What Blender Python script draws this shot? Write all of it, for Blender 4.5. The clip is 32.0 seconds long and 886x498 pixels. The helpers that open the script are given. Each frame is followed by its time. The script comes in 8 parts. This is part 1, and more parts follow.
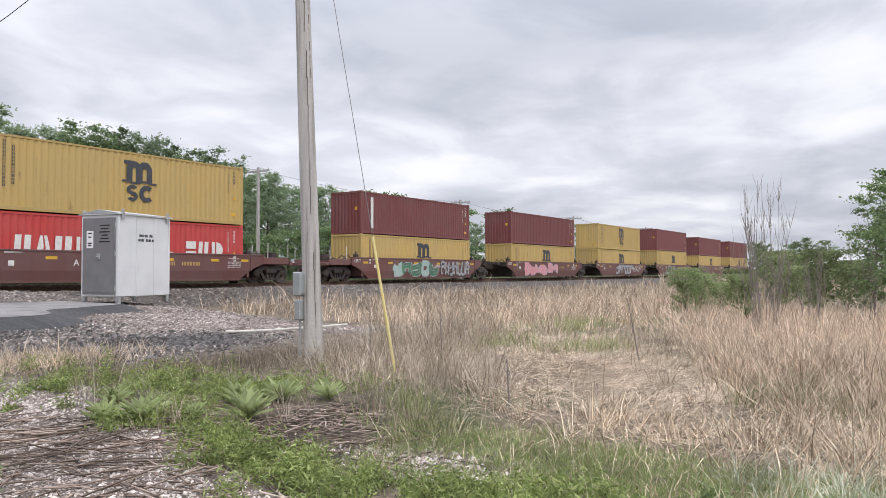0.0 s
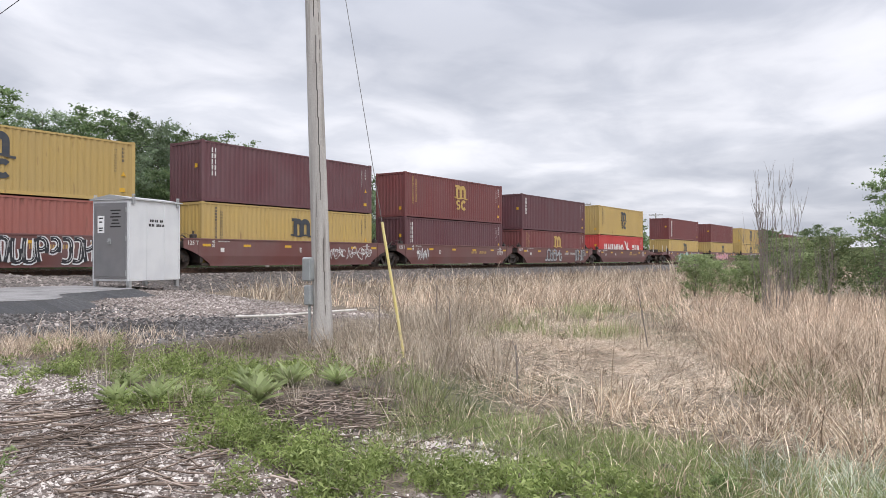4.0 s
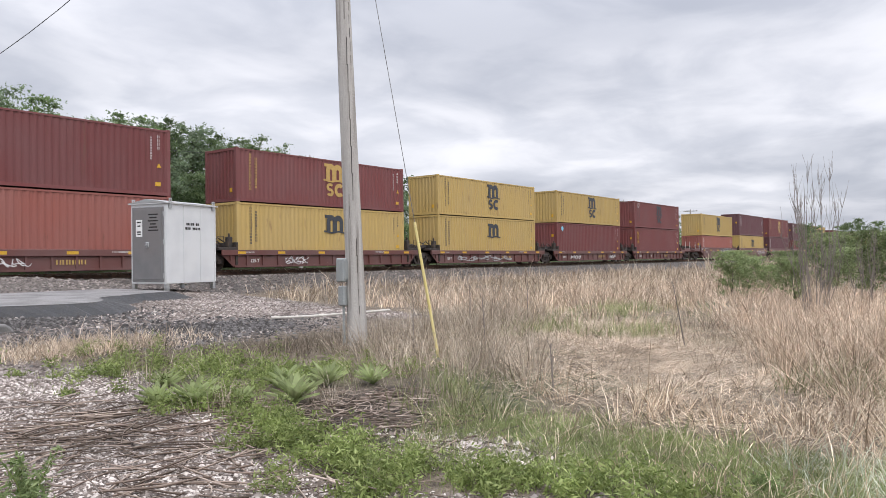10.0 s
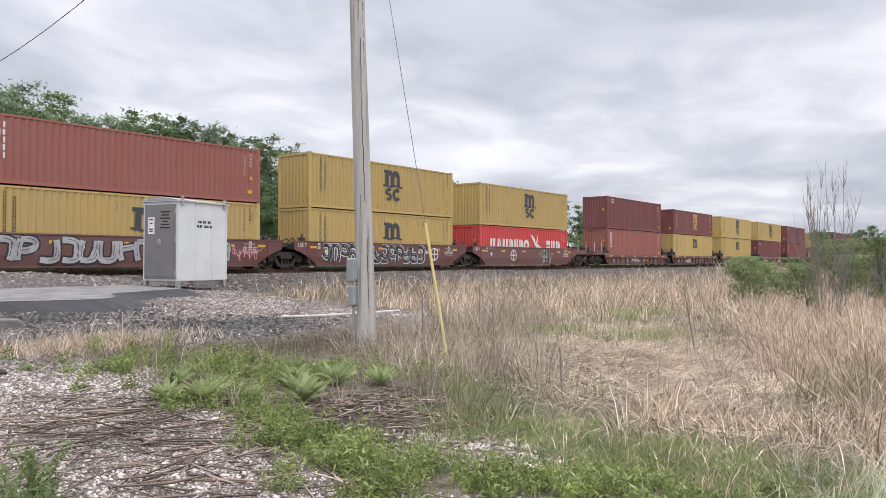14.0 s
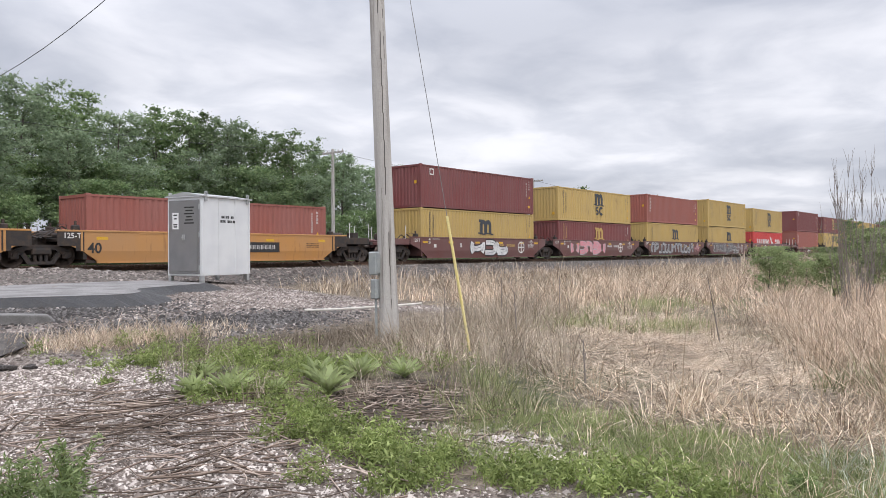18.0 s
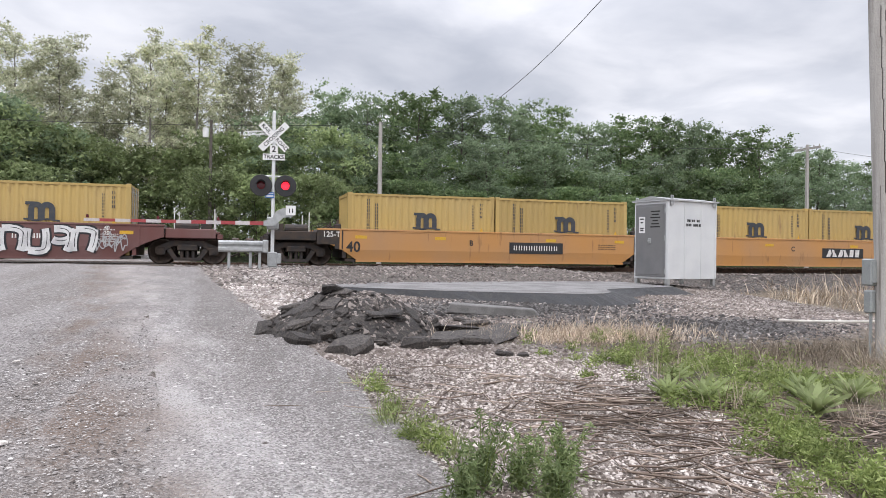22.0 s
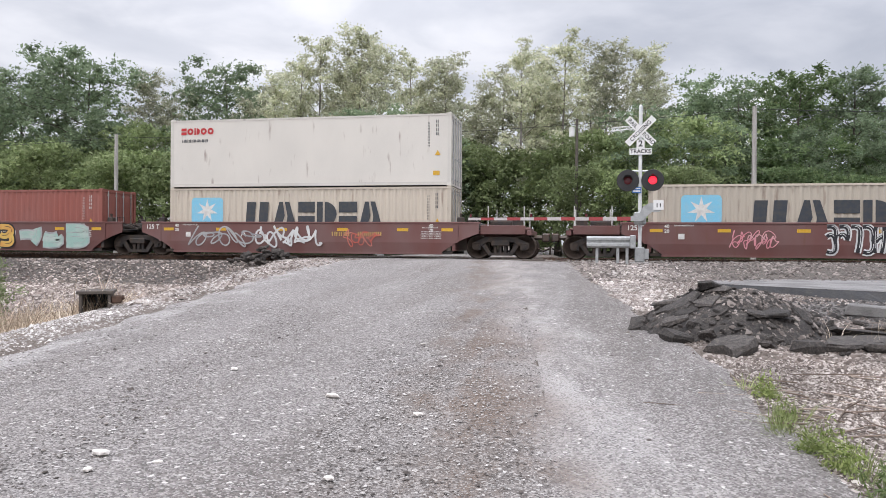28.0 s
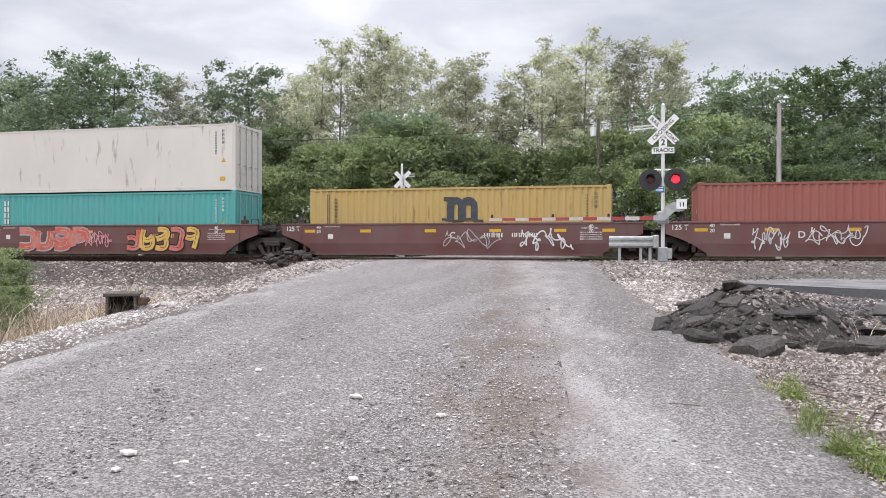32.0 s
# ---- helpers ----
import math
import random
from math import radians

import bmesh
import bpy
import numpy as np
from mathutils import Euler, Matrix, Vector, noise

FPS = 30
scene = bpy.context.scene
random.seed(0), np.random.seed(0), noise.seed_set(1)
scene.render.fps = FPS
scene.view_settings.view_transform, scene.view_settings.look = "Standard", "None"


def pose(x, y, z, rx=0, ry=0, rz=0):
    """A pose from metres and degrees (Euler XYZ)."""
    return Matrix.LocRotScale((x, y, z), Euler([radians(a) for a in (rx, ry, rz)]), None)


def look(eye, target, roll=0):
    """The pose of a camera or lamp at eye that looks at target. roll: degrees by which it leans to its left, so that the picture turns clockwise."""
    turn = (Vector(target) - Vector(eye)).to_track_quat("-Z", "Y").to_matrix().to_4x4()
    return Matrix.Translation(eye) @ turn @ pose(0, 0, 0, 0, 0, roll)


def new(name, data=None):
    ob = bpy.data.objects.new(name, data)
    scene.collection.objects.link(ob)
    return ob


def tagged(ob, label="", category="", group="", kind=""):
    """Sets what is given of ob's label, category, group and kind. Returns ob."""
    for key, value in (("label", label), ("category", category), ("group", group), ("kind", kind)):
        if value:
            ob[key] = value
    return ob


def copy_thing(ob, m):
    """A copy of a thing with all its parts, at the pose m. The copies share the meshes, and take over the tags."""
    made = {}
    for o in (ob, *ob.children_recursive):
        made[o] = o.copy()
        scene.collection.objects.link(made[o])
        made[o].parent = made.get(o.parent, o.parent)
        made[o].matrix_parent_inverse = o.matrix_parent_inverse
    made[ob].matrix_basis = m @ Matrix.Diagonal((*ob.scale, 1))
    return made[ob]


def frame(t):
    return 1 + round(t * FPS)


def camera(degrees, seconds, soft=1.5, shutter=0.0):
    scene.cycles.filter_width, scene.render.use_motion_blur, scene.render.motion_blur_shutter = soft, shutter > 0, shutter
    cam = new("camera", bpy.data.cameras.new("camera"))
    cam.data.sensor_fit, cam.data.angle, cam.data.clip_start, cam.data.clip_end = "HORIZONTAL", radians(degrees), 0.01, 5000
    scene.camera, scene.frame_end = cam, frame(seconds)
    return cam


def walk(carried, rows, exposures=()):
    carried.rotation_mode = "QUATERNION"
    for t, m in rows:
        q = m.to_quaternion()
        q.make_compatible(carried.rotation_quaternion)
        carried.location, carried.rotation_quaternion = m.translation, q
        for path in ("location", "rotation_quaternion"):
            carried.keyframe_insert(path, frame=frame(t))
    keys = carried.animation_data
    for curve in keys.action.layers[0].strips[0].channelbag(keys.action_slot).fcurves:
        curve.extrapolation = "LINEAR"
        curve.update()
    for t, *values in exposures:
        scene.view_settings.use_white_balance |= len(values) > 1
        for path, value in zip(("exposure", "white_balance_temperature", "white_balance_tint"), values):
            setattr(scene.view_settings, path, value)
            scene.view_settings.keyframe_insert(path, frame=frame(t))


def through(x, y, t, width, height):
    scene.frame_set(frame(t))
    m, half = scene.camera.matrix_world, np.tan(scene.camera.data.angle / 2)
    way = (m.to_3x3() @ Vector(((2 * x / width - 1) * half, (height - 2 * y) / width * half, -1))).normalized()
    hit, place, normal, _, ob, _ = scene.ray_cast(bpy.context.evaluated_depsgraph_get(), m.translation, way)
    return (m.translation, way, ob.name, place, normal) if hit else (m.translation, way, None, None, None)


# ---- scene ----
# World: x runs along the railway (the way the train goes), y away from the camera across it, z up.
cam = camera(61.5, 32.0, 0.55)
EYE, ARM = 1.55, 0.31  # eye height; the phone swings about the body at arm's length
ROWS = [  # seconds, azimuth to the right of +y, pitch up, roll
    (0, 55.89, 1.88, -0.23),
    (0.5, 55.68, 1.73, -0.02),
    (1, 55.61, 1.45, 0.15),
    (1.5, 55.64, 1.14, 0.30),
    (2, 55.72, 0.83, 0.35),
    (2.5, 55.71, 0.67, 0.32),
    (3, 55.59, 0.64, 0.15),
    (3.5, 55.38, 0.72, 0.01),
    (5.5, 54.73, 0.79, -0.04),
    (6, 54.48, 0.70, -0.05),
    (6.5, 54.16, 0.65, -0.03),
    (7, 53.82, 0.61, -0.16),
    (7.5, 53.47, 0.59, -0.26),
    (8, 53.21, 0.58, -0.40),
    (8.5, 53.00, 0.59, -0.54),
    (9, 52.88, 0.65, -0.66),
    (9.5, 52.79, 0.71, -0.70),
    (10, 52.74, 0.77, -0.73),
    (10.5, 52.71, 0.84, -0.68),
    (11, 52.68, 0.90, -0.57),
    (11.5, 52.62, 0.96, -0.55),
    (12, 52.56, 1.00, -0.54),
    (12.5, 52.47, 1.04, -0.42),
    (13, 52.32, 1.03, -0.30),
    (13.5, 52.11, 0.99, -0.07),
    (14, 51.96, 0.88, 0.11),
    (14.5, 51.77, 0.73, 0.17),
    (16.5, 51.35, 0.43, -0.11),
    (17, 51.17, 0.41, -0.21),
    (17.5, 50.86, 0.39, -0.30),
    (18, 50.33, 0.33, -0.37),
    (18.5, 49.39, 0.32, -0.35),
    (19, 47.52, 0.24, -0.17),
    (19.5, 44.39, 0.17, -0.07),
    (20, 39.86, 0.07, 0.03),
    (20.5, 34.20, 0.06, 0.10),
    (21, 27.98, 0.22, 0.29),
    (21.5, 21.79, 0.38, 0.53),
    (22, 16.11, 0.49, 0.76),
    (22.5, 11.49, 0.52, 0.88),
    (23, 7.23, 0.48, 0.93),
    (23.5, 3.43, 0.40, 0.96),
    (24, 0.01, 0.41, 1.07),
    (24.5, -3.10, 0.47, 1.16),
    (25, -5.67, 0.55, 1.29),
    (25.5, -7.46, 0.60, 1.39),
    (27.5, -10.47, 0.17, 0.44),
    (28, -11.25, -0.16, 0.45),
    (28.5, -11.98, -0.60, 0.42),
    (29, -12.29, -0.96, 0.63),
    (29.5, -12.22, -1.16, 0.69),
    (30, -11.98, -1.00, 0.57),
    (30.5, -11.89, -0.60, 0.26),
    (31, -12.11, -0.19, 0.03),
    (31.5, -12.50, -0.03, -0.01),
    (32, -12.88, -0.10, 0.11),
]


def view(az, pitch, roll):
    a, p = radians(az), radians(pitch)
    eye = Vector((ARM * math.sin(a), ARM * math.cos(a), EYE))
    return look(eye, eye + Vector((math.sin(a) * math.cos(p), math.cos(a) * math.cos(p), math.sin(p))), roll)


walk(cam, [(t, view(az, pitch, roll)) for t, az, pitch, roll in ROWS])

# ---- light: a bright overcast sky ----
SUN_EL, SUN_AZ = 55.0, 205.0


def build_world():
    w = bpy.data.worlds.new("overcast_sky")
    scene.world = w
    w.use_nodes = True
    nt = w.node_tree
    nt.nodes.clear()
    N, L = nt.nodes.new, nt.links.new
    out, bg = N("ShaderNodeOutputWorld"), N("ShaderNodeBackground")
    sky = N("ShaderNodeTexSky")
    sky.sky_type, sky.sun_disc = "NISHITA", False
    sky.sun_elevation, sky.sun_rotation = radians(SUN_EL), radians(SUN_AZ)
    sky.dust_density = 3.0
    tc = N("ShaderNodeTexCoord")
    sep = N("ShaderNodeSeparateXYZ")
    L(tc.outputs["Generated"], sep.inputs[0])
    up = N("ShaderNodeMath")
    up.operation = "MAXIMUM"
    L(sep.outputs["Z"], up.inputs[0])
    up.inputs[1].default_value = 0.0
    low = N("ShaderNodeMath")
    low.operation = "ADD"
    L(up.outputs[0], low.inputs[0])
    low.inputs[1].default_value = 0.16
    div = N("ShaderNodeVectorMath")
    div.operation = "DIVIDE"
    flat = N("ShaderNodeCombineXYZ")
    L(sep.outputs["X"], flat.inputs[0])
    L(sep.outputs["Y"], flat.inputs[1])
    den = N("ShaderNodeCombineXYZ")
    for i in range(3):
        L(low.outputs[0], den.inputs[i])
    L(flat.outputs[0], div.inputs[0])
    L(den.outputs[0], div.inputs[1])

    def cloud(scale, detail, lo, hi, off):
        mp = N("ShaderNodeMapping")
        mp.inputs["Location"].default_value = off
        L(div.outputs[0], mp.inputs[0])
        n = N("ShaderNodeTexNoise")
        n.inputs["Scale"].default_value, n.inputs["Detail"].default_value = scale, detail
        n.inputs["Distortion"].default_value = 0.35
        L(mp.outputs[0], n.inputs["Vector"])
        r = N("ShaderNodeMapRange")
        r.interpolation_type = "SMOOTHSTEP"
        r.inputs[1].default_value, r.inputs[2].default_value = lo, hi
        L(n.outputs["Fac"], r.inputs[0])
        return r.outputs[0]

    big, small = cloud(0.6, 7, 0.36, 0.64, (3.1, 1.7, 0)), cloud(2.3, 9, 0.36, 0.66, (0.4, 5.2, 0))
    m1 = N("ShaderNodeMix")
    m1.data_type = "RGBA"
    m1.inputs["A"].default_value, m1.inputs["B"].default_value = (0.60, 0.62, 0.69, 1), (0.93, 0.935, 0.99, 1)
    L(big, m1.inputs["Factor"])
    m2 = N("ShaderNodeMix")
    m2.data_type = "RGBA"
    m2.blend_type = "MULTIPLY"
    m2.inputs["Factor"].default_value = 0.75
    ramp = N("ShaderNodeMix")
    ramp.data_type = "RGBA"
    ramp.inputs["A"].default_value, ramp.inputs["B"].default_value = (0.78, 0.795, 0.84, 1), (1.10, 1.09, 1.095, 1)
    L(small, ramp.inputs["Factor"])
    L(m1.outputs["Result"], m2.inputs["A"])
    L(ramp.outputs["Result"], m2.inputs["B"])
    # a little of the clear sky's colour stays behind the cloud deck
    skys = N("ShaderNodeMix")
    skys.data_type = "RGBA"
    skys.blend_type = "ADD"
    skys.inputs["Factor"].default_value = 0.012
    L(m2.outputs["Result"], skys.inputs["A"])
    L(sky.outputs[0], skys.inputs["B"])
    # an overcast sky is about three times as bright overhead as at the horizon
    grad = N("ShaderNodeMapRange")
    grad.interpolation_type = "SMOOTHSTEP"
    grad.inputs[1].default_value, grad.inputs[2].default_value = 0.22, 0.95
    grad.inputs[3].default_value, grad.inputs[4].default_value = 1.0, 2.9
    L(up.outputs[0], grad.inputs[0])
    L(grad.outputs[0], bg.inputs["Strength"])
    L(skys.outputs["Result"], bg.inputs["Color"])
    L(bg.outputs[0], out.inputs[0])


build_world()
sun = new("sun", bpy.data.lights.new("sun", "SUN"))
sun.data.energy, sun.data.angle, sun.data.color = 1.5, radians(50), (1.0, 0.98, 0.96)
_a, _e = radians(SUN_AZ), radians(SUN_EL)
sun.matrix_world = look((0, 0, 60), (-30 * math.sin(_a) * math.cos(_e), -30 * math.cos(_a) * math.cos(_e), 60 - 30 * math.sin(_e)))
scene.view_settings.exposure = -0.05

# ---- helpers of this scene ----
RAIL = 1.10  # top of rail
TRACK_Y, TRACK2_Y = 30.43, 34.75
rng = random.Random(7)


def link(name, mesh, material, parent=None, label="", m=None):
    ob = new(name, mesh)
    if material is not None and not mesh.materials:
        mesh.materials.append(material)
    if parent is not None:
        ob.parent = parent
    if m is not None:
        ob.matrix_basis = m
    if label:
        ob["label"] = label
    return ob


def mesh_of(name, bm, smooth=False):
    me = bpy.data.meshes.new(name)
    bm.normal_update()
    bm.to_mesh(me)
    bm.free()
    if smooth:
        me.shade_smooth()
    return me


def part(name, bm, material, parent=None, label="", m=None, smooth=False):
    return link(name, mesh_of(name, bm, smooth), material, parent, label, m)


def data_mesh(name, verts, faces, smooth=False):
    me = bpy.data.meshes.new(name)
    me.from_pydata(verts, [], faces)
    me.update()
    if smooth:
        me.shade_smooth()
    return me


def thing(name, label, category, m=None, group="", kind=""):
    ob = new(name)
    ob.empty_display_size = 0.2
    if m is not None:
        ob.matrix_basis = m
    return tagged(ob, label, category, group, kind)


def box(bm, x0, x1, y0, y1, z0, z1, bevel=0.0):
    vs = [bm.verts.new((x, y, z)) for x in (x0, x1) for y in (y0, y1) for z in (z0, z1)]
    fs = [bm.faces.new([vs[i] for i in q]) for q in ((0, 1, 3, 2), (4, 6, 7, 5), (0, 4, 5, 1), (2, 3, 7, 6), (0, 2, 6, 4), (1, 5, 7, 3))]
    if bevel:
        es = list({e for f in fs for e in f.edges})
        bmesh.ops.bevel(bm, geom=es, offset=bevel, segments=1, affect="EDGES")
    return vs


def prism(bm, pts, y0, y1):
    """A polygon in x and z, drawn out along y."""
    a = [bm.verts.new((x, y0, z)) for x, z in pts]
    b = [bm.verts.new((x, y1, z)) for x, z in pts]
    n = len(pts)
    bm.faces.new(a)
    bm.faces.new(b[::-1])
    for i in range(n):
        bm.faces.new((a[i], b[i], b[(i + 1) % n], a[(i + 1) % n]))


def rod(bm, p, q, r0, r1=None, n=8, cap=True):
    p, q = Vector(p), Vector(q)
    r1 = r0 if r1 is None else r1
    d = (q - p).normalized()
    u = d.orthogonal().normalized()
    v = d.cross(u)
    rings = []
    for c, r in ((p, r0), (q, r1)):
        rings.append([bm.verts.new(c + r * (math.cos(6.28318 * i / n) * u + math.sin(6.28318 * i / n) * v)) for i in range(n)])
    for i in range(n):
        bm.faces.new((rings[0][i], rings[0][(i + 1) % n], rings[1][(i + 1) % n], rings[1][i]))
    if cap:
        bm.faces.new(rings[0][::-1])
        bm.faces.new(rings[1])


def tube(bm, pts, radii, n=6):
    pts = [Vector(p) for p in pts]
    rings = []
    for i, c in enumerate(pts):
        d = (pts[min(i + 1, len(pts) - 1)] - pts[max(i - 1, 0)]).normalized()
        u = d.cross(Vector((0.13, 0.31, 0.94))).normalized()
        v = d.cross(u)
        r = float(radii[i] if hasattr(radii, "__len__") else radii)
        rings.append([bm.verts.new(c + r * (math.cos(6.28318 * k / n) * u + math.sin(6.28318 * k / n) * v)) for k in range(n)])
    for a, b in zip(rings, rings[1:]):
        for k in range(n):
            bm.faces.new((a[k], a[(k + 1) % n], b[(k + 1) % n], b[k]))
    bm.faces.new(rings[0][::-1])
    bm.faces.new(rings[-1])


def lathe(bm, prof, n=16, axis="Y"):
    """Turned profile of (radius, along) round the y or z axis."""
    rings = []
    for r, h in prof:
        ring = []
        for k in range(n):
            c, s = r * math.cos(6.28318 * k / n), r * math.sin(6.28318 * k / n)
            ring.append(bm.verts.new((c, h, s) if axis == "Y" else (c, s, h)))
        rings.append(ring)
    for a, b in zip(rings, rings[1:]):
        for k in range(n):
            bm.faces.new((a[k], a[(k + 1) % n], b[(k + 1) % n], b[k]))
    bm.faces.new(rings[0])
    bm.faces.new(rings[-1][::-1])
    bmesh.ops.recalc_face_normals(bm, faces=bm.faces[:])


# ---- materials ----
def mat(name, col, rough=0.7, metal=0.0, second=None, scale=2.0, amount=0.5, fine=0.12, fscale=60.0, bump=0.15, stretch=(1, 1, 1), rnd=0.0,
        lo=0.42, hi=0.66, third=None, tscale=7.0, tlo=0.55, thi=0.7, tstretch=(1, 1, 1), glow=0.0):
    m = bpy.data.materials.new(name)
    m.use_nodes = True
    nt = m.node_tree
    N, L = nt.nodes.new, nt.links.new
    bs = nt.nodes["Principled BSDF"]
    tc = N("ShaderNodeTexCoord")

    def noise_fac(sc, lo_, hi_, st, detail=5):
        mp = N("ShaderNodeMapping")
        mp.inputs["Scale"].default_value = st
        L(tc.outputs["Object"], mp.inputs[0])
        if rnd:
            oi = N("ShaderNodeObjectInfo")
            mu = N("ShaderNodeVectorMath")
            mu.operation = "SCALE"
            mu.inputs[0].default_value = (37.0, 19.0, 53.0)
            L(oi.outputs["Random"], mu.inputs["Scale"])
            L(mu.outputs[0], mp.inputs["Location"])
        n = N("ShaderNodeTexNoise")
        n.inputs["Scale"].default_value, n.inputs["Detail"].default_value = sc, detail
        L(mp.outputs[0], n.inputs["Vector"])
        r = N("ShaderNodeMapRange")
        r.inputs[1].default_value, r.inputs[2].default_value = lo_, hi_
        L(n.outputs["Fac"], r.inputs[0])
        return n, r.outputs[0]

    def mixc(fac, a, b, kind="MIX"):
        x = N("ShaderNodeMix")
        x.data_type, x.blend_type = "RGBA", kind
        for s, v in (("Factor", fac), ("A", a), ("B", b)):
            if isinstance(v, (int, float)):
                x.inputs[s].default_value = v
            elif isinstance(v, tuple):
                x.inputs[s].default_value = (*v[:3], 1)
            else:
                L(v, x.inputs[s])
        return x.outputs["Result"]

    c = mixc(0.0, tuple(col), tuple(col))
    sec = tuple(second) if second else tuple(v * 0.72 for v in col)
    _, f1 = noise_fac(scale, lo, hi, stretch)
    mu = N("ShaderNodeMath")
    mu.operation = "MULTIPLY"
    L(f1, mu.inputs[0])
    mu.inputs[1].default_value = amount
    c = mixc(mu.outputs[0], c, sec)
    if third:
        _, f3 = noise_fac(tscale, tlo, thi, tstretch)
        c = mixc(f3, c, tuple(third))
    nf, f2 = noise_fac(fscale, 0.3, 0.7, (1, 1, 1), 3)
    g = N("ShaderNodeMapRange")
    g.inputs[3].default_value, g.inputs[4].default_value = 1 - fine, 1 + fine
    L(f2, g.inputs[0])
    cc = N("ShaderNodeCombineXYZ")
    for i in range(3):
        L(g.outputs[0], cc.inputs[i])
    c = mixc(1.0, c, cc.outputs[0], "MULTIPLY")
    if rnd:
        oi = N("ShaderNodeObjectInfo")
        r = N("ShaderNodeMapRange")
        r.inputs[3].default_value, r.inputs[4].default_value = 1 - rnd, 1 + rnd
        L(oi.outputs["Random"], r.inputs[0])
        c3 = N("ShaderNodeCombineXYZ")
        for i in range(3):
            L(r.outputs[0], c3.inputs[i])
        c = mixc(1.0, c, c3.outputs[0], "MULTIPLY")
    L(c, bs.inputs["Base Color"])
    rr = N("ShaderNodeMapRange")
    rr.inputs[3].default_value, rr.inputs[4].default_value = max(0.02, rough - 0.1), min(1, rough + 0.1)
    L(f1, rr.inputs[0])
    L(rr.outputs[0], bs.inputs["Roughness"])
    bs.inputs["Metallic"].default_value = metal
    if bump:
        b = N("ShaderNodeBump")
        b.inputs["Strength"].default_value, b.inputs["Distance"].default_value = bump, 0.01
        L(nf.outputs["Fac"], b.inputs["Height"])
        L(b.outputs[0], bs.inputs["Normal"])
    if glow:
        bs.inputs["Emission Color"].default_value = (*col, 1)
        bs.inputs["Emission Strength"].default_value = glow
    return m


def paint(name, col, rust=0.5, dirt=0.5):
    """Weathered container or car paint: faded patches, rust runs, grime."""
    dull = tuple(0.75 * v + 0.06 for v in col)
    return mat(name, col, 0.55, 0.0, dull, 0.7, dirt, 0.06, 90, 0.05, (1, 1, 0.6), 0.10, 0.35, 0.7, (0.13, 0.06, 0.035), 3.2, 0.60 + 0.08 * (1 - rust), 0.86, (1.6, 1.6, 0.28))


YELLOW = paint("yellow_container_paint", (0.46, 0.32, 0.105), 0.6)
MAROON = paint("maroon_container_paint", (0.165, 0.042, 0.040), 0.5)
DARKMAR = paint("dark_maroon_container_paint", (0.105, 0.036, 0.042), 0.4)
BRICK = paint("brick_red_container_paint", (0.29, 0.092, 0.07), 0.5)
ORANGE = paint("orange_red_container_paint", (0.36, 0.10, 0.065), 0.5)
RED = paint("bright_red_container_paint", (0.52, 0.045, 0.04), 0.3)
GREY = paint("grey_container_paint", (0.42, 0.45, 0.47), 0.9)
WHITE = paint("white_container_paint", (0.62, 0.59, 0.54), 0.6)
CREAM = paint("cream_container_paint", (0.52, 0.46, 0.38), 0.9)
TEAL = paint("teal_container_paint", (0.08, 0.36, 0.34), 0.4)
CARBROWN = paint("brown_car_paint", (0.135, 0.05, 0.043), 0.8, 0.8)
CARTTX = paint("yellow_car_paint", (0.50, 0.245, 0.075), 1.0, 0.9)
CARDARK = mat("black_grimy_steel", (0.035, 0.03, 0.028), 0.75, 0.2, (0.085, 0.06, 0.045), 4, 0.8, 0.2)
STEEL = mat("worn_dark_steel", (0.10, 0.085, 0.075), 0.6, 0.5, (0.12, 0.06, 0.04), 5, 0.8)
WHEELM = mat("wheel_steel", (0.10, 0.075, 0.06), 0.55, 0.6, (0.05, 0.04, 0.035), 6, 0.8)
TREAD = mat("polished_rail_head", (0.42, 0.41, 0.40), 0.3, 0.9, (0.25, 0.22, 0.2), 8, 0.5)
RAILRUST = mat("rusty_rail", (0.13, 0.075, 0.05), 0.85, 0.2, (0.07, 0.05, 0.04), 6, 0.8)
NAVY = mat("navy_logo_paint", (0.035, 0.042, 0.055), 0.6, 0, (0.09, 0.085, 0.07), 6, 0.5)
GOLD = mat("gold_logo_paint", (0.50, 0.33, 0.10), 0.6, 0, (0.30, 0.2, 0.09), 6, 0.4)
LETTER = mat("white_marking_paint", (0.68, 0.67, 0.64), 0.6, 0, (0.45, 0.42, 0.4), 7, 0.5)
BLUEP = mat("light_blue_logo_paint", (0.20, 0.52, 0.70), 0.6, 0, (0.3, 0.5, 0.6), 5, 0.5)
REFL = mat("yellow_reflector", (0.62, 0.36, 0.03), 0.35, 0, (0.5, 0.3, 0.05), 9, 0.4)
REDP = mat("red_marking_paint", (0.50, 0.03, 0.035), 0.5)
SILVER = mat("galvanised_sheet", (0.70, 0.71, 0.71), 0.5, 0.15, (0.60, 0.61, 0.62), 1.5, 0.6, 0.05, 120, 0.03)
# Roof tone set below the body's, to offset the skylight on top
ROOFM = mat("dull_roof_sheet", (0.40, 0.41, 0.41), 0.5, 0.3, (0.33, 0.34, 0.34), 2, 0.6)
GALV = mat("galvanised_steel", (0.45, 0.46, 0.46), 0.5, 0.6, (0.34, 0.35, 0.35), 6, 0.7)
ALUDARK = mat("dull_aluminium_door", (0.27, 0.27, 0.275), 0.45, 0.5, (0.21, 0.21, 0.215), 1.2, 0.7, 0.05, 100, 0.03)
BLACK = mat("black_paint", (0.02, 0.02, 0.022), 0.55, 0, (0.045, 0.042, 0.04), 8, 0.5)
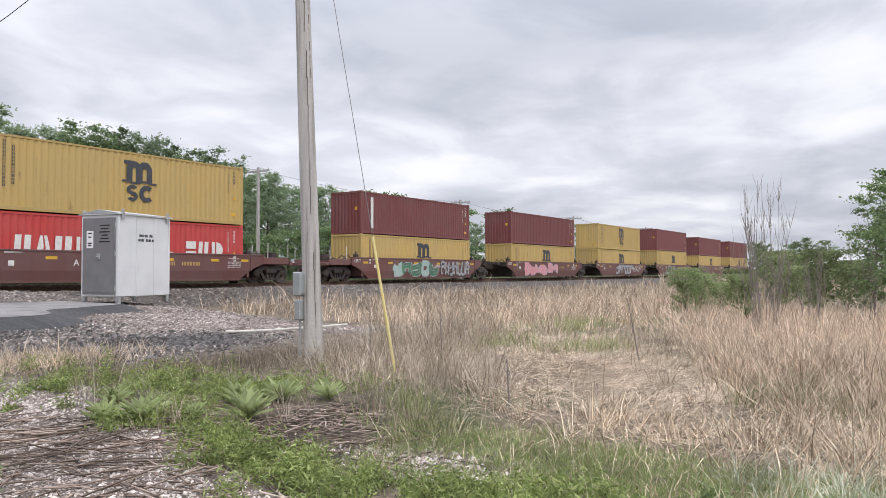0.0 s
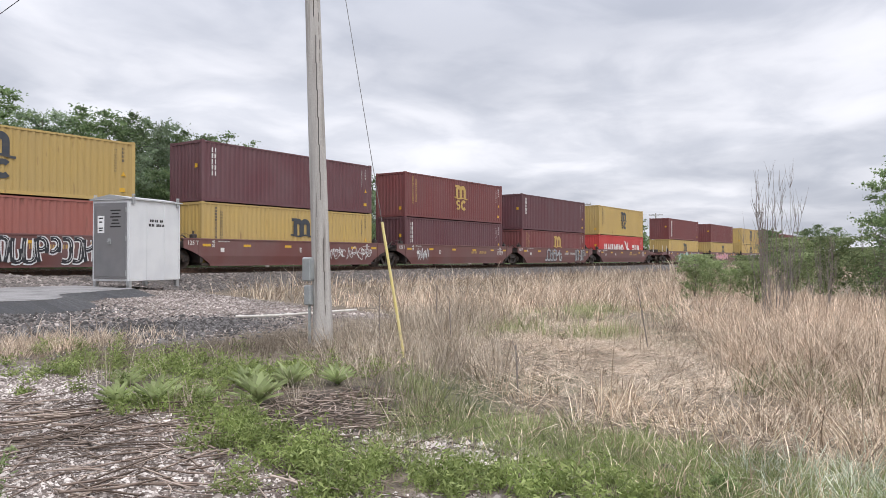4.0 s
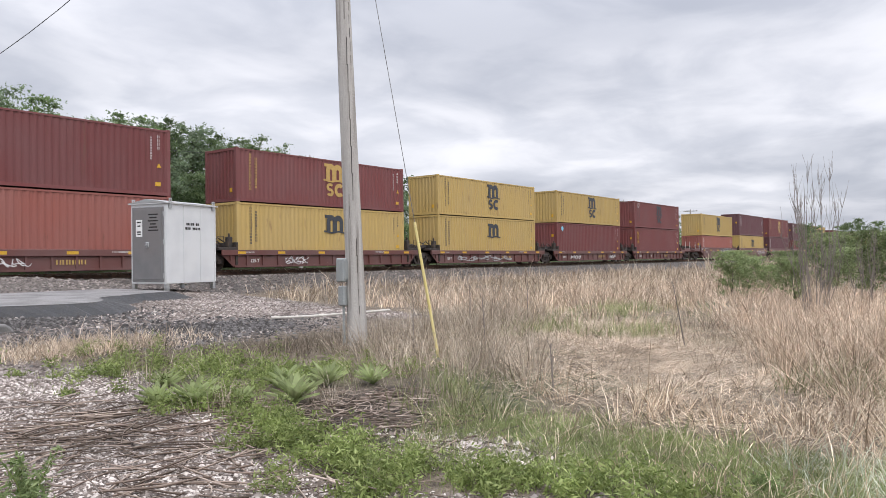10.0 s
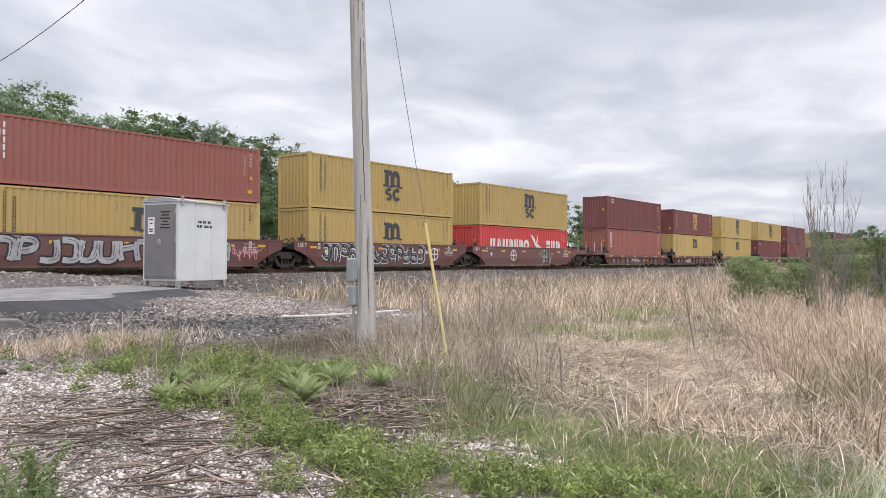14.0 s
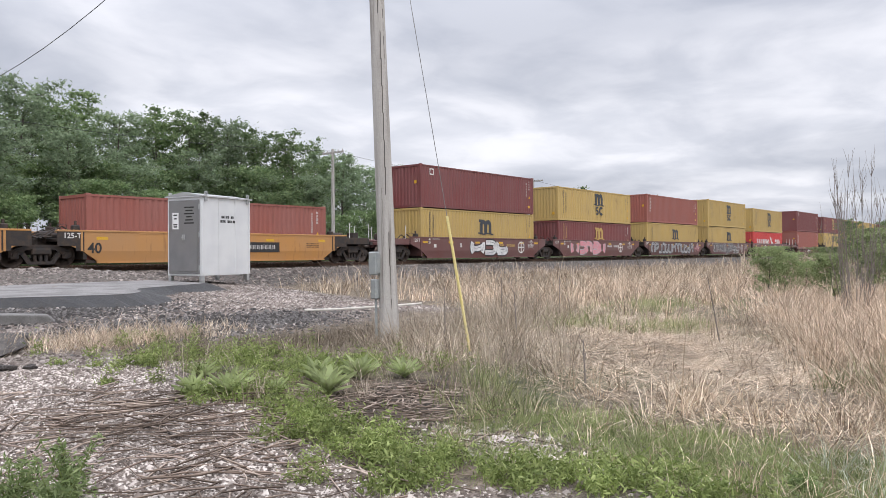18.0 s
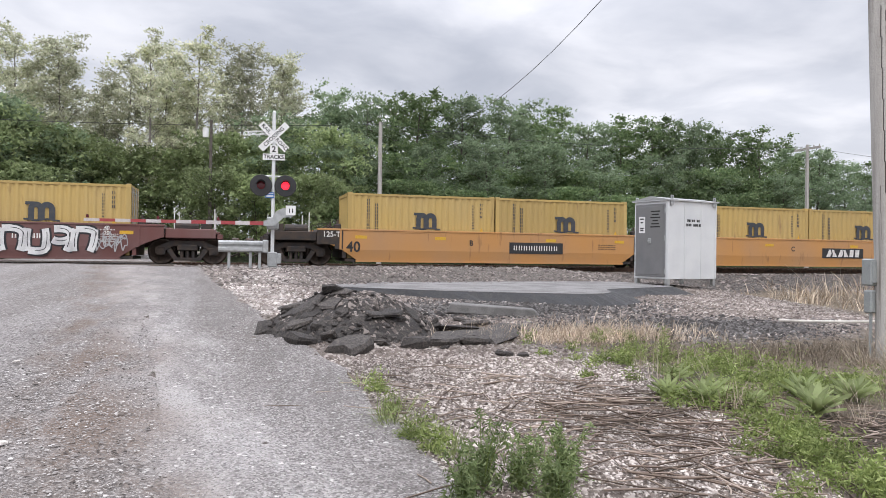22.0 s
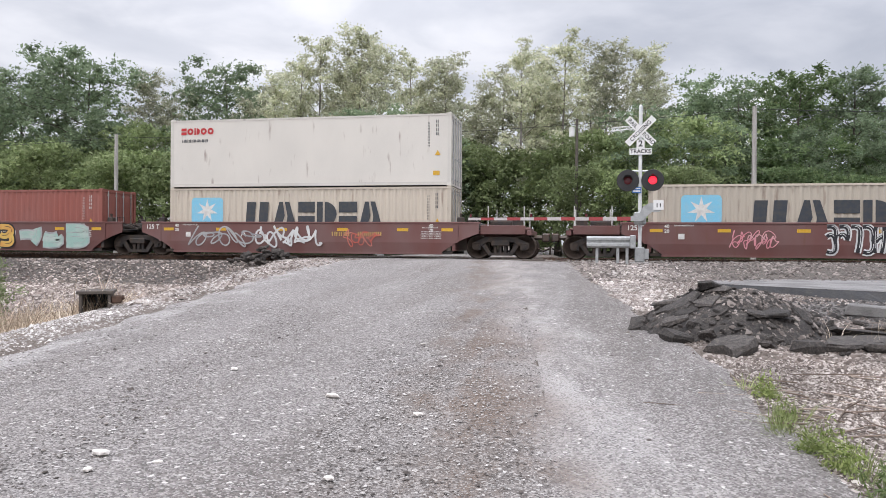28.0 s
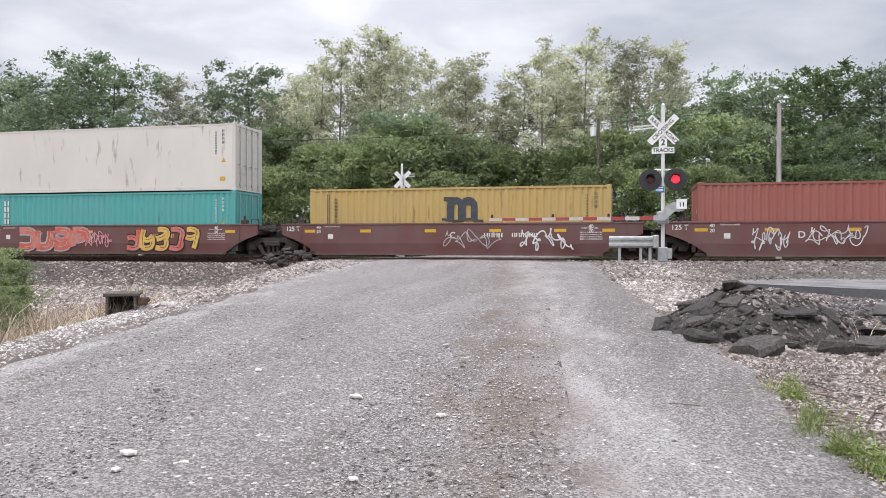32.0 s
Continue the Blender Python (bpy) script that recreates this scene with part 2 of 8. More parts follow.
SIGNW = mat("white_sign_sheet", (0.78, 0.78, 0.77), 0.4, 0, (0.68, 0.67, 0.65), 5, 0.4, 0.03)
GATERED = mat("faded_red_gate_sheet", (0.34, 0.05, 0.055), 0.5, 0, (0.28, 0.06, 0.06), 6, 0.6)
GATEWHITE = mat("dusty_white_gate_sheet", (0.52, 0.48, 0.47), 0.5, 0, (0.42, 0.38, 0.37), 6, 0.6)
SIGNK = mat("black_sign_lettering", (0.02, 0.02, 0.02), 0.5)
LAMPON = mat("lit_red_lens", (1.0, 0.02, 0.04), 0.2, glow=2.2)
LAMPOFF = mat("unlit_red_lens", (0.10, 0.012, 0.016), 0.15)
POLEWOOD = mat("weathered_grey_wood", (0.44, 0.42, 0.395), 0.9, 0, (0.28, 0.26, 0.24), 9, 0.8, 0.2, 70, 0.5, (1, 1, 0.06), third=(0.17, 0.15, 0.135), tscale=16, tlo=0.6, thi=0.74, tstretch=(1, 1, 0.03))
GUARDY = mat("yellow_plastic_guard", (0.62, 0.51, 0.19), 0.5, 0, (0.6, 0.53, 0.3), 5, 0.5)
STAYSTEEL = mat("weathered_stay_strand", (0.20, 0.195, 0.19), 0.6, 0.5, (0.13, 0.125, 0.12), 9, 0.6)
WIRE = mat("dark_cable", (0.05, 0.05, 0.052), 0.6, 0.3)
BARKPOLE = mat("dark_weathered_pole", (0.12, 0.105, 0.09), 0.9, 0, (0.07, 0.06, 0.05), 7, 0.7, 0.2, 50, 0.4)
PVC = mat("weathered_white_pipe", (0.60, 0.57, 0.52), 0.6, 0, (0.42, 0.38, 0.33), 6, 0.7)
BOXGREY = mat("grey_meter_enclosure", (0.33, 0.35, 0.35), 0.5, 0.2, (0.27, 0.29, 0.29), 7, 0.5)
BLUESIGN = mat("blue_notice", (0.05, 0.16, 0.42), 0.4)
CONCRETE = mat("pale_concrete", (0.36, 0.34, 0.32), 0.9, 0, (0.25, 0.235, 0.22), 3, 0.7, 0.2, 60, 0.4)
TIE = mat("old_creosoted_timber", (0.085, 0.07, 0.06), 0.9, 0, (0.14, 0.12, 0.10), 9, 0.8, 0.25, 40, 0.5, (0.2, 1, 1), 0.2)


# ---- the lie of the land ----
def sstep(a, b, x):
    t = np.clip((np.asarray(x, float) - a) / (b - a), 0, 1)
    return t * t * (3 - 2 * t)


def road_mid(y):
    return -2.72 - 0.12 * np.minimum(np.asarray(y, float), 34)


def rise(y):
    """The even slope that climbs to the crossing."""
    y = np.asarray(y, float)
    t = np.maximum(y - 4.0, 0)
    return np.minimum(-0.02 + 0.0565 * t * t / (t + 0.6), 1.09)


def wob(x, y, s, k):
    return np.sin(x / s + k) * np.cos(y / s * 1.13 + 2 * k) + 0.5 * np.sin(x / s * 2.3 + y / s * 1.7 + 3 * k)


def land(x, y):
    """Height of the ground."""
    x, y = np.asarray(x, float), np.asarray(y, float)
    near = rise(y)
    field = np.maximum(-0.12 + 0.018 * (y - 4), -0.16) + 0.10 * wob(x, y, 6.0, 1.3) * sstep(12, 18, x)
    right = near + (np.minimum(field, near) - near) * sstep(11, 19, x)
    gully = -0.55 + 0.03 * np.maximum(y - 6, 0)
    left = right + (np.minimum(gully, right) - right) * sstep(-0.9, -3.6, x + 5.9 + 0.13 * y)
    z = left + 0.02 * wob(x, y, 1.9, 0.4)
    # railway embankment: ballast shoulders, flat between the rails
    bank = 0.88 - np.maximum(np.maximum(27.9 - y, 0) * 0.42, np.maximum(y - 37.5, 0) * 0.4)
    z = np.maximum(z, np.where(y > 20, bank, -9)) * (y < 27.5) + np.where(y >= 27.5, np.maximum(bank, 0.35), 0)
    # level crossing
    over = 1.0 - sstep(4.2, 6.5, np.abs(x - road_mid(y)))
    z = z + (np.where(y > 24, 1.06, z) - z) * over * (y < 46)
    # wooded rise beyond the railway
    return z + 2.4 * sstep(42, 62, y) * (1 - over * 0.6) - 0.01


def h(x, y):
    return float(land(x, y))


def spaced(stops):
    out = []
    for a, b, step in stops:
        n = max(1, int(round((b - a) / step)))
        out += list(np.linspace(a, b, n, endpoint=False))
    return np.array(out + [stops[-1][1]])


def surface_weights(x, y):
    """Shares of white gravel, grey ballast and green growth on the ground."""
    n1, n2 = wob(x, y, 1.1, 0.7), wob(x, y, 0.45, 2.1)
    mid = road_mid(y)
    d = x - mid
    verge = sstep(-0.5, -1.2, x + 5.9 + 0.13 * y + 0.25 * n1)
    shoulder = (1 - sstep(4.4, 5.6, np.abs(d) + 0.25 * n1)) * (y < 46) * (1 - verge)
    # the gravelled apron between the road and the weeds
    edge = 3.9 + 0.10 * (y - 3.0) + 0.35 * n1 + 0.5 * n2 * 0.3
    apron = (1 - sstep(edge, edge + 0.7, x)) * (y < 12.5) * (1 - verge)
    mulch = np.clip(1.4 * np.exp(-(((x - 5.4) / 0.65) ** 2 + ((y - 4.95) / 0.75) ** 2)) + 1.4 * np.exp(-(((x - 6.4) / 0.7) ** 2 + ((y - 5.75) / 0.5) ** 2)), 0, 1)
    upper = sstep(9.6, 11.0, y + 0.35 * n1 - 0.05 * np.maximum(x - 6, 0)) * (1 - sstep(12.6, 14.6, x + 0.4 * n2 - 0.12 * np.maximum(y - 14, 0)))
    ballast = sstep(24.6, 26.2, y + 0.5 * n1) * (1 - sstep(38.5, 40.5, y))
    dark = np.exp(-(((x - 7.2 - 0.4 * n1) / 3.3) ** 2 + ((y - 11.6 - 0.2 * n2) / 0.9) ** 2))
    bank_l = verge * sstep(12.0, 14.0, y + 0.6 * n1)
    gravel = np.clip(np.maximum.reduce([shoulder, apron, upper, bank_l]), 0, 1) * (1 - sstep(24.6, 26.2, y) * (np.abs(d) > 5))
    gravel = gravel * (1 - 0.75 * mulch)
    gravel = gravel * (1 - 0.7 * sstep(18.0, 19.5, y) * (x > 0.5))
    ballast = np.maximum(ballast, 0.8 * sstep(18.0, 19.5, y) * (y < 26) * sstep(-0.5, 1.5, x) * (1 - sstep(14, 16, x)))
    grey = np.clip(np.maximum(ballast * (np.abs(d) > 4.4), dark * upper * 1.2), 0, 1)
    green = 0.6 * np.clip(sstep(0.3, 1.1, n1 + 0.6 * n2 + 0.6 * np.exp(-(((y - 5.5) / 2.5) ** 2)) - 0.3), 0, 1) * (1 - sstep(16, 22, y))
    wood = sstep(40, 44, y)
    gravel = np.maximum(gravel, 0.9 * np.exp(-(((x - 5.35) / 0.3) ** 2 + ((y - 3.8) / 0.5) ** 2)))
    return gravel, grey, np.maximum(green * 0.9, wood), np.clip(1.3 * mulch, 0, 1)


def ground_material():
    m = bpy.data.materials.new("ground_gravel_and_thatch")
    m.use_nodes = True
    nt = m.node_tree
    N, L = nt.nodes.new, nt.links.new
    bs = nt.nodes["Principled BSDF"]
    tc = N("ShaderNodeTexCoord")

    def noise_n(scale, detail=4, kind="ShaderNodeTexNoise"):
        n = N(kind)
        n.inputs["Scale"].default_value = scale
        if kind == "ShaderNodeTexNoise":
            n.inputs["Detail"].default_value = detail
        L(tc.outputs["Object"], n.inputs["Vector"])
        return n

    def ramp(src, stops):
        r = N("ShaderNodeValToRGB")
        el = r.color_ramp.elements
        while len(el) < len(stops):
            el.new(0.5)
        for e, (p, c) in zip(el, stops):
            e.position, e.color = p, (*c, 1)
        L(src, r.inputs[0])
        return r.outputs[0]

    def mix(f, a, b, kind="MIX"):
        x = N("ShaderNodeMix")
        x.data_type, x.blend_type = "RGBA", kind
        for s, v in (("Factor", f), ("A", a), ("B", b)):
            if isinstance(v, (int, float)):
                x.inputs[s].default_value = v
            else:
                L(v, x.inputs[s])
        return x.outputs["Result"]

    def share(name):
        at = N("ShaderNodeAttribute")
        at.attribute_name = name
        return at.outputs["Fac"]

    n_lo, n_mid, n_hi = noise_n(0.5), noise_n(5.0), noise_n(60.0)
    vor = noise_n(40.0, kind="ShaderNodeTexVoronoi")
    vor2 = noise_n(46.0, kind="ShaderNodeTexVoronoi")
    # thatch is darkened so that gaps between the blades read as shaded
    thatch = ramp(n_mid.outputs["Fac"], ((0.25, (0.07, 0.053, 0.038)), (0.5, (0.17, 0.135, 0.097)), (0.75, (0.31, 0.252, 0.185))))
    green = ramp(n_mid.outputs["Fac"], ((0.3, (0.03, 0.05, 0.015)), (0.7, (0.10, 0.13, 0.04))))
    white = ramp(vor.outputs["Color"], ((0.1, (0.07, 0.053, 0.044)), (0.45, (0.16, 0.132, 0.115)), (0.9, (0.33, 0.285, 0.255))))
    soil = ramp(n_lo.outputs["Fac"], ((0.35, (0.12, 0.093, 0.076)), (0.65, (0.24, 0.20, 0.172))))
    white = mix(0.5, white, soil)
    grey = ramp(vor2.outputs["Color"], ((0.1, (0.04, 0.036, 0.034)), (0.5, (0.11, 0.098, 0.09)), (0.9, (0.21, 0.19, 0.175))))
    c = mix(share("green"), thatch, green)
    c = mix(share("gravel"), c, white)
    c = mix(share("grey"), c, grey)
    c = mix(share("mulch"), c, ramp(n_mid.outputs["Fac"], ((0.3, (0.05, 0.038, 0.03)), (0.7, (0.15, 0.118, 0.09)))))
    g = N("ShaderNodeMapRange")
    g.inputs[3].default_value, g.inputs[4].default_value = 0.75, 1.25
    L(n_hi.outputs["Fac"], g.inputs[0])
    cc = N("ShaderNodeCombineXYZ")
    for i in range(3):
        L(g.outputs[0], cc.inputs[i])
    c = mix(1.0, c, cc.outputs[0], "MULTIPLY")
    L(c, bs.inputs["Base Color"])
    bs.inputs["Roughness"].default_value = 0.95
    b = N("ShaderNodeBump")
    b.inputs["Strength"].default_value, b.inputs["Distance"].default_value = 0.9, 0.04
    L(vor.outputs["Distance"], b.inputs["Height"])
    b.invert = True
    L(b.outputs[0], bs.inputs["Normal"])
    return m


def build_ground():
    xs = spaced([(-900, -120, 120), (-120, -30, 8), (-30, -12, 0.9), (-12, 16, 0.2), (16, 45, 0.7), (45, 140, 6), (140, 900, 110)])
    ys = spaced([(-600, -60, 120), (-60, -4, 7), (-4, 1.5, 0.6), (1.5, 16, 0.2), (16, 46, 0.35), (46, 90, 3), (90, 1200, 130)])
    X, Y = np.meshgrid(xs, ys)
    Z = land(X, Y)
    nx, ny = len(xs), len(ys)
    idx = np.arange(nx * ny).reshape(ny, nx)
    faces = np.stack([idx[:-1, :-1], idx[:-1, 1:], idx[1:, 1:], idx[1:, :-1]], -1).reshape(-1, 4)
    me = data_mesh("ground", np.stack([X, Y, Z], -1).reshape(-1, 3).tolist(), faces.tolist(), True)
    for name, w in zip(("gravel", "grey", "green", "mulch"), surface_weights(X, Y)):
        at = me.attributes.new(name, "FLOAT", "POINT")
        at.data.foreach_set("value", np.ascontiguousarray(w, dtype=np.float32).ravel())
    ob = link("ground", me, ground_material())
    tagged(ob, "gravel, ballast and dry grass ground rising to the railway", "ground", kind="structure")


build_ground()

def grit_mat(name, base, dark, light, chip, cell, track, stain=(0.125, 0.105, 0.09), bands=()):
    """Stone-studded surface: stained matrix, chips of three tones, wheel tracks along y; bands: worn strips (slope, middle, half width, colour, strength)."""
    m = bpy.data.materials.new(name)
    m.use_nodes = True
    nt = m.node_tree
    N, L = nt.nodes.new, nt.links.new
    bs = nt.nodes["Principled BSDF"]
    tc = N("ShaderNodeTexCoord")

    def mapped(st):
        mp = N("ShaderNodeMapping")
        mp.inputs["Scale"].default_value = st
        L(tc.outputs["Object"], mp.inputs[0])
        return mp.outputs[0]

    def ranged(src, a, b, c=0.0, d=1.0):
        r = N("ShaderNodeMapRange")
        r.inputs[1].default_value, r.inputs[2].default_value = a, b
        r.inputs[3].default_value, r.inputs[4].default_value = c, d
        L(src, r.inputs[0])
        return r.outputs[0]

    def mix(f, a, b):
        x = N("ShaderNodeMix")
        x.data_type = "RGBA"
        for k, v in (("Factor", f), ("A", a), ("B", b)):
            if isinstance(v, (int, float)):
                x.inputs[k].default_value = v
            elif isinstance(v, tuple):
                x.inputs[k].default_value = (*v, 1)
            else:
                L(v, x.inputs[k])
        return x.outputs["Result"]

    def noise_(scale, st=(1, 1, 1), detail=5):
        n = N("ShaderNodeTexNoise")
        n.inputs["Scale"].default_value, n.inputs["Detail"].default_value = scale, detail
        L(mapped(st), n.inputs["Vector"])
        return n.outputs["Fac"]

    def cells(scale):
        v = N("ShaderNodeTexVoronoi")
        v.inputs["Scale"].default_value = scale
        L(tc.outputs["Object"], v.inputs["Vector"])
        sp = N("ShaderNodeSeparateColor")
        L(v.outputs["Color"], sp.inputs[0])
        return v.outputs["Distance"], sp.outputs

    c = mix(ranged(noise_(0.7), 0.36, 0.66), base, dark)
    c = mix(ranged(noise_(1.0, (1.4, 0.16, 1)), 0.50, 0.74, 0, track), c, light)
    c = mix(ranged(noise_(0.9, (1.1, 0.09, 1)), 0.50, 0.66, 0, 0.65), c, stain)
    c = mix(ranged(noise_(14.0), 0.40, 0.68, 0, 0.45), c, dark)
    d1, k1 = cells(cell)
    d2, k2 = cells(cell * 0.5)
    d3, k3 = cells(cell * 0.36)
    c = mix(ranged(k3[0], 0.70, 0.78, 0, 0.35), c, chip[0])
    c = mix(ranged(k3[1], 0.80, 0.86, 0, 0.35), c, chip[1])
    c = mix(ranged(noise_(26.0, detail=8), 0.52, 0.64, 0, 0.5), c, chip[0])
    c = mix(ranged(k1[0], 0.62, 0.66, 0, 0.8), c, chip[0])
    c = mix(ranged(k1[1], 0.76, 0.80, 0, 0.8), c, chip[1])
    c = mix(ranged(k2[2], 0.982, 0.988, 0, 0.9), c, chip[2])
    for slope, mid, half, col, force in bands:
        dot = N("ShaderNodeVectorMath")
        dot.operation = "DOT_PRODUCT"
        dot.inputs[1].default_value = (1.0, slope, 0.0)
        L(tc.outputs["Object"], dot.inputs[0])
        sway = ranged(noise_(0.8), 0.25, 0.75, -0.55 * half, 0.55 * half)
        acc = N("ShaderNodeMath")
        acc.operation = "ADD"
        L(dot.outputs["Value"], acc.inputs[0])
        L(sway, acc.inputs[1])
        sub = N("ShaderNodeMath")
        sub.operation = "SUBTRACT"
        L(acc.outputs[0], sub.inputs[0])
        sub.inputs[1].default_value = mid
        ab = N("ShaderNodeMath")
        ab.operation = "ABSOLUTE"
        L(sub.outputs[0], ab.inputs[0])
        mul = N("ShaderNodeMath")
        mul.operation = "MULTIPLY"
        L(ranged(ab.outputs[0], half, 0.25 * half, 0, force), mul.inputs[0])
        L(ranged(noise_(2.6, (1.0, 0.35, 1), 9), 0.40, 0.62, 0.1, 1.0), mul.inputs[1])
        grain = N("ShaderNodeMath")
        grain.operation = "MULTIPLY"
        L(mul.outputs[0], grain.inputs[0])
        L(ranged(k1[2], 0.30, 0.62, 0.28, 1.15), grain.inputs[1])
        c = mix(grain.outputs[0], c, col)
    L(c, bs.inputs["Base Color"])
    bs.inputs["Roughness"].default_value = 0.93
    b = N("ShaderNodeBump")
    b.inputs["Strength"].default_value, b.inputs["Distance"].default_value = 1.0, 0.016
    b.invert = True
    L(d1, b.inputs["Height"])
    L(b.outputs[0], bs.inputs["Normal"])
    return m


BANDS = ((0.12, -0.10, 1.0, (0.19, 0.143, 0.114), 1.15), (0.155, 1.0, 0.75, (0.58, 0.555, 0.54), 0.52), (0.12, -5.75, 0.75, (0.58, 0.555, 0.54), 0.6), (0.12, -3.4, 0.8, (0.22, 0.20, 0.188), 0.35))
ASPHALT = grit_mat("worn_gritty_asphalt", (0.335, 0.309, 0.297), (0.235, 0.215, 0.205), (0.43, 0.405, 0.39), ((0.115, 0.103, 0.097), (0.46, 0.43, 0.41), (0.68, 0.65, 0.62)), 66, 0.7, (0.15, 0.125, 0.107), BANDS)
FRESHASPH = mat("grey_asphalt_lane", (0.22, 0.211, 0.206), 0.9, 0, (0.13, 0.125, 0.122), 1.5, 0.7, 0.25, 90, 0.5)
OLDSLAB = mat("old_grey_concrete", (0.19, 0.183, 0.176), 0.9, 0, (0.12, 0.115, 0.11), 4, 0.8, 0.25, 60, 0.5)
TARBLACK = mat("fresh_black_tar_edge", (0.022, 0.022, 0.024), 0.7, 0, (0.055, 0.052, 0.05), 7, 0.7, 0.4, 60, 0.8)
BROKEN = mat("broken_black_asphalt", (0.045, 0.039, 0.036), 0.9, 0, (0.125, 0.110, 0.098), 9, 0.8, 0.6, 48, 1.0, rnd=0.4)


def build_road():
    ys = spaced([(-30, 2, 2.0), (2, 24, 0.22), (24, 29.2, 0.25)])
    ys2 = spaced([(36.2, 70, 1.0)])
    for name, yy in (("road", ys), ("road_beyond", ys2)):
        verts, faces = [], []
        n = 34
        for y in yy:
            m0 = float(road_mid(y))
            wl = -3.2 - 0.01 * y + 0.05 * math.sin(y * 1.3) + 0.1 * math.sin(y * 3.7 + 1)
            wr = 3.17 + 0.01 * y + 0.10 * math.sin(y * 1.1 + 2) + 0.07 * math.sin(y * 4.1) + 0.05 * math.sin(y * 9.7)
            for k in range(n):
                x = m0 + wl + (wr - wl) * k / (n - 1)
                u = 2 * k / (n - 1) - 1
                crown = 0.03 * (1 - u * u) + 0.012 * math.sin(u * 9 + 0.3 * math.sin(y)) * (1 - u * u)
                verts.append((x, y, h(x, y) + 0.006 + crown))
        for j in range(len(yy) - 1):
            for k in range(n - 1):
                a = j * n + k
                faces.append((a, a + 1, a + n + 1, a + n))
        ob = link("road", data_mesh(name, verts, faces, True), ASPHALT)
        tagged(ob, "worn grey asphalt road with gritty patches and crumbling edges", "road", kind="structure")


GRITWAY = grit_mat("pale_fine_grit", (0.335, 0.309, 0.297), (0.225, 0.206, 0.196), (0.43, 0.405, 0.39), ((0.115, 0.103, 0.097), (0.48, 0.45, 0.43), (0.70, 0.67, 0.64)), 66, 0.7, (0.15, 0.125, 0.107), BANDS + ((0.155, 2.35, 0.95, (0.13, 0.118, 0.111), 0.5),))


def grit_edge(y):
    return float(np.interp(y, [-10, 4, 6, 8, 11, 13.4, 17, 24], [2.2, 1.75, 1.55, 1.5, 1.15, 0.75, 0.2, -0.6])) + 0.06 * math.sin(2.3 * y) + 0.04 * math.sin(5.1 * y)


def build_shoulder():
    """Fine crushed stone between the asphalt's right edge and the chips, worn smooth by tyres."""
    ys = spaced([(-30, 2, 2.0), (2, 26, 0.2)])
    verts, faces, n = [], [], 16
    for y in ys:
        a = float(road_mid(y)) + 3.05 + 0.01 * y
        b = grit_edge(y)
        for k in range(n):
            x = a + (b - a) * k / (n - 1)
            u = k / (n - 1)
            verts.append((x, y, h(x, y) + 0.012 + 0.012 * math.sin(u * 3.14) + 0.006 * math.sin(9 * u + 0.6 * math.sin(y)) - 0.02 * (k == n - 1)))
    for j in range(len(ys) - 1):
        for k in range(n - 1):
            i = j * n + k
            faces.append((i, i + 1, i + n + 1, i + n))
    ob = link("road_shoulder", data_mesh("road_shoulder", verts, faces, True), GRITWAY)
    tagged(ob, "pale crushed-stone shoulder of the road with whitish wheel tracks", "road shoulder", kind="structure")


build_road()
build_shoulder()


# ---- railway: two tracks on ballast ----
def build_track(yc, x0, x1, near):
    tr = thing("railway_track", "steel rails on timber sleepers in grey ballast", "railway track", pose(0, yc, 0), kind="structure")
    for s in (-1, 1):
        bm = bmesh.new()
        y = s * 0.755
        prof = [(-0.07, RAIL - 0.17), (0.07, RAIL - 0.17), (0.07, RAIL - 0.155), (0.012, RAIL - 0.135), (0.012, RAIL - 0.045), (0.036, RAIL - 0.035), (0.036, RAIL - 0.004), (-0.036, RAIL - 0.004), (-0.036, RAIL - 0.035), (-0.012, RAIL - 0.045), (-0.012, RAIL - 0.135), (-0.07, RAIL - 0.155)]
        a = [bm.verts.new((x0, y + p, z)) for p, z in prof]
        b = [bm.verts.new((x1, y + p, z)) for p, z in prof]
        for i in range(len(prof)):
            bm.faces.new((a[i], a[(i + 1) % len(prof)], b[(i + 1) % len(prof)], b[i]))
        rail = part("rail", bm, RAILRUST, tr)
        bm = bmesh.new()
        box(bm, x0, x1, y - 0.034, y + 0.034, RAIL - 0.003, RAIL)
        part("rail_head", bm, TREAD, rail, "polished running surface")
    bm = bmesh.new()
    box(bm, -0.115, 0.115, -1.3, 1.3, RAIL - 0.36, RAIL - 0.172, 0.012)
    me = mesh_of("sleeper", bm)
    me.materials.append(TIE)
    r = random.Random(int(yc * 10))
    rest = bmesh.new()
    x = x0 + 0.3
    while x < x1:
        if -32 < x < 52 and near or -20 < x < 20:
            ob = link("sleeper", me, None, tr, m=pose(x + r.uniform(-0.03, 0.03), r.uniform(-0.05, 0.05), r.uniform(-0.015, 0.0), 0, 0, r.uniform(-0.8, 0.8)))
        else:
            box(rest, x - 0.115, x + 0.115, -1.3, 1.3, RAIL - 0.36, RAIL - 0.175)
        x += 0.55
    tagged(part("sleepers_afar", rest, TIE, tr), kind="stuff")


build_track(TRACK_Y, -140, 420, True)
build_track(TRACK2_Y, -140, 420, False)


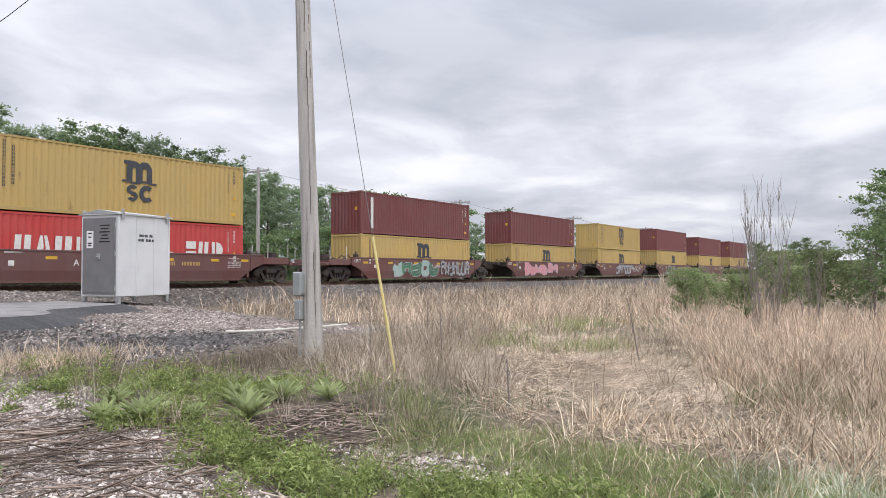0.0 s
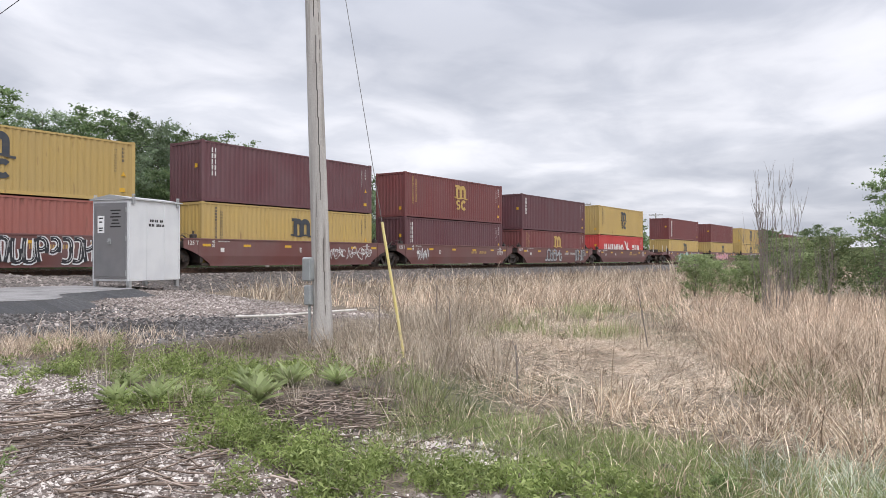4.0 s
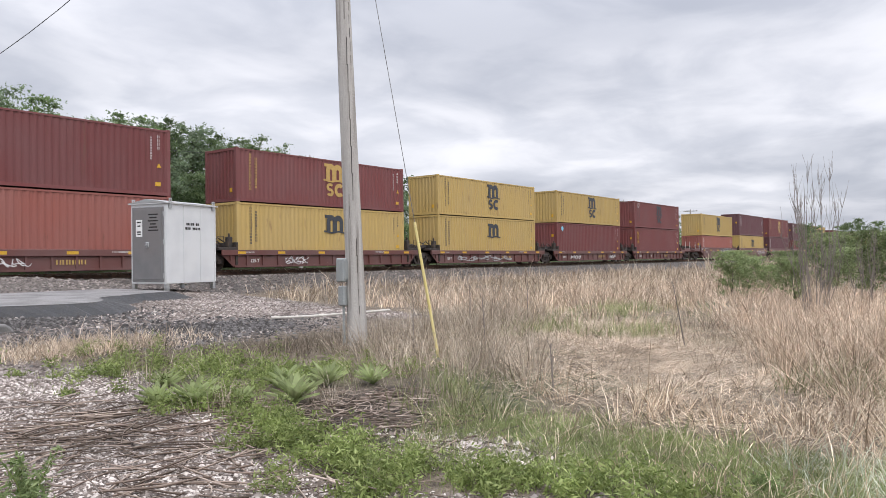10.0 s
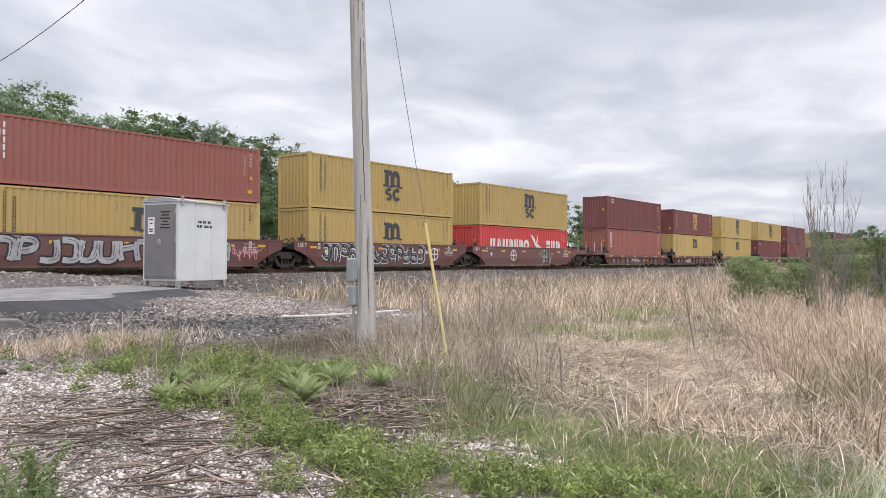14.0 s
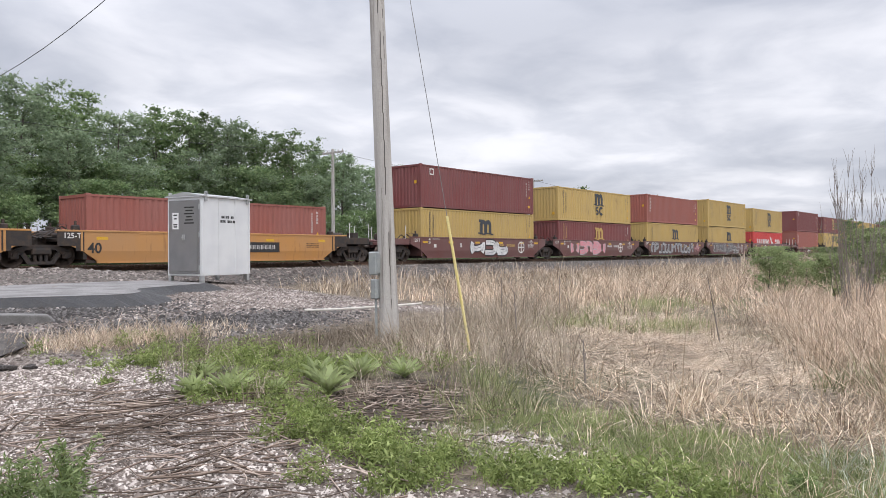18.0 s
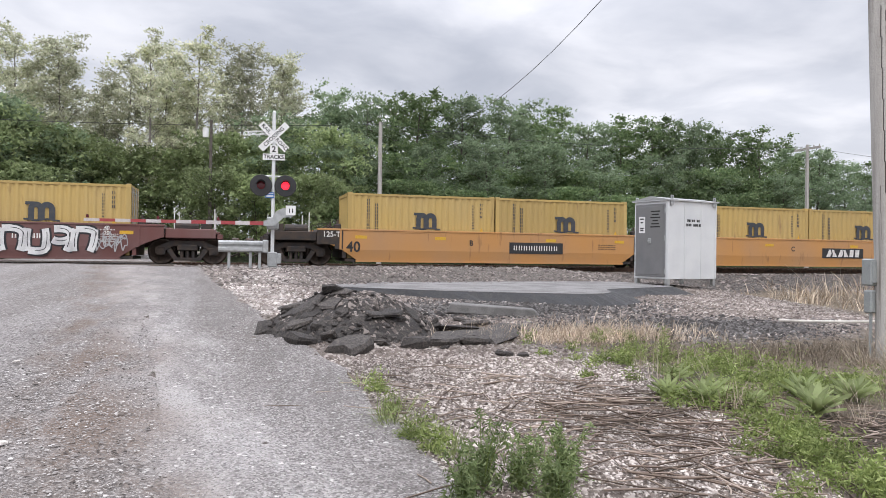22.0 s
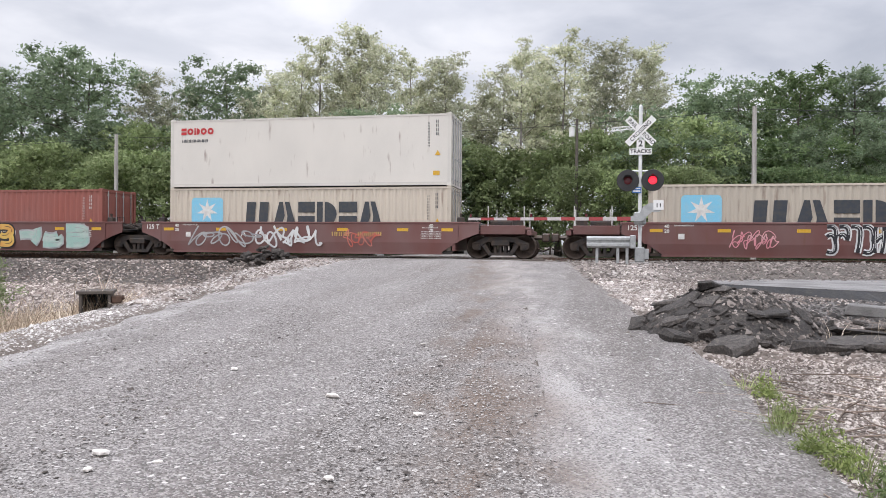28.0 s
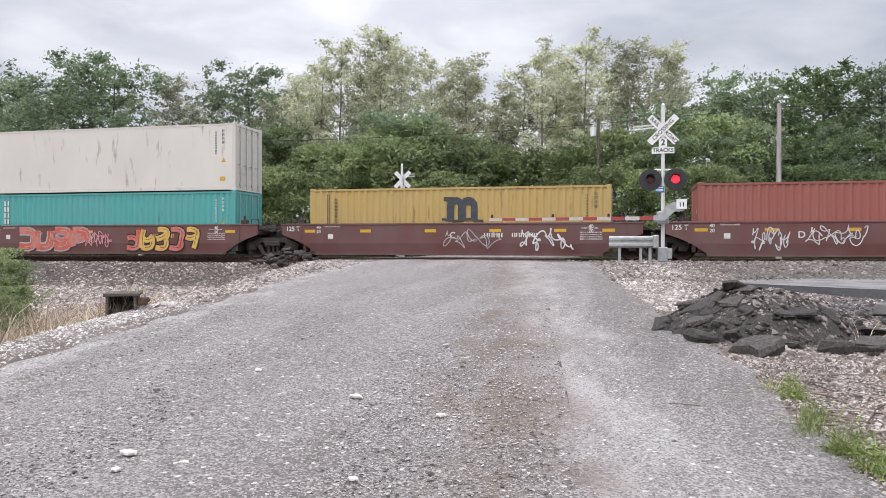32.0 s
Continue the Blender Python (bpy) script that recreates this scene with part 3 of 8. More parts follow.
def crossing_panels():
    tr = thing("crossing_surface", "timber and asphalt crossing deck between the rails", "level crossing", pose(0, 0, 0), kind="structure")
    for yc in (TRACK_Y, TRACK2_Y):
        for y0, y1 in ((yc - 1.55, yc - 0.85), (yc - 0.66, yc + 0.66), (yc + 0.85, yc + 1.55)):
            for k in range(3):
                bm = bmesh.new()
                c = float(road_mid(yc))
                box(bm, c - 4.6 + 3.08 * k, c - 4.6 + 3.08 * k + 3.05, y0, y1, RAIL - 0.16, RAIL - 0.012, 0.02)
                part("deck_panel", bm, TIE, tr)


crossing_panels()


# ---- marks on containers and cars: plain shapes, never names ----
def plate(bm, pts, y=0.0):
    """Flat polygon in x and z that faces the camera side."""
    bm.faces.new([bm.verts.new((x, y, z)) for x, z in pts])


def rect(bm, x0, x1, z0, z1, y=0.0):
    plate(bm, [(x0, z0), (x1, z0), (x1, z1), (x0, z1)], y)


def arch(bm, x0, x1, z0, z1, w, y=0.0, n=8):
    """A thick arch on two legs."""
    cx, r = (x0 + x1) / 2, (x1 - x0) / 2
    zt = z1 - r
    outer = [(x0, z0)] + [(cx - r * math.cos(math.pi * i / n), zt + r * math.sin(math.pi * i / n)) for i in range(n + 1)] + [(x1, z0)]
    q = r - w
    inner = [(x0 + w, z0)] + [(cx - q * math.cos(math.pi * i / n), zt + 0.8 * q * math.sin(math.pi * i / n)) for i in range(n + 1)] + [(x1 - w, z0)]
    for i in range(len(outer) - 1):
        plate(bm, [outer[i], inner[i], inner[i + 1], outer[i + 1]], y)


def ring_arc(bm, cx, cz, r, w, a0, a1, y=0.0, n=12, sz=1.0):
    p = []
    for i in range(n + 1):
        a = radians(a0 + (a1 - a0) * i / n)
        p.append(((cx + r * math.cos(a), cz + sz * r * math.sin(a)), (cx + (r - w) * math.cos(a), cz + sz * (r - w) * math.sin(a))))
    for (o0, i0), (o1, i1) in zip(p, p[1:]):
        plate(bm, [o0, i0, i1, o1], y)


def logo_arches(full=True, clip=None):
    """Two arches on a wave, with two curls below: centre at 0, 0, about 1.35 m wide."""
    bm = bmesh.new()
    arch(bm, -0.54, 0.07, 0.10, 0.88, 0.235)
    arch(bm, -0.12, 0.52, 0.10, 0.88, 0.235, -0.002)
    rect(bm, -0.66, -0.30, 0.74, 0.88, -0.003)
    for i in range(12):
        x0, x1 = -0.72 + 0.12 * i, -0.60 + 0.12 * i
        z0, z1 = 0.03 * math.sin(x0 * 7), 0.03 * math.sin(x1 * 7)
        plate(bm, [(x0, 0.05 + z0), (x1, 0.05 + z1), (x1, 0.13 + z1), (x0, 0.13 + z0)], -0.004)
    if full:
        ring_arc(bm, -0.30, -0.20, 0.23, 0.155, 30, 270, sz=0.8)
        ring_arc(bm, -0.30, -0.44, 0.23, 0.155, 90, -150, sz=0.8)
        ring_arc(bm, 0.30, -0.32, 0.32, 0.18, 45, 315)
    return bm


def bars(n, w, hh, seed, vertical=False, gap=0.3):
    """Unreadable lettering: pairs of plain upright bars, one pair for each character."""
    bm = bmesh.new()
    r = random.Random(seed)
    for i in range(n):
        u = w * (1 + gap) * i
        ox, oz = (0, -u) if vertical else (u, 0)
        hw, hz = (hh, w) if vertical else (w, hh)
        k = r.uniform(0.26, 0.36)
        rect(bm, ox, ox + k * hw, oz, oz + hz)
        rect(bm, ox + (0.98 - k) * hw, ox + 0.98 * hw, oz, oz + hz)
    return bm


def blocks(kinds, widths, hh, gap, slit=0.12):
    """A brand's word as plain solid shapes, one for each character: wedge, peak, slab, half round and disc."""
    bm = bmesh.new()
    x = 0.0
    for kd, w in zip(kinds, widths):
        if kd == "wedge":
            plate(bm, [(x, 0), (x + w * 0.36, 0), (x + w * 0.5, hh * 0.42), (x + w * 0.42, hh), (x + w * 0.26, hh)])
            plate(bm, [(x + w * 0.56, 0), (x + w, 0), (x + w * 0.70, hh), (x + w * 0.5, hh), (x + w * 0.62, hh * 0.4)])
        elif kd == "peak":
            for k in (0, 1):
                a = x + 0.5 * w * k
                plate(bm, [(a, 0), (a + 0.34 * w, 0), (a + 0.40 * w, hh), (a + 0.06 * w, hh)])
        elif kd == "slab":
            for z0, z1 in ((0.0, 0.42), (0.56, 1.0)):
                rect(bm, x, x + w, z0 * hh, z1 * hh)
        elif kd == "half":
            rect(bm, x, x + 0.30 * w, 0, hh)
            n = 10
            plate(bm, [(x + 0.40 * w + 0.6 * w * math.sin(math.pi * i / n), hh / 2 - hh / 2 * math.cos(math.pi * i / n)) for i in range(n + 1)])
        else:
            ring_arc(bm, x + w / 2, hh / 2, hh / 2, hh * 0.3, 20, 380, 0.0, 14, 1.0)
        x += w + gap
    return bm


def text_bm(body, size, bold=0.0):
    cu = bpy.data.curves.new("writing", "FONT")
    cu.body, cu.size, cu.align_x, cu.align_y, cu.offset = body, size, "CENTER", "CENTER", bold
    ob = bpy.data.objects.new("writing", cu)
    scene.collection.objects.link(ob)
    me = bpy.data.meshes.new_from_object(ob.evaluated_get(bpy.context.evaluated_depsgraph_get()))
    bpy.data.objects.remove(ob)
    bpy.data.curves.remove(cu)
    return me


def writing(body, size, material, parent, m, bold=0.0, name="writing", label=""):
    me = text_bm(body, size, bold)
    me.materials.clear()
    me.materials.append(material)
    return link(name, me, None, parent, label, m)


FACE = lambda x, y, z: pose(x, y, z, 90, 0, 0)  # upright plate read from the -y side


# ---- containers ----
CONT = {}


def corrugated(bm, L, y, z0, z1, out, pitch=0.278, depth=0.036, along="x", off=0.0):
    """Trapezoid-ribbed sheet between z0 and z1."""
    n = int(round(L / pitch))
    p = L / n
    pts = []
    for i in range(n):
        u = -L / 2 + i * p
        pts += [(u, 0), (u + 0.25 * p, 0), (u + 0.5 * p, 1), (u + 0.75 * p, 1)]
    pts.append((L / 2, 0))
    lo, hi = [], []
    for u, d in pts:
        w = y - out * depth * d
        for z, lst in ((z0, lo), (z1, hi)):
            lst.append(bm.verts.new((u, w, z) if along == "x" else (w, u + off, z)))
    for i in range(len(pts) - 1):
        bm.faces.new((lo[i], lo[i + 1], hi[i + 1], hi[i]))


def container_meshes(L, H, paintm, smooth_side=False):
    key = (L, H, paintm.name, smooth_side)
    if key in CONT:
        return CONT[key]
    W = 2.44
    walls = []
    for s in (-1, 1):
        bm = bmesh.new()
        if smooth_side:
            box(bm, -L / 2 + 0.1, L / 2 - 0.1, *sorted((s * (W / 2 - 0.012), s * (W / 2 - 0.05))), 0.13, H - 0.1)
        else:
            corrugated(bm, L - 0.3, s * (W / 2 - 0.012), 0.14, H - 0.11, s)
        bmesh.ops.recalc_face_normals(bm, faces=bm.faces[:])
        walls.append(("side_wall", bm))
    bm = bmesh.new()
    if smooth_side:  # the wall behind the cooling unit
        box(bm, -L / 2 + 0.42, -L / 2 + 0.46, -W / 2 + 0.05, W / 2 - 0.05, 0.13, H - 0.1)
    else:
        corrugated(bm, W - 0.3, -L / 2 + 0.02, 0.14, H - 0.11, -1, along="y")
    walls.append(("end_wall", bm))
    bm = bmesh.new()
    box(bm, -L / 2 + 0.05, L / 2 - 0.05, -W / 2 + 0.06, W / 2 - 0.06, H - 0.06, H - 0.03)
    walls.append(("roof", bm))
    bm = bmesh.new()
    box(bm, -L / 2 + 0.05, L / 2 - 0.05, -W / 2 + 0.08, W / 2 - 0.08, 0.10, 0.14)
    walls.append(("underframe", bm))
    body = []
    for nm, bm in walls:
        me = mesh_of(nm, bm)
        me.materials.append(paintm)
        body.append((nm, me))
    fr = bmesh.new()
    for s in (-1, 1):
        y0, y1 = sorted((s * W / 2, s * (W / 2 - 0.06)))
        box(fr, -L / 2 + 0.16, L / 2 - 0.16, y0, y1, H - 0.115, H - 0.045)
        box(fr, -L / 2 + 0.16, L / 2 - 0.16, y0, y1, 0.03, 0.16)
        for e in (-1, 1):
            x0, x1 = sorted((e * L / 2, e * (L / 2 - 0.15)))
            y2, y3 = sorted((s * (W / 2 - 0.002), s * (W / 2 - 0.14)))
            box(fr, x0, x1, y2, y3, 0.12, H - 0.12)
    for e in (-1, 1):
        x0, x1 = sorted((e * L / 2, e * (L / 2 - 0.08)))
        box(fr, x0, x1, -W / 2 + 0.14, W / 2 - 0.14, H - 0.14, H - 0.02)
        box(fr, x0, x1, -W / 2 + 0.14, W / 2 - 0.14, 0.02, 0.16)
    frame_me = mesh_of("container_frame", fr)
    frame_me.materials.append(paintm)
    cb = bmesh.new()
    box(cb, -0.09, 0.09, -0.082, 0.082, -0.06, 0.06, 0.01)
    cast = mesh_of("corner_casting", cb)
    cast.materials.append(paintm)
    db = bmesh.new()
    box(db, -0.03, 0.0, -0.535, 0.535, 0.17, H - 0.15)
    for k in range(5):
        zz = 0.17 + (H - 0.32) * k / 5
        box(db, 0.0, 0.012, -0.5, 0.5, zz + 0.06, zz + (H - 0.32) / 5 - 0.06)
    door = mesh_of("container_door", db)
    door.materials.append(paintm)
    lb = bmesh.new()
    for yy in (0.0,):
        rod(lb, (0.045, yy, 0.08), (0.045, yy, H - 0.08), 0.019, n=6)
        for zz in (0.25, 1.1, H - 0.3):
            box(lb, 0.0, 0.06, yy - 0.05, yy + 0.05, zz, zz + 0.06)
        box(lb, 0.05, 0.065, yy - 0.3, yy, 1.08, 1.11)
    bars_me = mesh_of("lock_rod", lb)
    bars_me.materials.append(GALV)
    CONT[key] = (body, frame_me, cast, door, bars_me)
    return CONT[key]


LOGO = {}


def shared(key, make, material):
    if key not in LOGO:
        me = mesh_of("marking", make())
        me.materials.append(material)
        LOGO[key] = me
    return LOGO[key]


def star_mesh():
    bm = bmesh.new()
    pts = []
    for i in range(14):
        r = 0.40 if i % 2 == 0 else 0.15
        a = math.pi / 2 + i * math.pi / 7
        pts.append((r * math.cos(a), r * math.sin(a)))
    plate(bm, pts)
    return bm


def bird_mesh():
    bm = bmesh.new()
    plate(bm, [(-0.75, 0.75), (-0.45, 0.70), (-0.12, 0.42), (0.06, 0.05), (-0.02, -0.12), (-0.30, 0.20)])
    plate(bm, [(-0.02, -0.12), (0.06, 0.05), (0.40, 0.02), (0.75, -0.16), (0.95, -0.18), (0.45, -0.28), (0.08, -0.30)], -0.001)
    plate(bm, [(0.06, 0.05), (0.28, 0.75), (0.34, 0.4), (0.24, 0.03)], -0.002)
    return bm


def round_rect(x0, x1, z0, z1, r, n=5):
    pts = []
    for cx, cz, a in ((x1 - r, z1 - r, 0), (x0 + r, z1 - r, 90), (x0 + r, z0 + r, 180), (x1 - r, z0 + r, 270)):
        pts += [(cx + r * math.cos(radians(a + 90 * i / n)), cz + r * math.sin(radians(a + 90 * i / n))) for i in range(n + 1)]
    return pts


def cooling_unit(c, L, H):
    """Machinery in the front end of a refrigerated container."""
    x = -L / 2
    bm = bmesh.new()
    box(bm, x + 0.06, x + 0.40, -1.02, 1.02, H - 1.15, H - 0.18, 0.03)
    unit_ = part("cooling_unit", bm, CARDARK, c, "dark cooling unit in the front end")
    for yy in (-0.5, 0.5):
        bm = bmesh.new()
        lathe(bm, [(0.36, 0.0), (0.36, -0.05), (0.30, -0.05), (0.30, -0.02), (0.08, -0.02), (0.08, 0.0)], 18)
        part("fan_ring", bm, GALV, unit_, "grey fan ring", pose(x + 0.06, yy, H - 0.66, 0, 0, -90))
    bm = bmesh.new()
    box(bm, x + 0.02, x + 0.10, -1.05, -0.62, H - 0.62, H - 0.25, 0.02)
    part("control_box", bm, SIGNW, unit_, "pale control box")
    bm = bmesh.new()
    box(bm, x + 0.10, x + 0.40, -0.95, 0.1, 0.30, 0.78, 0.04)
    rod(bm, (x + 0.24, 0.5, 0.28), (x + 0.24, 0.5, 0.85), 0.2, n=12)
    part("compressor", bm, CARDARK, unit_)
    bm = bmesh.new()
    for k in range(5):
        tube(bm, [(x + 0.3, -0.9 + 0.4 * k, 0.8), (x + 0.22, -0.85 + 0.4 * k, 1.2), (x + 0.3, -0.9 + 0.4 * k, H - 1.15)], 0.025, 5)
    part("pipes", bm, STEEL, unit_)
    bm = bmesh.new()
    box(bm, x + 0.08, x + 0.12, -1.08, 1.08, 1.0, 1.06)
    box(bm, x + 0.08, x + 0.12, -1.08, 1.08, 1.36, 1.42)
    part("guard_bars", bm, SIGNW, unit_)


def container(L, H, paintm, label, style="", z=0.0):
    """style: words that say which marks it bears."""
    smooth_side = "smooth" in style
    body, frame_me, cast, door, rods = container_meshes(L, H, paintm, smooth_side)
    c = thing("shipping_container", label, "container", group="containers on the train")
    for nm, me in body:
        link(nm, me, None, c)
    link("frame", frame_me, None, c)
    W = 2.44
    for sx in (-1, 1):
        for sy in (-1, 1):
            for zz in (0.06, H - 0.06):
                link("corner_casting", cast, None, c, m=pose(sx * (L / 2 - 0.088), sy * (W / 2 - 0.08), zz))
    for sy in (-1, 1):
        d = link("door", door, None, c, m=pose(L / 2 - 0.03, sy * 0.54, 0))
        for yy in (-0.28, 0.28):
            link("lock_rod", rods, None, d, "galvanised locking rod", pose(0, yy, 0))
    if smooth_side:
        cooling_unit(c, L, H)
    Y = -W / 2 - 0.004

    def mark(key, make, material, x, zz, name="marking", lab="", s=1.0, end=False):
        me = shared(key + (material.name,), make, material)
        m = pose(x, Y, zz) @ Matrix.Diagonal((s, 1, s, 1))
        if end:
            m = pose(-L / 2 - 0.004, x, zz, 0, 0, -90)
        ob = link(name, me, None, c, lab, m)
        if name == "lettering":
            ob["kind"] = "stuff"

    ink = GOLD if "gold" in style else NAVY
    if "arches" in style:
        sc = 1.16 if L > 8 else 1.0
        full = "lower" not in style
        sc = sc if full or L > 8 else 0.80
        mark(("arches", full), lambda: logo_arches(full), ink, 0.35 if L > 8 else 0.15, (H * 0.5 + 0.02) if full else H * 0.56 - 0.30, "logo_marking", "arched two-curve emblem", sc)
        mark(("vert", 13), lambda: bars(13, 0.105, 0.11, 3, True, 0.32), ink, -L / 2 + 0.75, H - 0.35, "lettering")
        mark(("vert", 11), lambda: bars(11, 0.105, 0.11, 5, True, 0.32), ink, -L / 2 + 1.08, H - 0.52, "lettering")
    if "star" in style:
        mark(("sq",), lambda: _plate_bm(round_rect(-0.72, 0.72, -0.55, 0.55, 0.16)), BLUEP, -L / 2 + 1.72, H - 0.98, "emblem_panel", "light blue rounded emblem panel")
        me = shared(("star", LETTER.name), star_mesh, LETTER)
        link("emblem_star", me, None, c, "white seven-pointed star", pose(-L / 2 + 1.72, Y - 0.004, H - 0.98, 0, 0, 0) @ Matrix.Diagonal((1.25, 1, 1.25, 1)))
        word = ("peak", "wedge", "slab", "half", "slab", "wedge")
        if "shift" in style:
            mark(("big", 5.9), lambda: blocks(word, (1.15, 1.0, 0.72, 0.85, 0.78, 0.95), 1.0, 0.09), NAVY, -2.63, H - 1.62, "lettering", "large dark word of plain shapes")
        else:
            mark(("big", 7.0), lambda: blocks(word, (1.35, 1.2, 0.86, 1.0, 0.92, 1.15), 1.08, 0.105), NAVY, -2.6, H - 1.72, "lettering", "large dark word of plain shapes")
    if "bird" in style:
        mark(("word7",), lambda: blocks(("peak", "wedge", "peak", "half", "peak", "half", "disc"), (0.72, 0.62, 0.80, 0.52, 0.60, 0.55, 0.66), 0.78, 0.10), LETTER, -4.9, 0.92, "lettering")
        mark(("word3",), lambda: blocks(("slab", "peak", "half"), (0.55, 0.66, 0.66), 0.78, 0.12), LETTER, 2.75, 0.92, "lettering")
        mark(("bird",), bird_mesh, LETTER, 1.15, 1.35, "emblem", "white swooping bird emblem")
    if "vert5" in style:
        mark(("v5",), lambda: bars(5, 0.22, 0.26, 8, True, 0.25), LETTER, -L / 2 + 0.55, H - 0.55, "lettering")
    if "panel" in style:
        mark(("whitepanel",), lambda: _plate_bm([(-0.13, -0.95), (0.13, -0.95), (0.13, 0.95), (-0.13, 0.95)]), LETTER, -L / 2 + 1.0, H / 2, "marking_panel", "tall white panel")
    if "flag" in style:
        mark(("flagw",), lambda: _plate_bm([(-0.19, -0.19), (0.19, -0.19), (0.19, 0.19), (-0.19, 0.19)]), LETTER, -L / 2 + 1.0, H - 0.42, "emblem_panel")
        me = shared(("flagb", MAROON.name), lambda: _plate_bm([(-0.15, -0.10), (0.10, -0.15), (0.15, 0.10), (-0.10, 0.15)]), MAROON)
        link("emblem", me, None, c, "", pose(-L / 2 + 1.0, Y - 0.003, H - 0.42))
    if "word_red" in style:
        mark(("wr",), lambda: blocks(("slab", "disc", "half", "disc", "disc"), (0.24, 0.3, 0.26, 0.28, 0.3), 0.28, 0.03), REDP, -L / 2 + 0.5, H - 0.66, "lettering", "red lettering bars")
        mark(("wr2",), lambda: bars(10, 0.10, 0.12, 18, False, 0.2), NAVY, -L / 2 + 0.55, H - 0.98, "lettering")
    if "blue_dot" in style:
        mark(("dot",), lambda: _plate_bm([(0.2 * math.cos(i * 0.5236), 0.2 * math.sin(i * 0.5236)) for i in range(12)]), BLUEP, -L / 2 + 0.9, H - 0.5, "emblem")
    if "orange_vert" in style:
        mark(("ov",), lambda: bars(3, 0.34, 0.34, 28, True, 0.2), REFL, -L / 2 + 0.65, H - 0.75, "lettering", "yellow lettering bars")
    # the small print near the door end, and a yellow warning label
    pm = NAVY if paintm in (YELLOW, GREY, WHITE, CREAM) else LETTER
    mark(("p1",), lambda: bars(9, 0.07, 0.075, 31, True, 0.6), pm, L / 2 - 0.95, H - 0.45, "lettering")
    mark(("p2",), lambda: bars(4, 0.11, 0.10, 32, True, 0.5), pm, L / 2 - 0.62, H - 0.4, "lettering")
    mark(("p3",), lambda: _plate_bm([(-0.11, 0), (0.11, 0), (0, 0.2)]), REFL, L / 2 - 0.55, H * 0.42, "warning_label", "yellow warning triangle")
    if L > 8:
        mark(("p4",), lambda: _plate_bm([(-0.13, 0), (0.13, 0), (0.13, 0.17), (-0.13, 0.17)]), REFL, L / 2 - 0.6, 0.42, "warning_label", "yellow label")
        me = shared(("p5", REFL.name), lambda: _plate_bm([(-0.1, 0), (0.1, 0), (0.1, 0.2), (-0.1, 0.2)]), REFL)
        link("warning_label", me, None, c, "yellow label", pose(-L / 2 - 0.004, -0.8, H * 0.55 if "arches" not in style else 0.45, 0, 0, -90))
    return c


def _plate_bm(pts):
    bm = bmesh.new()
    plate(bm, pts)
    return bm


# ---- rolling stock: articulated well cars; car space has z = 0 at the rail head ----
PARTS = {}


def once(key, make, material, smooth=False):
    if key not in PARTS:
        me = mesh_of(key, make(), smooth)
        me.materials.append(material)
        PARTS[key] = me
    return PARTS[key]


def wheelset_bm():
    bm = bmesh.new()
    lathe(bm, [(0.09, -1.05), (0.09, -0.80), (0.17, -0.80), (0.17, -0.82), (0.42, -0.79), (0.455, -0.835), (0.465, -0.70), (0.50, -0.69), (0.50, -0.665), (0.40, -0.665), (0.17, -0.70), (0.12, -0.66), (0.085, -0.6), (0.085, 0.6), (0.12, 0.66), (0.17, 0.70), (0.40, 0.665), (0.50, 0.665), (0.50, 0.69), (0.465, 0.70), (0.455, 0.835), (0.42, 0.79), (0.17, 0.82), (0.17, 0.80), (0.09, 0.80), (0.09, 1.05)], 24)
    return bm


def sideframe_bm():
    bm = bmesh.new()
    for s in (-1, 1):
        y0, y1 = sorted((s * 0.98, s * 1.12))
        prism(bm, [(-1.12, 0.40), (-1.12, 0.62), (-0.55, 0.86), (0.55, 0.86), (1.12, 0.62), (1.12, 0.40), (0.80, 0.46), (0.52, 0.66), (-0.52, 0.66), (-0.80, 0.46)], y0, y1)
        prism(bm, [(-0.72, 0.50), (-0.58, 0.60), (-0.36, 0.24), (0.36, 0.24), (0.58, 0.60), (0.72, 0.50), (0.46, 0.13), (-0.46, 0.13)], y0, y1)
        for u in (-0.2, 0.0, 0.2):
            rod(bm, (u, s * 1.05, 0.24), (u, s * 1.05, 0.52), 0.07, n=10)
        box(bm, -0.36, 0.36, min(s * 0.95, s * 1.2), max(s * 0.95, s * 1.2), 0.50, 0.72, 0.03)
        for e in (-1, 1):
            box(bm, e * 0.915 - 0.15, e * 0.915 + 0.15, y0 - 0.02, y1 + 0.02, 0.33, 0.62, 0.03)
            rod(bm, (e * 0.915, s * 1.12, 0.48), (e * 0.915, s * 1.17, 0.48), 0.085, n=10)
    box(bm, -0.26, 0.26, -1.0, 1.0, 0.50, 0.74, 0.04)
    return bm


WHEELS = []


def brake_rod_bm(s):
    sp = bmesh.new()
    tube(sp, [(-0.7, s * 0.6, 0.42), (-0.4, s * 0.62, 0.30), (0.4, s * 0.62, 0.30), (0.7, s * 0.6, 0.42)], 0.03)
    return sp


def truck(car, x):
    """A two-axle truck under the car at x."""
    tr = link("truck", once("truck_frame", sideframe_bm, CARDARK), None, car, "grimy black cast-steel truck", pose(x, 0, 0))
    for dx in (-0.915, 0.915):
        w = link("wheelset", once("wheelset", wheelset_bm, WHEELM, True), None, tr)
        w.matrix_parent_inverse = pose(dx, 0, 0.465)
        WHEELS.append(w)
    for s in (-1, 1):
        link("brake_rod", once("brake_rod_%d" % s, lambda: brake_rod_bm(s), CARDARK), None, tr)
    return tr


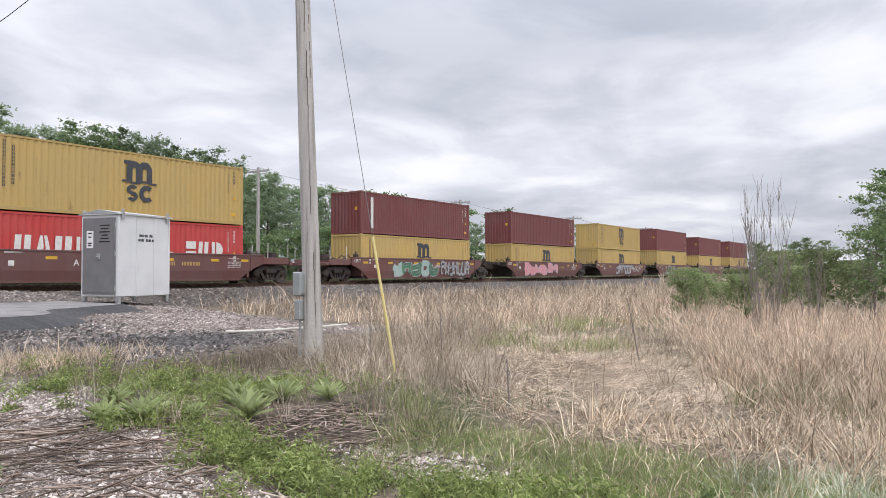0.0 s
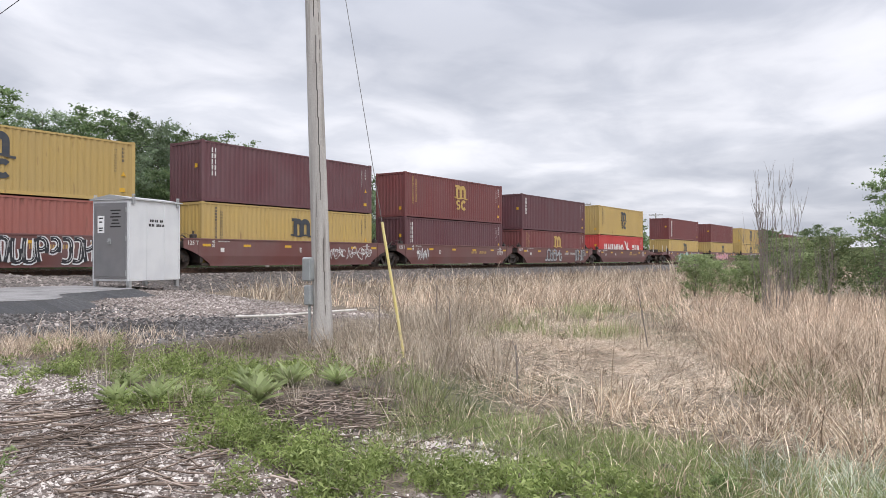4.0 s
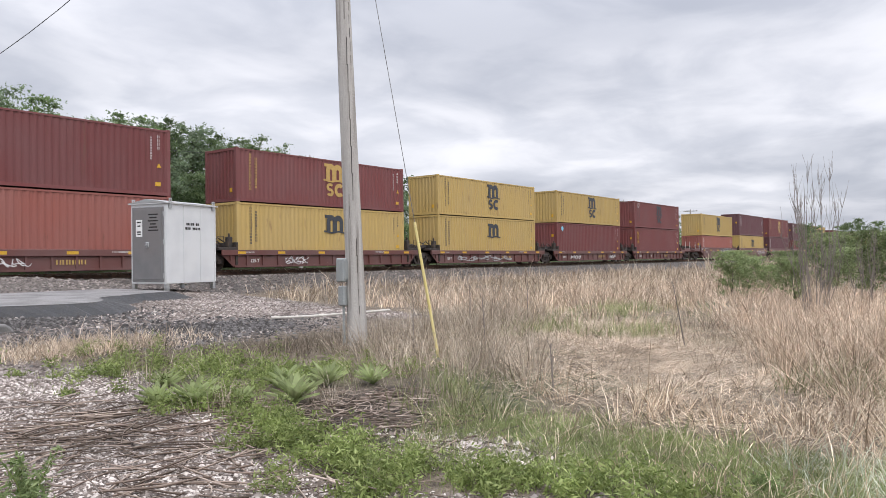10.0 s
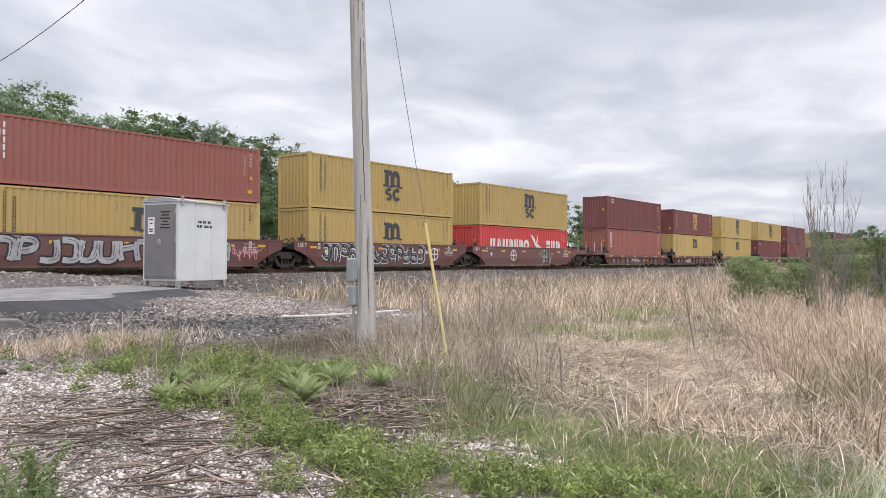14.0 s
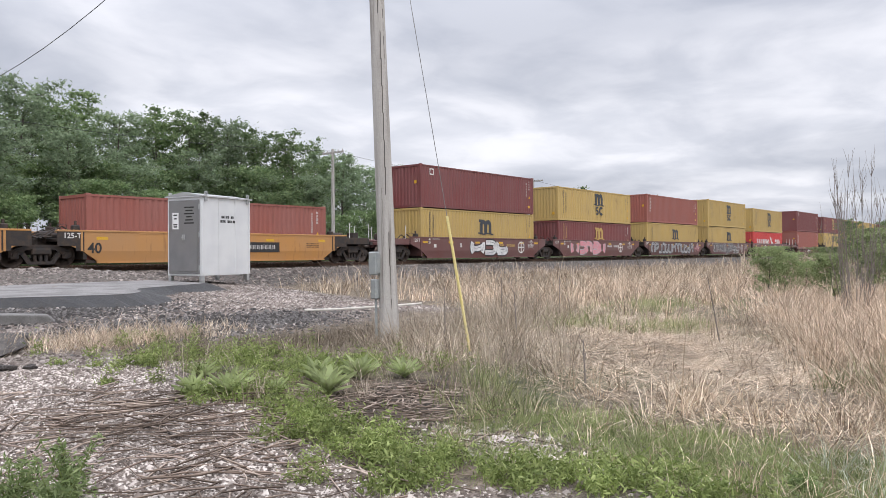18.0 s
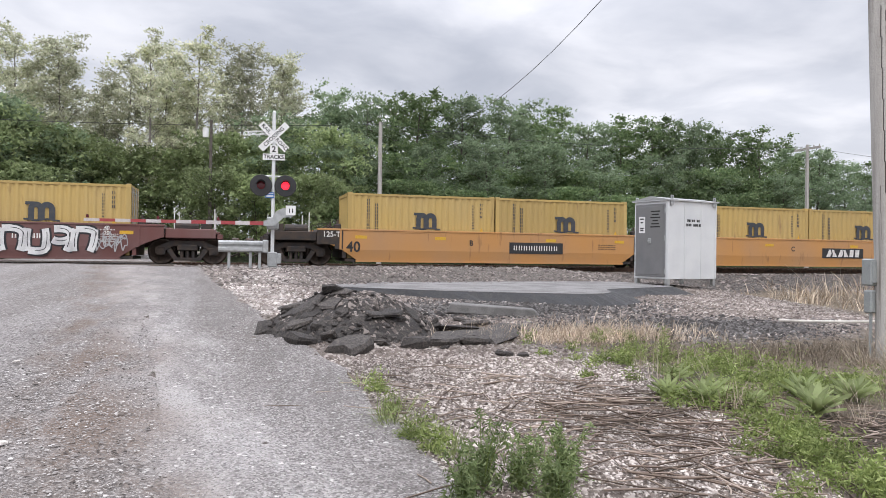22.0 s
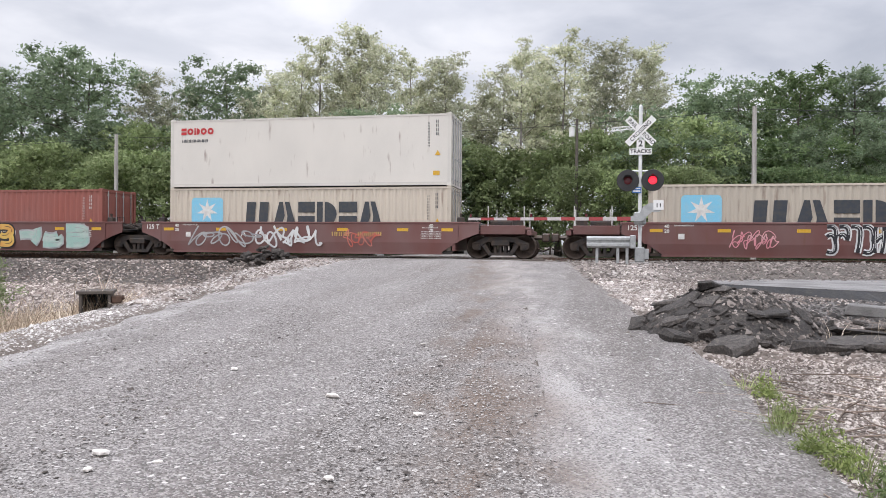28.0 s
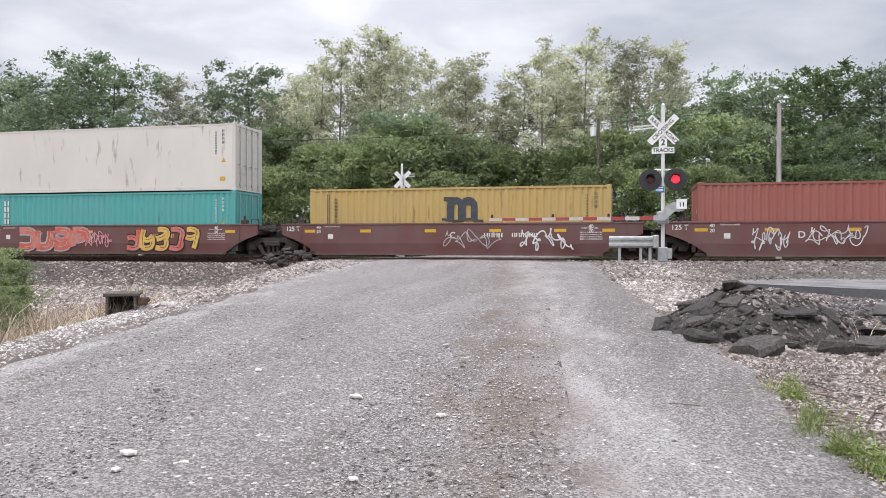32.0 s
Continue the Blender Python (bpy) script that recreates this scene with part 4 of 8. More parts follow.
def well_side(s, style):
    """One long side of a well car; s = -1 faces the camera."""
    bm = bmesh.new()
    y = s * 1.47
    i = -s
    if style == "deck":
        box(bm, -7.1, 7.1, min(y, y + i * 0.12), max(y, y + i * 0.12), 0.74, 1.00, 0.012)
        yi = y + i * 0.10
        prism(bm, [(-7.0, 0.72), (-6.4, 0.20), (6.4, 0.20), (7.0, 0.72)], min(yi, yi + i * 0.05), max(yi, yi + i * 0.05))
        for k in range(15):
            x = -6.6 + 13.2 * k / 14
            box(bm, x - 0.035, x + 0.035, min(y + i * 0.02, yi), max(y + i * 0.02, yi), 0.22 if abs(x) < 6.4 else 0.5, 0.735)
        box(bm, -6.4, 6.4, min(y + i * 0.01, yi), max(y + i * 0.01, yi), 0.18, 0.25)
        return bm
    # upper web, lower web leaning inwards, top chord
    prism(bm, [(-7.25, 1.36), (-7.25, 0.98), (-6.75, 0.80), (-6.35, 0.62), (6.35, 0.62), (6.75, 0.80), (7.25, 0.98), (7.25, 1.36)], min(y, y + i * 0.05), max(y, y + i * 0.05))
    a = [(-6.35, 0.62), (6.35, 0.62), (5.75, 0.22), (-5.75, 0.22)]
    o = [bm.verts.new((x, y + (i * 0.05 if z < 0.5 else 0), z)) for x, z in a]
    q = [bm.verts.new((x, y + (i * 0.12 if z < 0.5 else i * 0.05), z)) for x, z in a]
    bm.faces.new(o)
    bm.faces.new(q[::-1])
    for k in range(4):
        bm.faces.new((o[k], q[k], q[(k + 1) % 4], o[(k + 1) % 4]))
    box(bm, -7.3, 7.3, min(y - i * 0.025, y + i * 0.15), max(y - i * 0.025, y + i * 0.15), 1.36, 1.43, 0.01)
    box(bm, -5.8, 5.8, min(y + i * 0.02, y + i * 0.2), max(y + i * 0.02, y + i * 0.2), 0.15, 0.22)
    for x in (-6.4, 6.4):
        box(bm, x - 0.04, x + 0.04, min(y - i * 0.03, y), max(y - i * 0.03, y), 0.62, 1.36)
    bmesh.ops.recalc_face_normals(bm, faces=bm.faces[:])
    return bm


def floor_bm():
    bm = bmesh.new()
    for x in (-5.9, -3.0, 0, 3.0, 5.9):
        box(bm, x - 0.3, x + 0.3, -1.36, 1.36, 0.17, 0.27)
    for s in (-1, 1):
        box(bm, -6.1, 6.1, s * 1.28 - 0.06, s * 1.28 + 0.06, 0.16, 0.28)
    return bm


def beam(x0, x1, y0, y1, z0, z1, bevel=0.02):
    def make():
        bm = bmesh.new()
        box(bm, *sorted((x0, x1)), y0, y1, z0, z1, bevel)
        return bm
    return make


def end_platform(car, e, coupled, pm):
    """Platform between the well and the truck, with its beams, boxes, hoses and rails."""
    tag = "%d_%s_%s" % (e, coupled, pm.name)
    reach = 9.2 if coupled else 7.6
    pl = link("end_platform", once("platform_" + tag, beam(e * 6.3, e * 7.25, -1.42, 1.42, 0.98, 1.12), pm), None, car)

    def put(name, key, make, material=pm, label=""):
        link(name, once(key + tag, make, material), None, pl, label)

    put("bulkhead", "bulkhead_", beam(e * 6.18, e * 6.32, -1.42, 1.42, 0.3, 1.36, 0.01))
    put("centre_sill", "sill_", beam(e * 6.3, e * reach, -0.38, 0.38, 0.78, 1.12, 0.04))
    put("walkway", "walkway_", beam(e * 7.26, e * reach, -0.95, 0.95, 1.124, 1.2))
    if coupled:
        for s in (-1, 1):
            put("side_beam", "side_beam%d_" % s, beam(e * 7.3, e * 9.05, s * 1.35 - 0.05, s * 1.35 + 0.05, 0.95, 1.30))
        put("end_beam", "end_beam_", beam(e * 9.1, e * 9.3, -1.42, 1.42, 0.92, 1.11))
        for k in range(5):
            put("tread", "tread%d_" % k, beam(e * (7.4 + 0.32 * k), e * (7.5 + 0.32 * k), -1.3, 1.3, 1.202, 1.23, 0.0))
    r = random.Random(3 + e)
    for s in (-1, 1):
        def conn(s=s):
            bm = bmesh.new()
            box(bm, *sorted((e * 6.35, e * 6.62)), s * 1.12 - 0.12, s * 1.12 + 0.12, 1.10, 1.62, 0.03)
            rod(bm, (e * 6.48, s * 1.12, 1.60), (e * 6.48, s * 1.12, 1.78), 0.05, n=6)
            return bm

        def rail(s=s):
            bm = bmesh.new()
            tube(bm, [(e * 6.9, s * 1.30, 1.10), (e * 6.9, s * 1.30, 1.62), (e * 7.22, s * 1.30, 1.62), (e * 7.22, s * 1.30, 1.10)], 0.018, 5)
            return bm
        put("connector_box", "conn%d_" % s, conn, CARDARK)
        put("handrail", "rail%d_" % s, rail, CARDARK)
    for k in range(4):
        y, j, q = -0.9 + 0.6 * k + r.uniform(-0.1, 0.1), r.uniform(-0.1, 0.15), r.uniform(-0.1, 0.1)

        def hose(y=y, j=j, q=q):
            bm = bmesh.new()
            tube(bm, [(e * 6.3, y, 1.25), (e * 6.8, y + 0.1, 1.45 + j), (e * 7.3, y, 1.28), (e * 7.7, y + q, 1.1)], 0.03)
            return bm
        put("hose", "hose%d_" % k, hose, CARDARK, "black air hose")

    def tank(a, b, y, z, rad):
        def make():
            bm = bmesh.new()
            rod(bm, (e * a, y, z), (e * b, y, z), rad, n=12)
            return bm
        return make
    put("air_reservoir", "tank_", tank(6.7, 7.22, 0.45, 1.27, 0.16), CARDARK)
    put("brake_cylinder", "cylinder_", tank(6.75, 7.2, -0.6, 1.22, 0.11), CARDARK)
    if coupled:
        put("air_reservoir", "tank2_", tank(7.5, 8.4, 0.2, 1.42, 0.20), CARDARK)
        put("valve_box", "valve_", beam(e * 8.5, e * 8.9, -0.7, -0.2, 1.23, 1.6, 0.03), CARDARK)
        for s in (-1, 1):
            for xx in (7.6, 9.0):
                def grab(s=s, xx=xx):
                    bm = bmesh.new()
                    rod(bm, (e * xx, s * 1.38, 1.0), (e * xx, s * 1.38, 2.05), 0.02, n=6)
                    return bm
                put("grab_iron", "grab%d_%d_" % (s, int(xx)), grab, LETTER, "white grab iron")


def coupler_bm(e):
    bm = bmesh.new()
    rod(bm, (e * 9.1, 0, 0.85), (e * 9.75, 0, 0.85), 0.09, n=8)
    box(bm, *sorted((e * 9.6, e * 9.92)), -0.16, 0.16, 0.68, 1.02, 0.05)
    tube(bm, [(e * 9.2, 0.35, 0.85), (e * 9.35, 0.36, 0.45), (e * 9.65, 0.3, 0.30), (e * 9.9, 0.2, 0.42)], 0.032)
    return bm


def ribbon(bm, pts, width, y):
    """Flat stroke of even width along a line in x and z."""
    n, rows = len(pts), []
    for i, p in enumerate(pts):
        q0, q1 = pts[max(i - 1, 0)], pts[min(i + 1, n - 1)]
        dx, dz = q1[0] - q0[0], q1[1] - q0[1]
        ln = math.hypot(dx, dz) + 1e-9
        ux, uz = -dz / ln * width / 2, dx / ln * width / 2
        rows.append((bm.verts.new((p[0] - ux, y, p[1] - uz)), bm.verts.new((p[0] + ux, y, p[1] + uz))))
    for (a, b), (c, d) in zip(rows, rows[1:]):
        bm.faces.new((a, c, d, b))


def bent(p, c, q, n=7):
    """Curve from p to q drawn towards c."""
    return [((1 - t) ** 2 * p[0] + 2 * t * (1 - t) * c[0] + t * t * q[0], (1 - t) ** 2 * p[1] + 2 * t * (1 - t) * c[1] + t * t * q[1]) for t in (i / (n - 1) for i in range(n))]


def graffiti(car, x0, x1, z0, z1, n, fill, edge, seed, inner=None, y=-1.478):
    """Sprayed shapes that stand for nothing: fat interlocking strokes with a dark rim, inner lines and shine."""
    if fill is SP_BLACK or fill is SP_GREY:
        n = int(1.5 * n)
    w = (x1 - x0) / n
    hh = z1 - z0
    q = random.Random(seed)
    inner = inner or edge
    fat = min(0.34 * w, 0.34 * hh)
    rim = bmesh.new()
    fills = []
    lines = bmesh.new()
    k = 0
    for i in range(n):
        a = x0 + w * i
        lean = q.uniform(-0.10, 0.16)
        P = lambda u, v: (a + w * (0.5 + (u - 0.5) * 0.98 + lean * (v - 0.5)), z0 + fat * 0.55 + (hh - fat * 1.1) * v)
        u0, u1 = q.uniform(0.08, 0.2), q.uniform(0.78, 0.95)
        kinds = [bent(P(u0, 1.0), P(u0 - 0.12, 0.5), P(u0 + q.uniform(-0.05, 0.1), 0.0)),
                 bent(P(u0, 1.0), P(1.15, 1.1), P(u1, q.uniform(0.35, 0.55))),
                 bent(P(u1, q.uniform(0.4, 0.6)), P(1.15, -0.15), P(u0, 0.03)),
                 bent(P(u1, 1.0), P(u1 + 0.1, 0.5), P(u1 - q.uniform(0, 0.2), 0.0)),
                 bent(P(u0, q.uniform(0.4, 0.7)), P(0.5, q.uniform(0.0, 0.9)), P(u1, q.uniform(0.3, 0.8)))]
        q.shuffle(kinds)
        fm = bmesh.new()
        for st in kinds[:q.choice((2, 3, 3))]:
            lay = 0.0005 * (k % 9)
            ribbon(rim, st, fat + 0.10, y - lay)
            ribbon(fm, st, fat * q.uniform(0.85, 1.0), y - 0.006 - lay)
            off = fat * q.uniform(-0.2, 0.2)
            ribbon(lines, [(px + off, pz + 0.02) for px, pz in st[1:-1]], 0.022, y - 0.012 - lay)
            k += 1
        fills.append(fm)
    ground = part("graffiti_rim", rim, edge, car, "sprayed rim of the graffiti")
    for i, fm in enumerate(fills):
        part("graffiti_block", fm, fill if i % 3 or inner is edge else inner, ground, "sprayed graffiti block")
    part("graffiti_lines", lines, edge, ground)


def scrawl(car, x0, x1, z0, z1, material, seed, width=0.035, y=-1.478):
    """Thin sprayed loops."""
    bm = bmesh.new()
    q = random.Random(seed)
    n = 220
    pts = []
    k = [q.uniform(2, 5) for _ in range(3)]
    for i in range(n):
        t = i / (n - 1)
        x = x0 + (x1 - x0) * (t + 0.09 * math.sin(k[0] * 13 * t) + 0.05 * math.cos(k[2] * 21 * t))
        z = (z0 + z1) / 2 + 0.42 * (z1 - z0) * (0.55 * math.sin(k[1] * 13 * t) + 0.3 * math.sin(k[2] * 27 * t) + 0.3 * math.cos(k[0] * 5 * t))
        pts.append(Vector((x, z)))
    rows = []
    for i, a in enumerate(pts):
        d = pts[min(i + 1, n - 1)] - pts[max(i - 1, 0)]
        d = d.normalized() if d.length > 1e-5 else Vector((1, 0))
        k = Vector((-d.y, d.x)) * width / 2
        yy = y - 0.00016 * i
        rows.append((bm.verts.new((a.x - k.x, yy, a.y - k.y)), bm.verts.new((a.x + k.x, yy, a.y + k.y))))
    for (a, b), (c, d) in zip(rows, rows[1:]):
        bm.faces.new((a, c, d, b))
    part("graffiti_scrawl", bm, material, car, "thin sprayed scrawl")


SP_WHITE = mat("white_spray_paint", (0.66, 0.66, 0.65), 0.6, 0, (0.40, 0.39, 0.40), 2.5, 0.7)
SP_BLACK = mat("black_spray_paint", (0.02, 0.02, 0.024), 0.5)
SP_GREEN = mat("pale_green_spray_paint", (0.30, 0.45, 0.40), 0.6, 0, (0.45, 0.50, 0.46), 2.5, 0.8)
SP_DGREEN = mat("deep_green_spray_paint", (0.06, 0.14, 0.10), 0.6, 0, (0.10, 0.26, 0.12), 2, 0.8)
SP_NAVY = mat("blue_black_spray_paint", (0.02, 0.05, 0.07), 0.6, 0, (0.06, 0.12, 0.15), 2, 0.8)
SP_PINK = mat("pink_spray_paint", (0.62, 0.24, 0.28), 0.6, 0, (0.62, 0.40, 0.40), 3, 0.7)
SP_RED = mat("red_spray_paint", (0.50, 0.10, 0.07), 0.6, 0, (0.55, 0.25, 0.2), 3, 0.7)
SP_GOLD = mat("gold_spray_paint", (0.62, 0.42, 0.10), 0.6, 0, (0.55, 0.22, 0.06), 2, 0.7)
SP_GREY = mat("silver_grey_spray_paint", (0.42, 0.42, 0.42), 0.5, 0.2, (0.25, 0.25, 0.26), 3, 0.7)


def well_car(style, label, letter="", ends=(False, False), seed=1):
    """style: well, ttx or deck; ends: whether a coupled end with its own truck is at the -x and the +x side."""
    pm = CARTTX if style == "ttx" else CARBROWN
    car = thing("well_car", label, "rail car", group="cars of the train")
    for s in (-1, 1):
        link("side_sill", once("side_%s_%d_%s" % (style == "deck", s, pm.name), lambda: well_side(s, style), pm), None, car)
    link("floor", once("well_floor", floor_bm, CARDARK), None, car, "dark cross members")
    for k, e in enumerate((-1, 1)):
        reach = 9.2 if ends[k] else 7.6
        pmat = CARDARK if style == "ttx" else (CARDARK if not ends[k] else CARBROWN)
        end_platform(car, e, ends[k], pmat)
        if ends[k]:
            truck(car, e * 8.05)
            link("coupler", once("coupler_%d" % e, lambda: coupler_bm(e), STEEL), None, car, "steel coupler with air hose")
        elif e == 1:
            truck(car, 7.775)
    Y = -1.478

    def m_(key, make, material, x, z, name="marking", lab="", yy=None):
        ob = link(name, shared(key + (material.name,), make, material), None, car, lab, pose(x, (Y if yy is None else yy), z))
        if name == "lettering":
            ob["kind"] = "stuff"

    rb = lambda: _plate_bm([(-0.23, -0.06), (0.23, -0.06), (0.23, 0.06), (-0.23, 0.06)])
    rz = 0.87 if style == "deck" else 1.12
    for x in ((-6.0, -3.6, -0.9, 1.7, 4.2, 6.0) if style != "ttx" else (-5.6, -2.4, 2.4, 5.6)):
        m_(("reflector",), rb, REFL, x, rz, "reflector", "yellow reflector")
    if style == "well":
        m_(("sm1",), lambda: bars(7, 0.07, 0.05, 41), LETTER, 5.0, 1.18, "lettering")
        for k in range(4):
            m_(("sm2", k), lambda: bars(12, 0.055, 0.045, 42 + k, False, 0.25), LETTER, 4.95, 1.02 - 0.085 * k, "lettering")
        m_(("sm3",), lambda: bars(10, 0.055, 0.055, 47, False, 0.25), LETTER, -5.35, 1.28, "lettering")
        m_(("sm4",), lambda: _plate_bm([(-0.11, -0.1), (0.11, -0.1), (0.11, 0.1), (-0.11, 0.1)]), LETTER, -5.1, 0.9, "marking_panel")
        m_(("sm5",), lambda: bars(4, 0.16, 0.17, 49, False, 0.2), GOLD if seed % 2 else LETTER, 1.25, 0.86, "lettering")
        m_(("sm6",), lambda: bars(6, 0.14, 0.17, 50, False, 0.2), GOLD if seed % 2 else LETTER, 2.35, 0.86, "lettering")
        if letter:
            writing(letter, 0.34, LETTER, car, FACE(-2.6 if seed % 2 else 0.0, Y - 0.002, 0.93), 0.006, "unit_letter")
        writing("125 T", 0.26, LETTER, car, FACE(-6.75, Y - 0.002, 1.21), 0.005)
        for zz, word in ((1.27, "40"), (1.09, "20")):
            writing(word, 0.18, LETTER, car, FACE(-5.62, Y - 0.002, zz), 0.004)
            writing(word, 0.18, LETTER, car, FACE(5.35, Y - 0.002, zz), 0.004)
    elif style == "ttx":
        for e in (-1, 1):
            b = bmesh.new()
            x0, x1 = sorted((e * 6.30, e * 7.3))
            rect(b, x0, x1, 0.82, 1.36, Y - 0.006)
            rect(b, *sorted((e * 6.30, e * 6.62)), 0.64, 0.82, Y - 0.006)
            part("end_panel", b, CARDARK, car, "black end panel")
        writing("125-T", 0.28, LETTER, car, FACE(-6.75, Y - 0.012, 1.2), 0.006)
        writing("40", 0.55, BLACK, car, FACE(-5.9, Y - 0.002, 0.72), 0.012)
        bb = bmesh.new()
        rect(bb, 0.55, 2.95, 0.56, 1.02, Y)
        part("marking_panel", bb, BLACK, car, "black panel with pale bars")
        if letter in "CDE":
            m_(("ttx3",), lambda: blocks(("wedge", "wedge", "peak"), (0.62, 0.62, 0.66), 0.34, 0.05), LETTER, 0.78, 0.62, "lettering", yy=Y - 0.004)
        else:
            m_(("ttx10",), lambda: bars(9, 0.15, 0.19, 61, False, 0.5), LETTER, 0.74, 0.70, "lettering", yy=Y - 0.004)
        if letter:
            writing(letter, 0.3, BLACK, car, FACE(-1.1, Y - 0.002, 0.95), 0.006, "unit_letter")
        for x in (-3.4, 3.2):
            m_(("pad",), lambda: _plate_bm([(-0.75, 0), (-0.6, 0.12), (0.6, 0.12), (0.75, 0)]), CARTTX, x, 1.31, "pad")
        for k in range(3):
            m_(("sm2", k), lambda: bars(12, 0.055, 0.045, 42 + k, False, 0.25), BLACK, 4.6, 0.95 - 0.085 * k, "lettering")
    else:
        writing("125-T", 0.22, LETTER, car, FACE(-5.2, -1.40, 0.48), 0.004)
        if letter:
            writing(letter, 0.26, LETTER, car, FACE(-2.4, -1.40, 0.48), 0.004, "unit_letter")
        m_(("sm1",), lambda: bars(7, 0.07, 0.05, 41), LETTER, -5.9, 0.87, "lettering")
        m_(("sm7",), lambda: bars(9, 0.07, 0.06, 43), LETTER, 3.3, 0.87, "lettering")
        m_(("sm8",), lambda: bars(5, 0.2, 0.18, 44, False, 0.2), GOLD, 1.1, 0.42, "lettering", yy=-1.40)
    return car


# ---- the train: where each load's front corner stands at the start, and what it is ----
def travel(t):
    return 14.0 * t - 0.0185 * t * t


TRAIN = []  # (object, x, y, z)
STD, HC = 2.59, 2.896
YL, MR, DM, BR, OR_, RD = "yellow corrugated steel container with dark arched emblem", "maroon corrugated steel container", "dark maroon corrugated steel container", "brick-red corrugated steel container", "faded orange-red corrugated steel container", "bright red corrugated container with white bird emblem"
L40, L20 = 12.19, 6.06


def unit(front, style, loads, letter="", ends=(False, False), seed=1, marks=()):
    mid = front - L40 / 2
    label = {"well": "brown articulated well car with grimy trucks", "ttx": "yellow articulated well car with black ends", "deck": "dark brown ribbed articulated container car"}[style]
    car = well_car(style, label, letter, ends, seed)
    for fn in marks:
        fn(car)
    TRAIN.append((car, mid, TRACK_Y, RAIL))
    z = RAIL + (0.72 if style == "deck" else 0.29)
    for level in loads:
        if level[0] == 20:
            for k, (pm, lab, st) in enumerate(level[1]):
                TRAIN.append((container(L20, STD, pm, lab, st), mid + (-1 if k == 0 else 1) * (L20 / 2 + 0.035), TRACK_Y, z))
            z += STD
        else:
            hh, pm, lab, st = level
            TRAIN.append((container(L40, hh, pm, lab, st), mid, TRACK_Y, z))
            z += hh


def G(x0, x1, n, fill, edge, seed, z0=0.28, z1=1.34, inner=None):
    return lambda car: graffiti(car, x0, x1, z0, z1, n, fill, edge, seed, inner)


def S(x0, x1, material, seed, z0=0.4, z1=1.2, w=0.035):
    return lambda car: scrawl(car, x0, x1, z0, z1, material, seed, w)


def emblem_disc(x):
    def f(car):
        bm = bmesh.new()
        ring_arc(bm, x, 0.83, 0.40, 0.07, 0, 360, -1.48, 24)
        rect(bm, x - 0.04, x + 0.04, 0.5, 1.16, -1.482)
        rect(bm, x - 0.33, x + 0.33, 0.79, 0.87, -1.483)
        part("round_emblem", bm, LETTER, car, "round pale emblem")
    return f


E_, M_ = (True, False), (False, False)


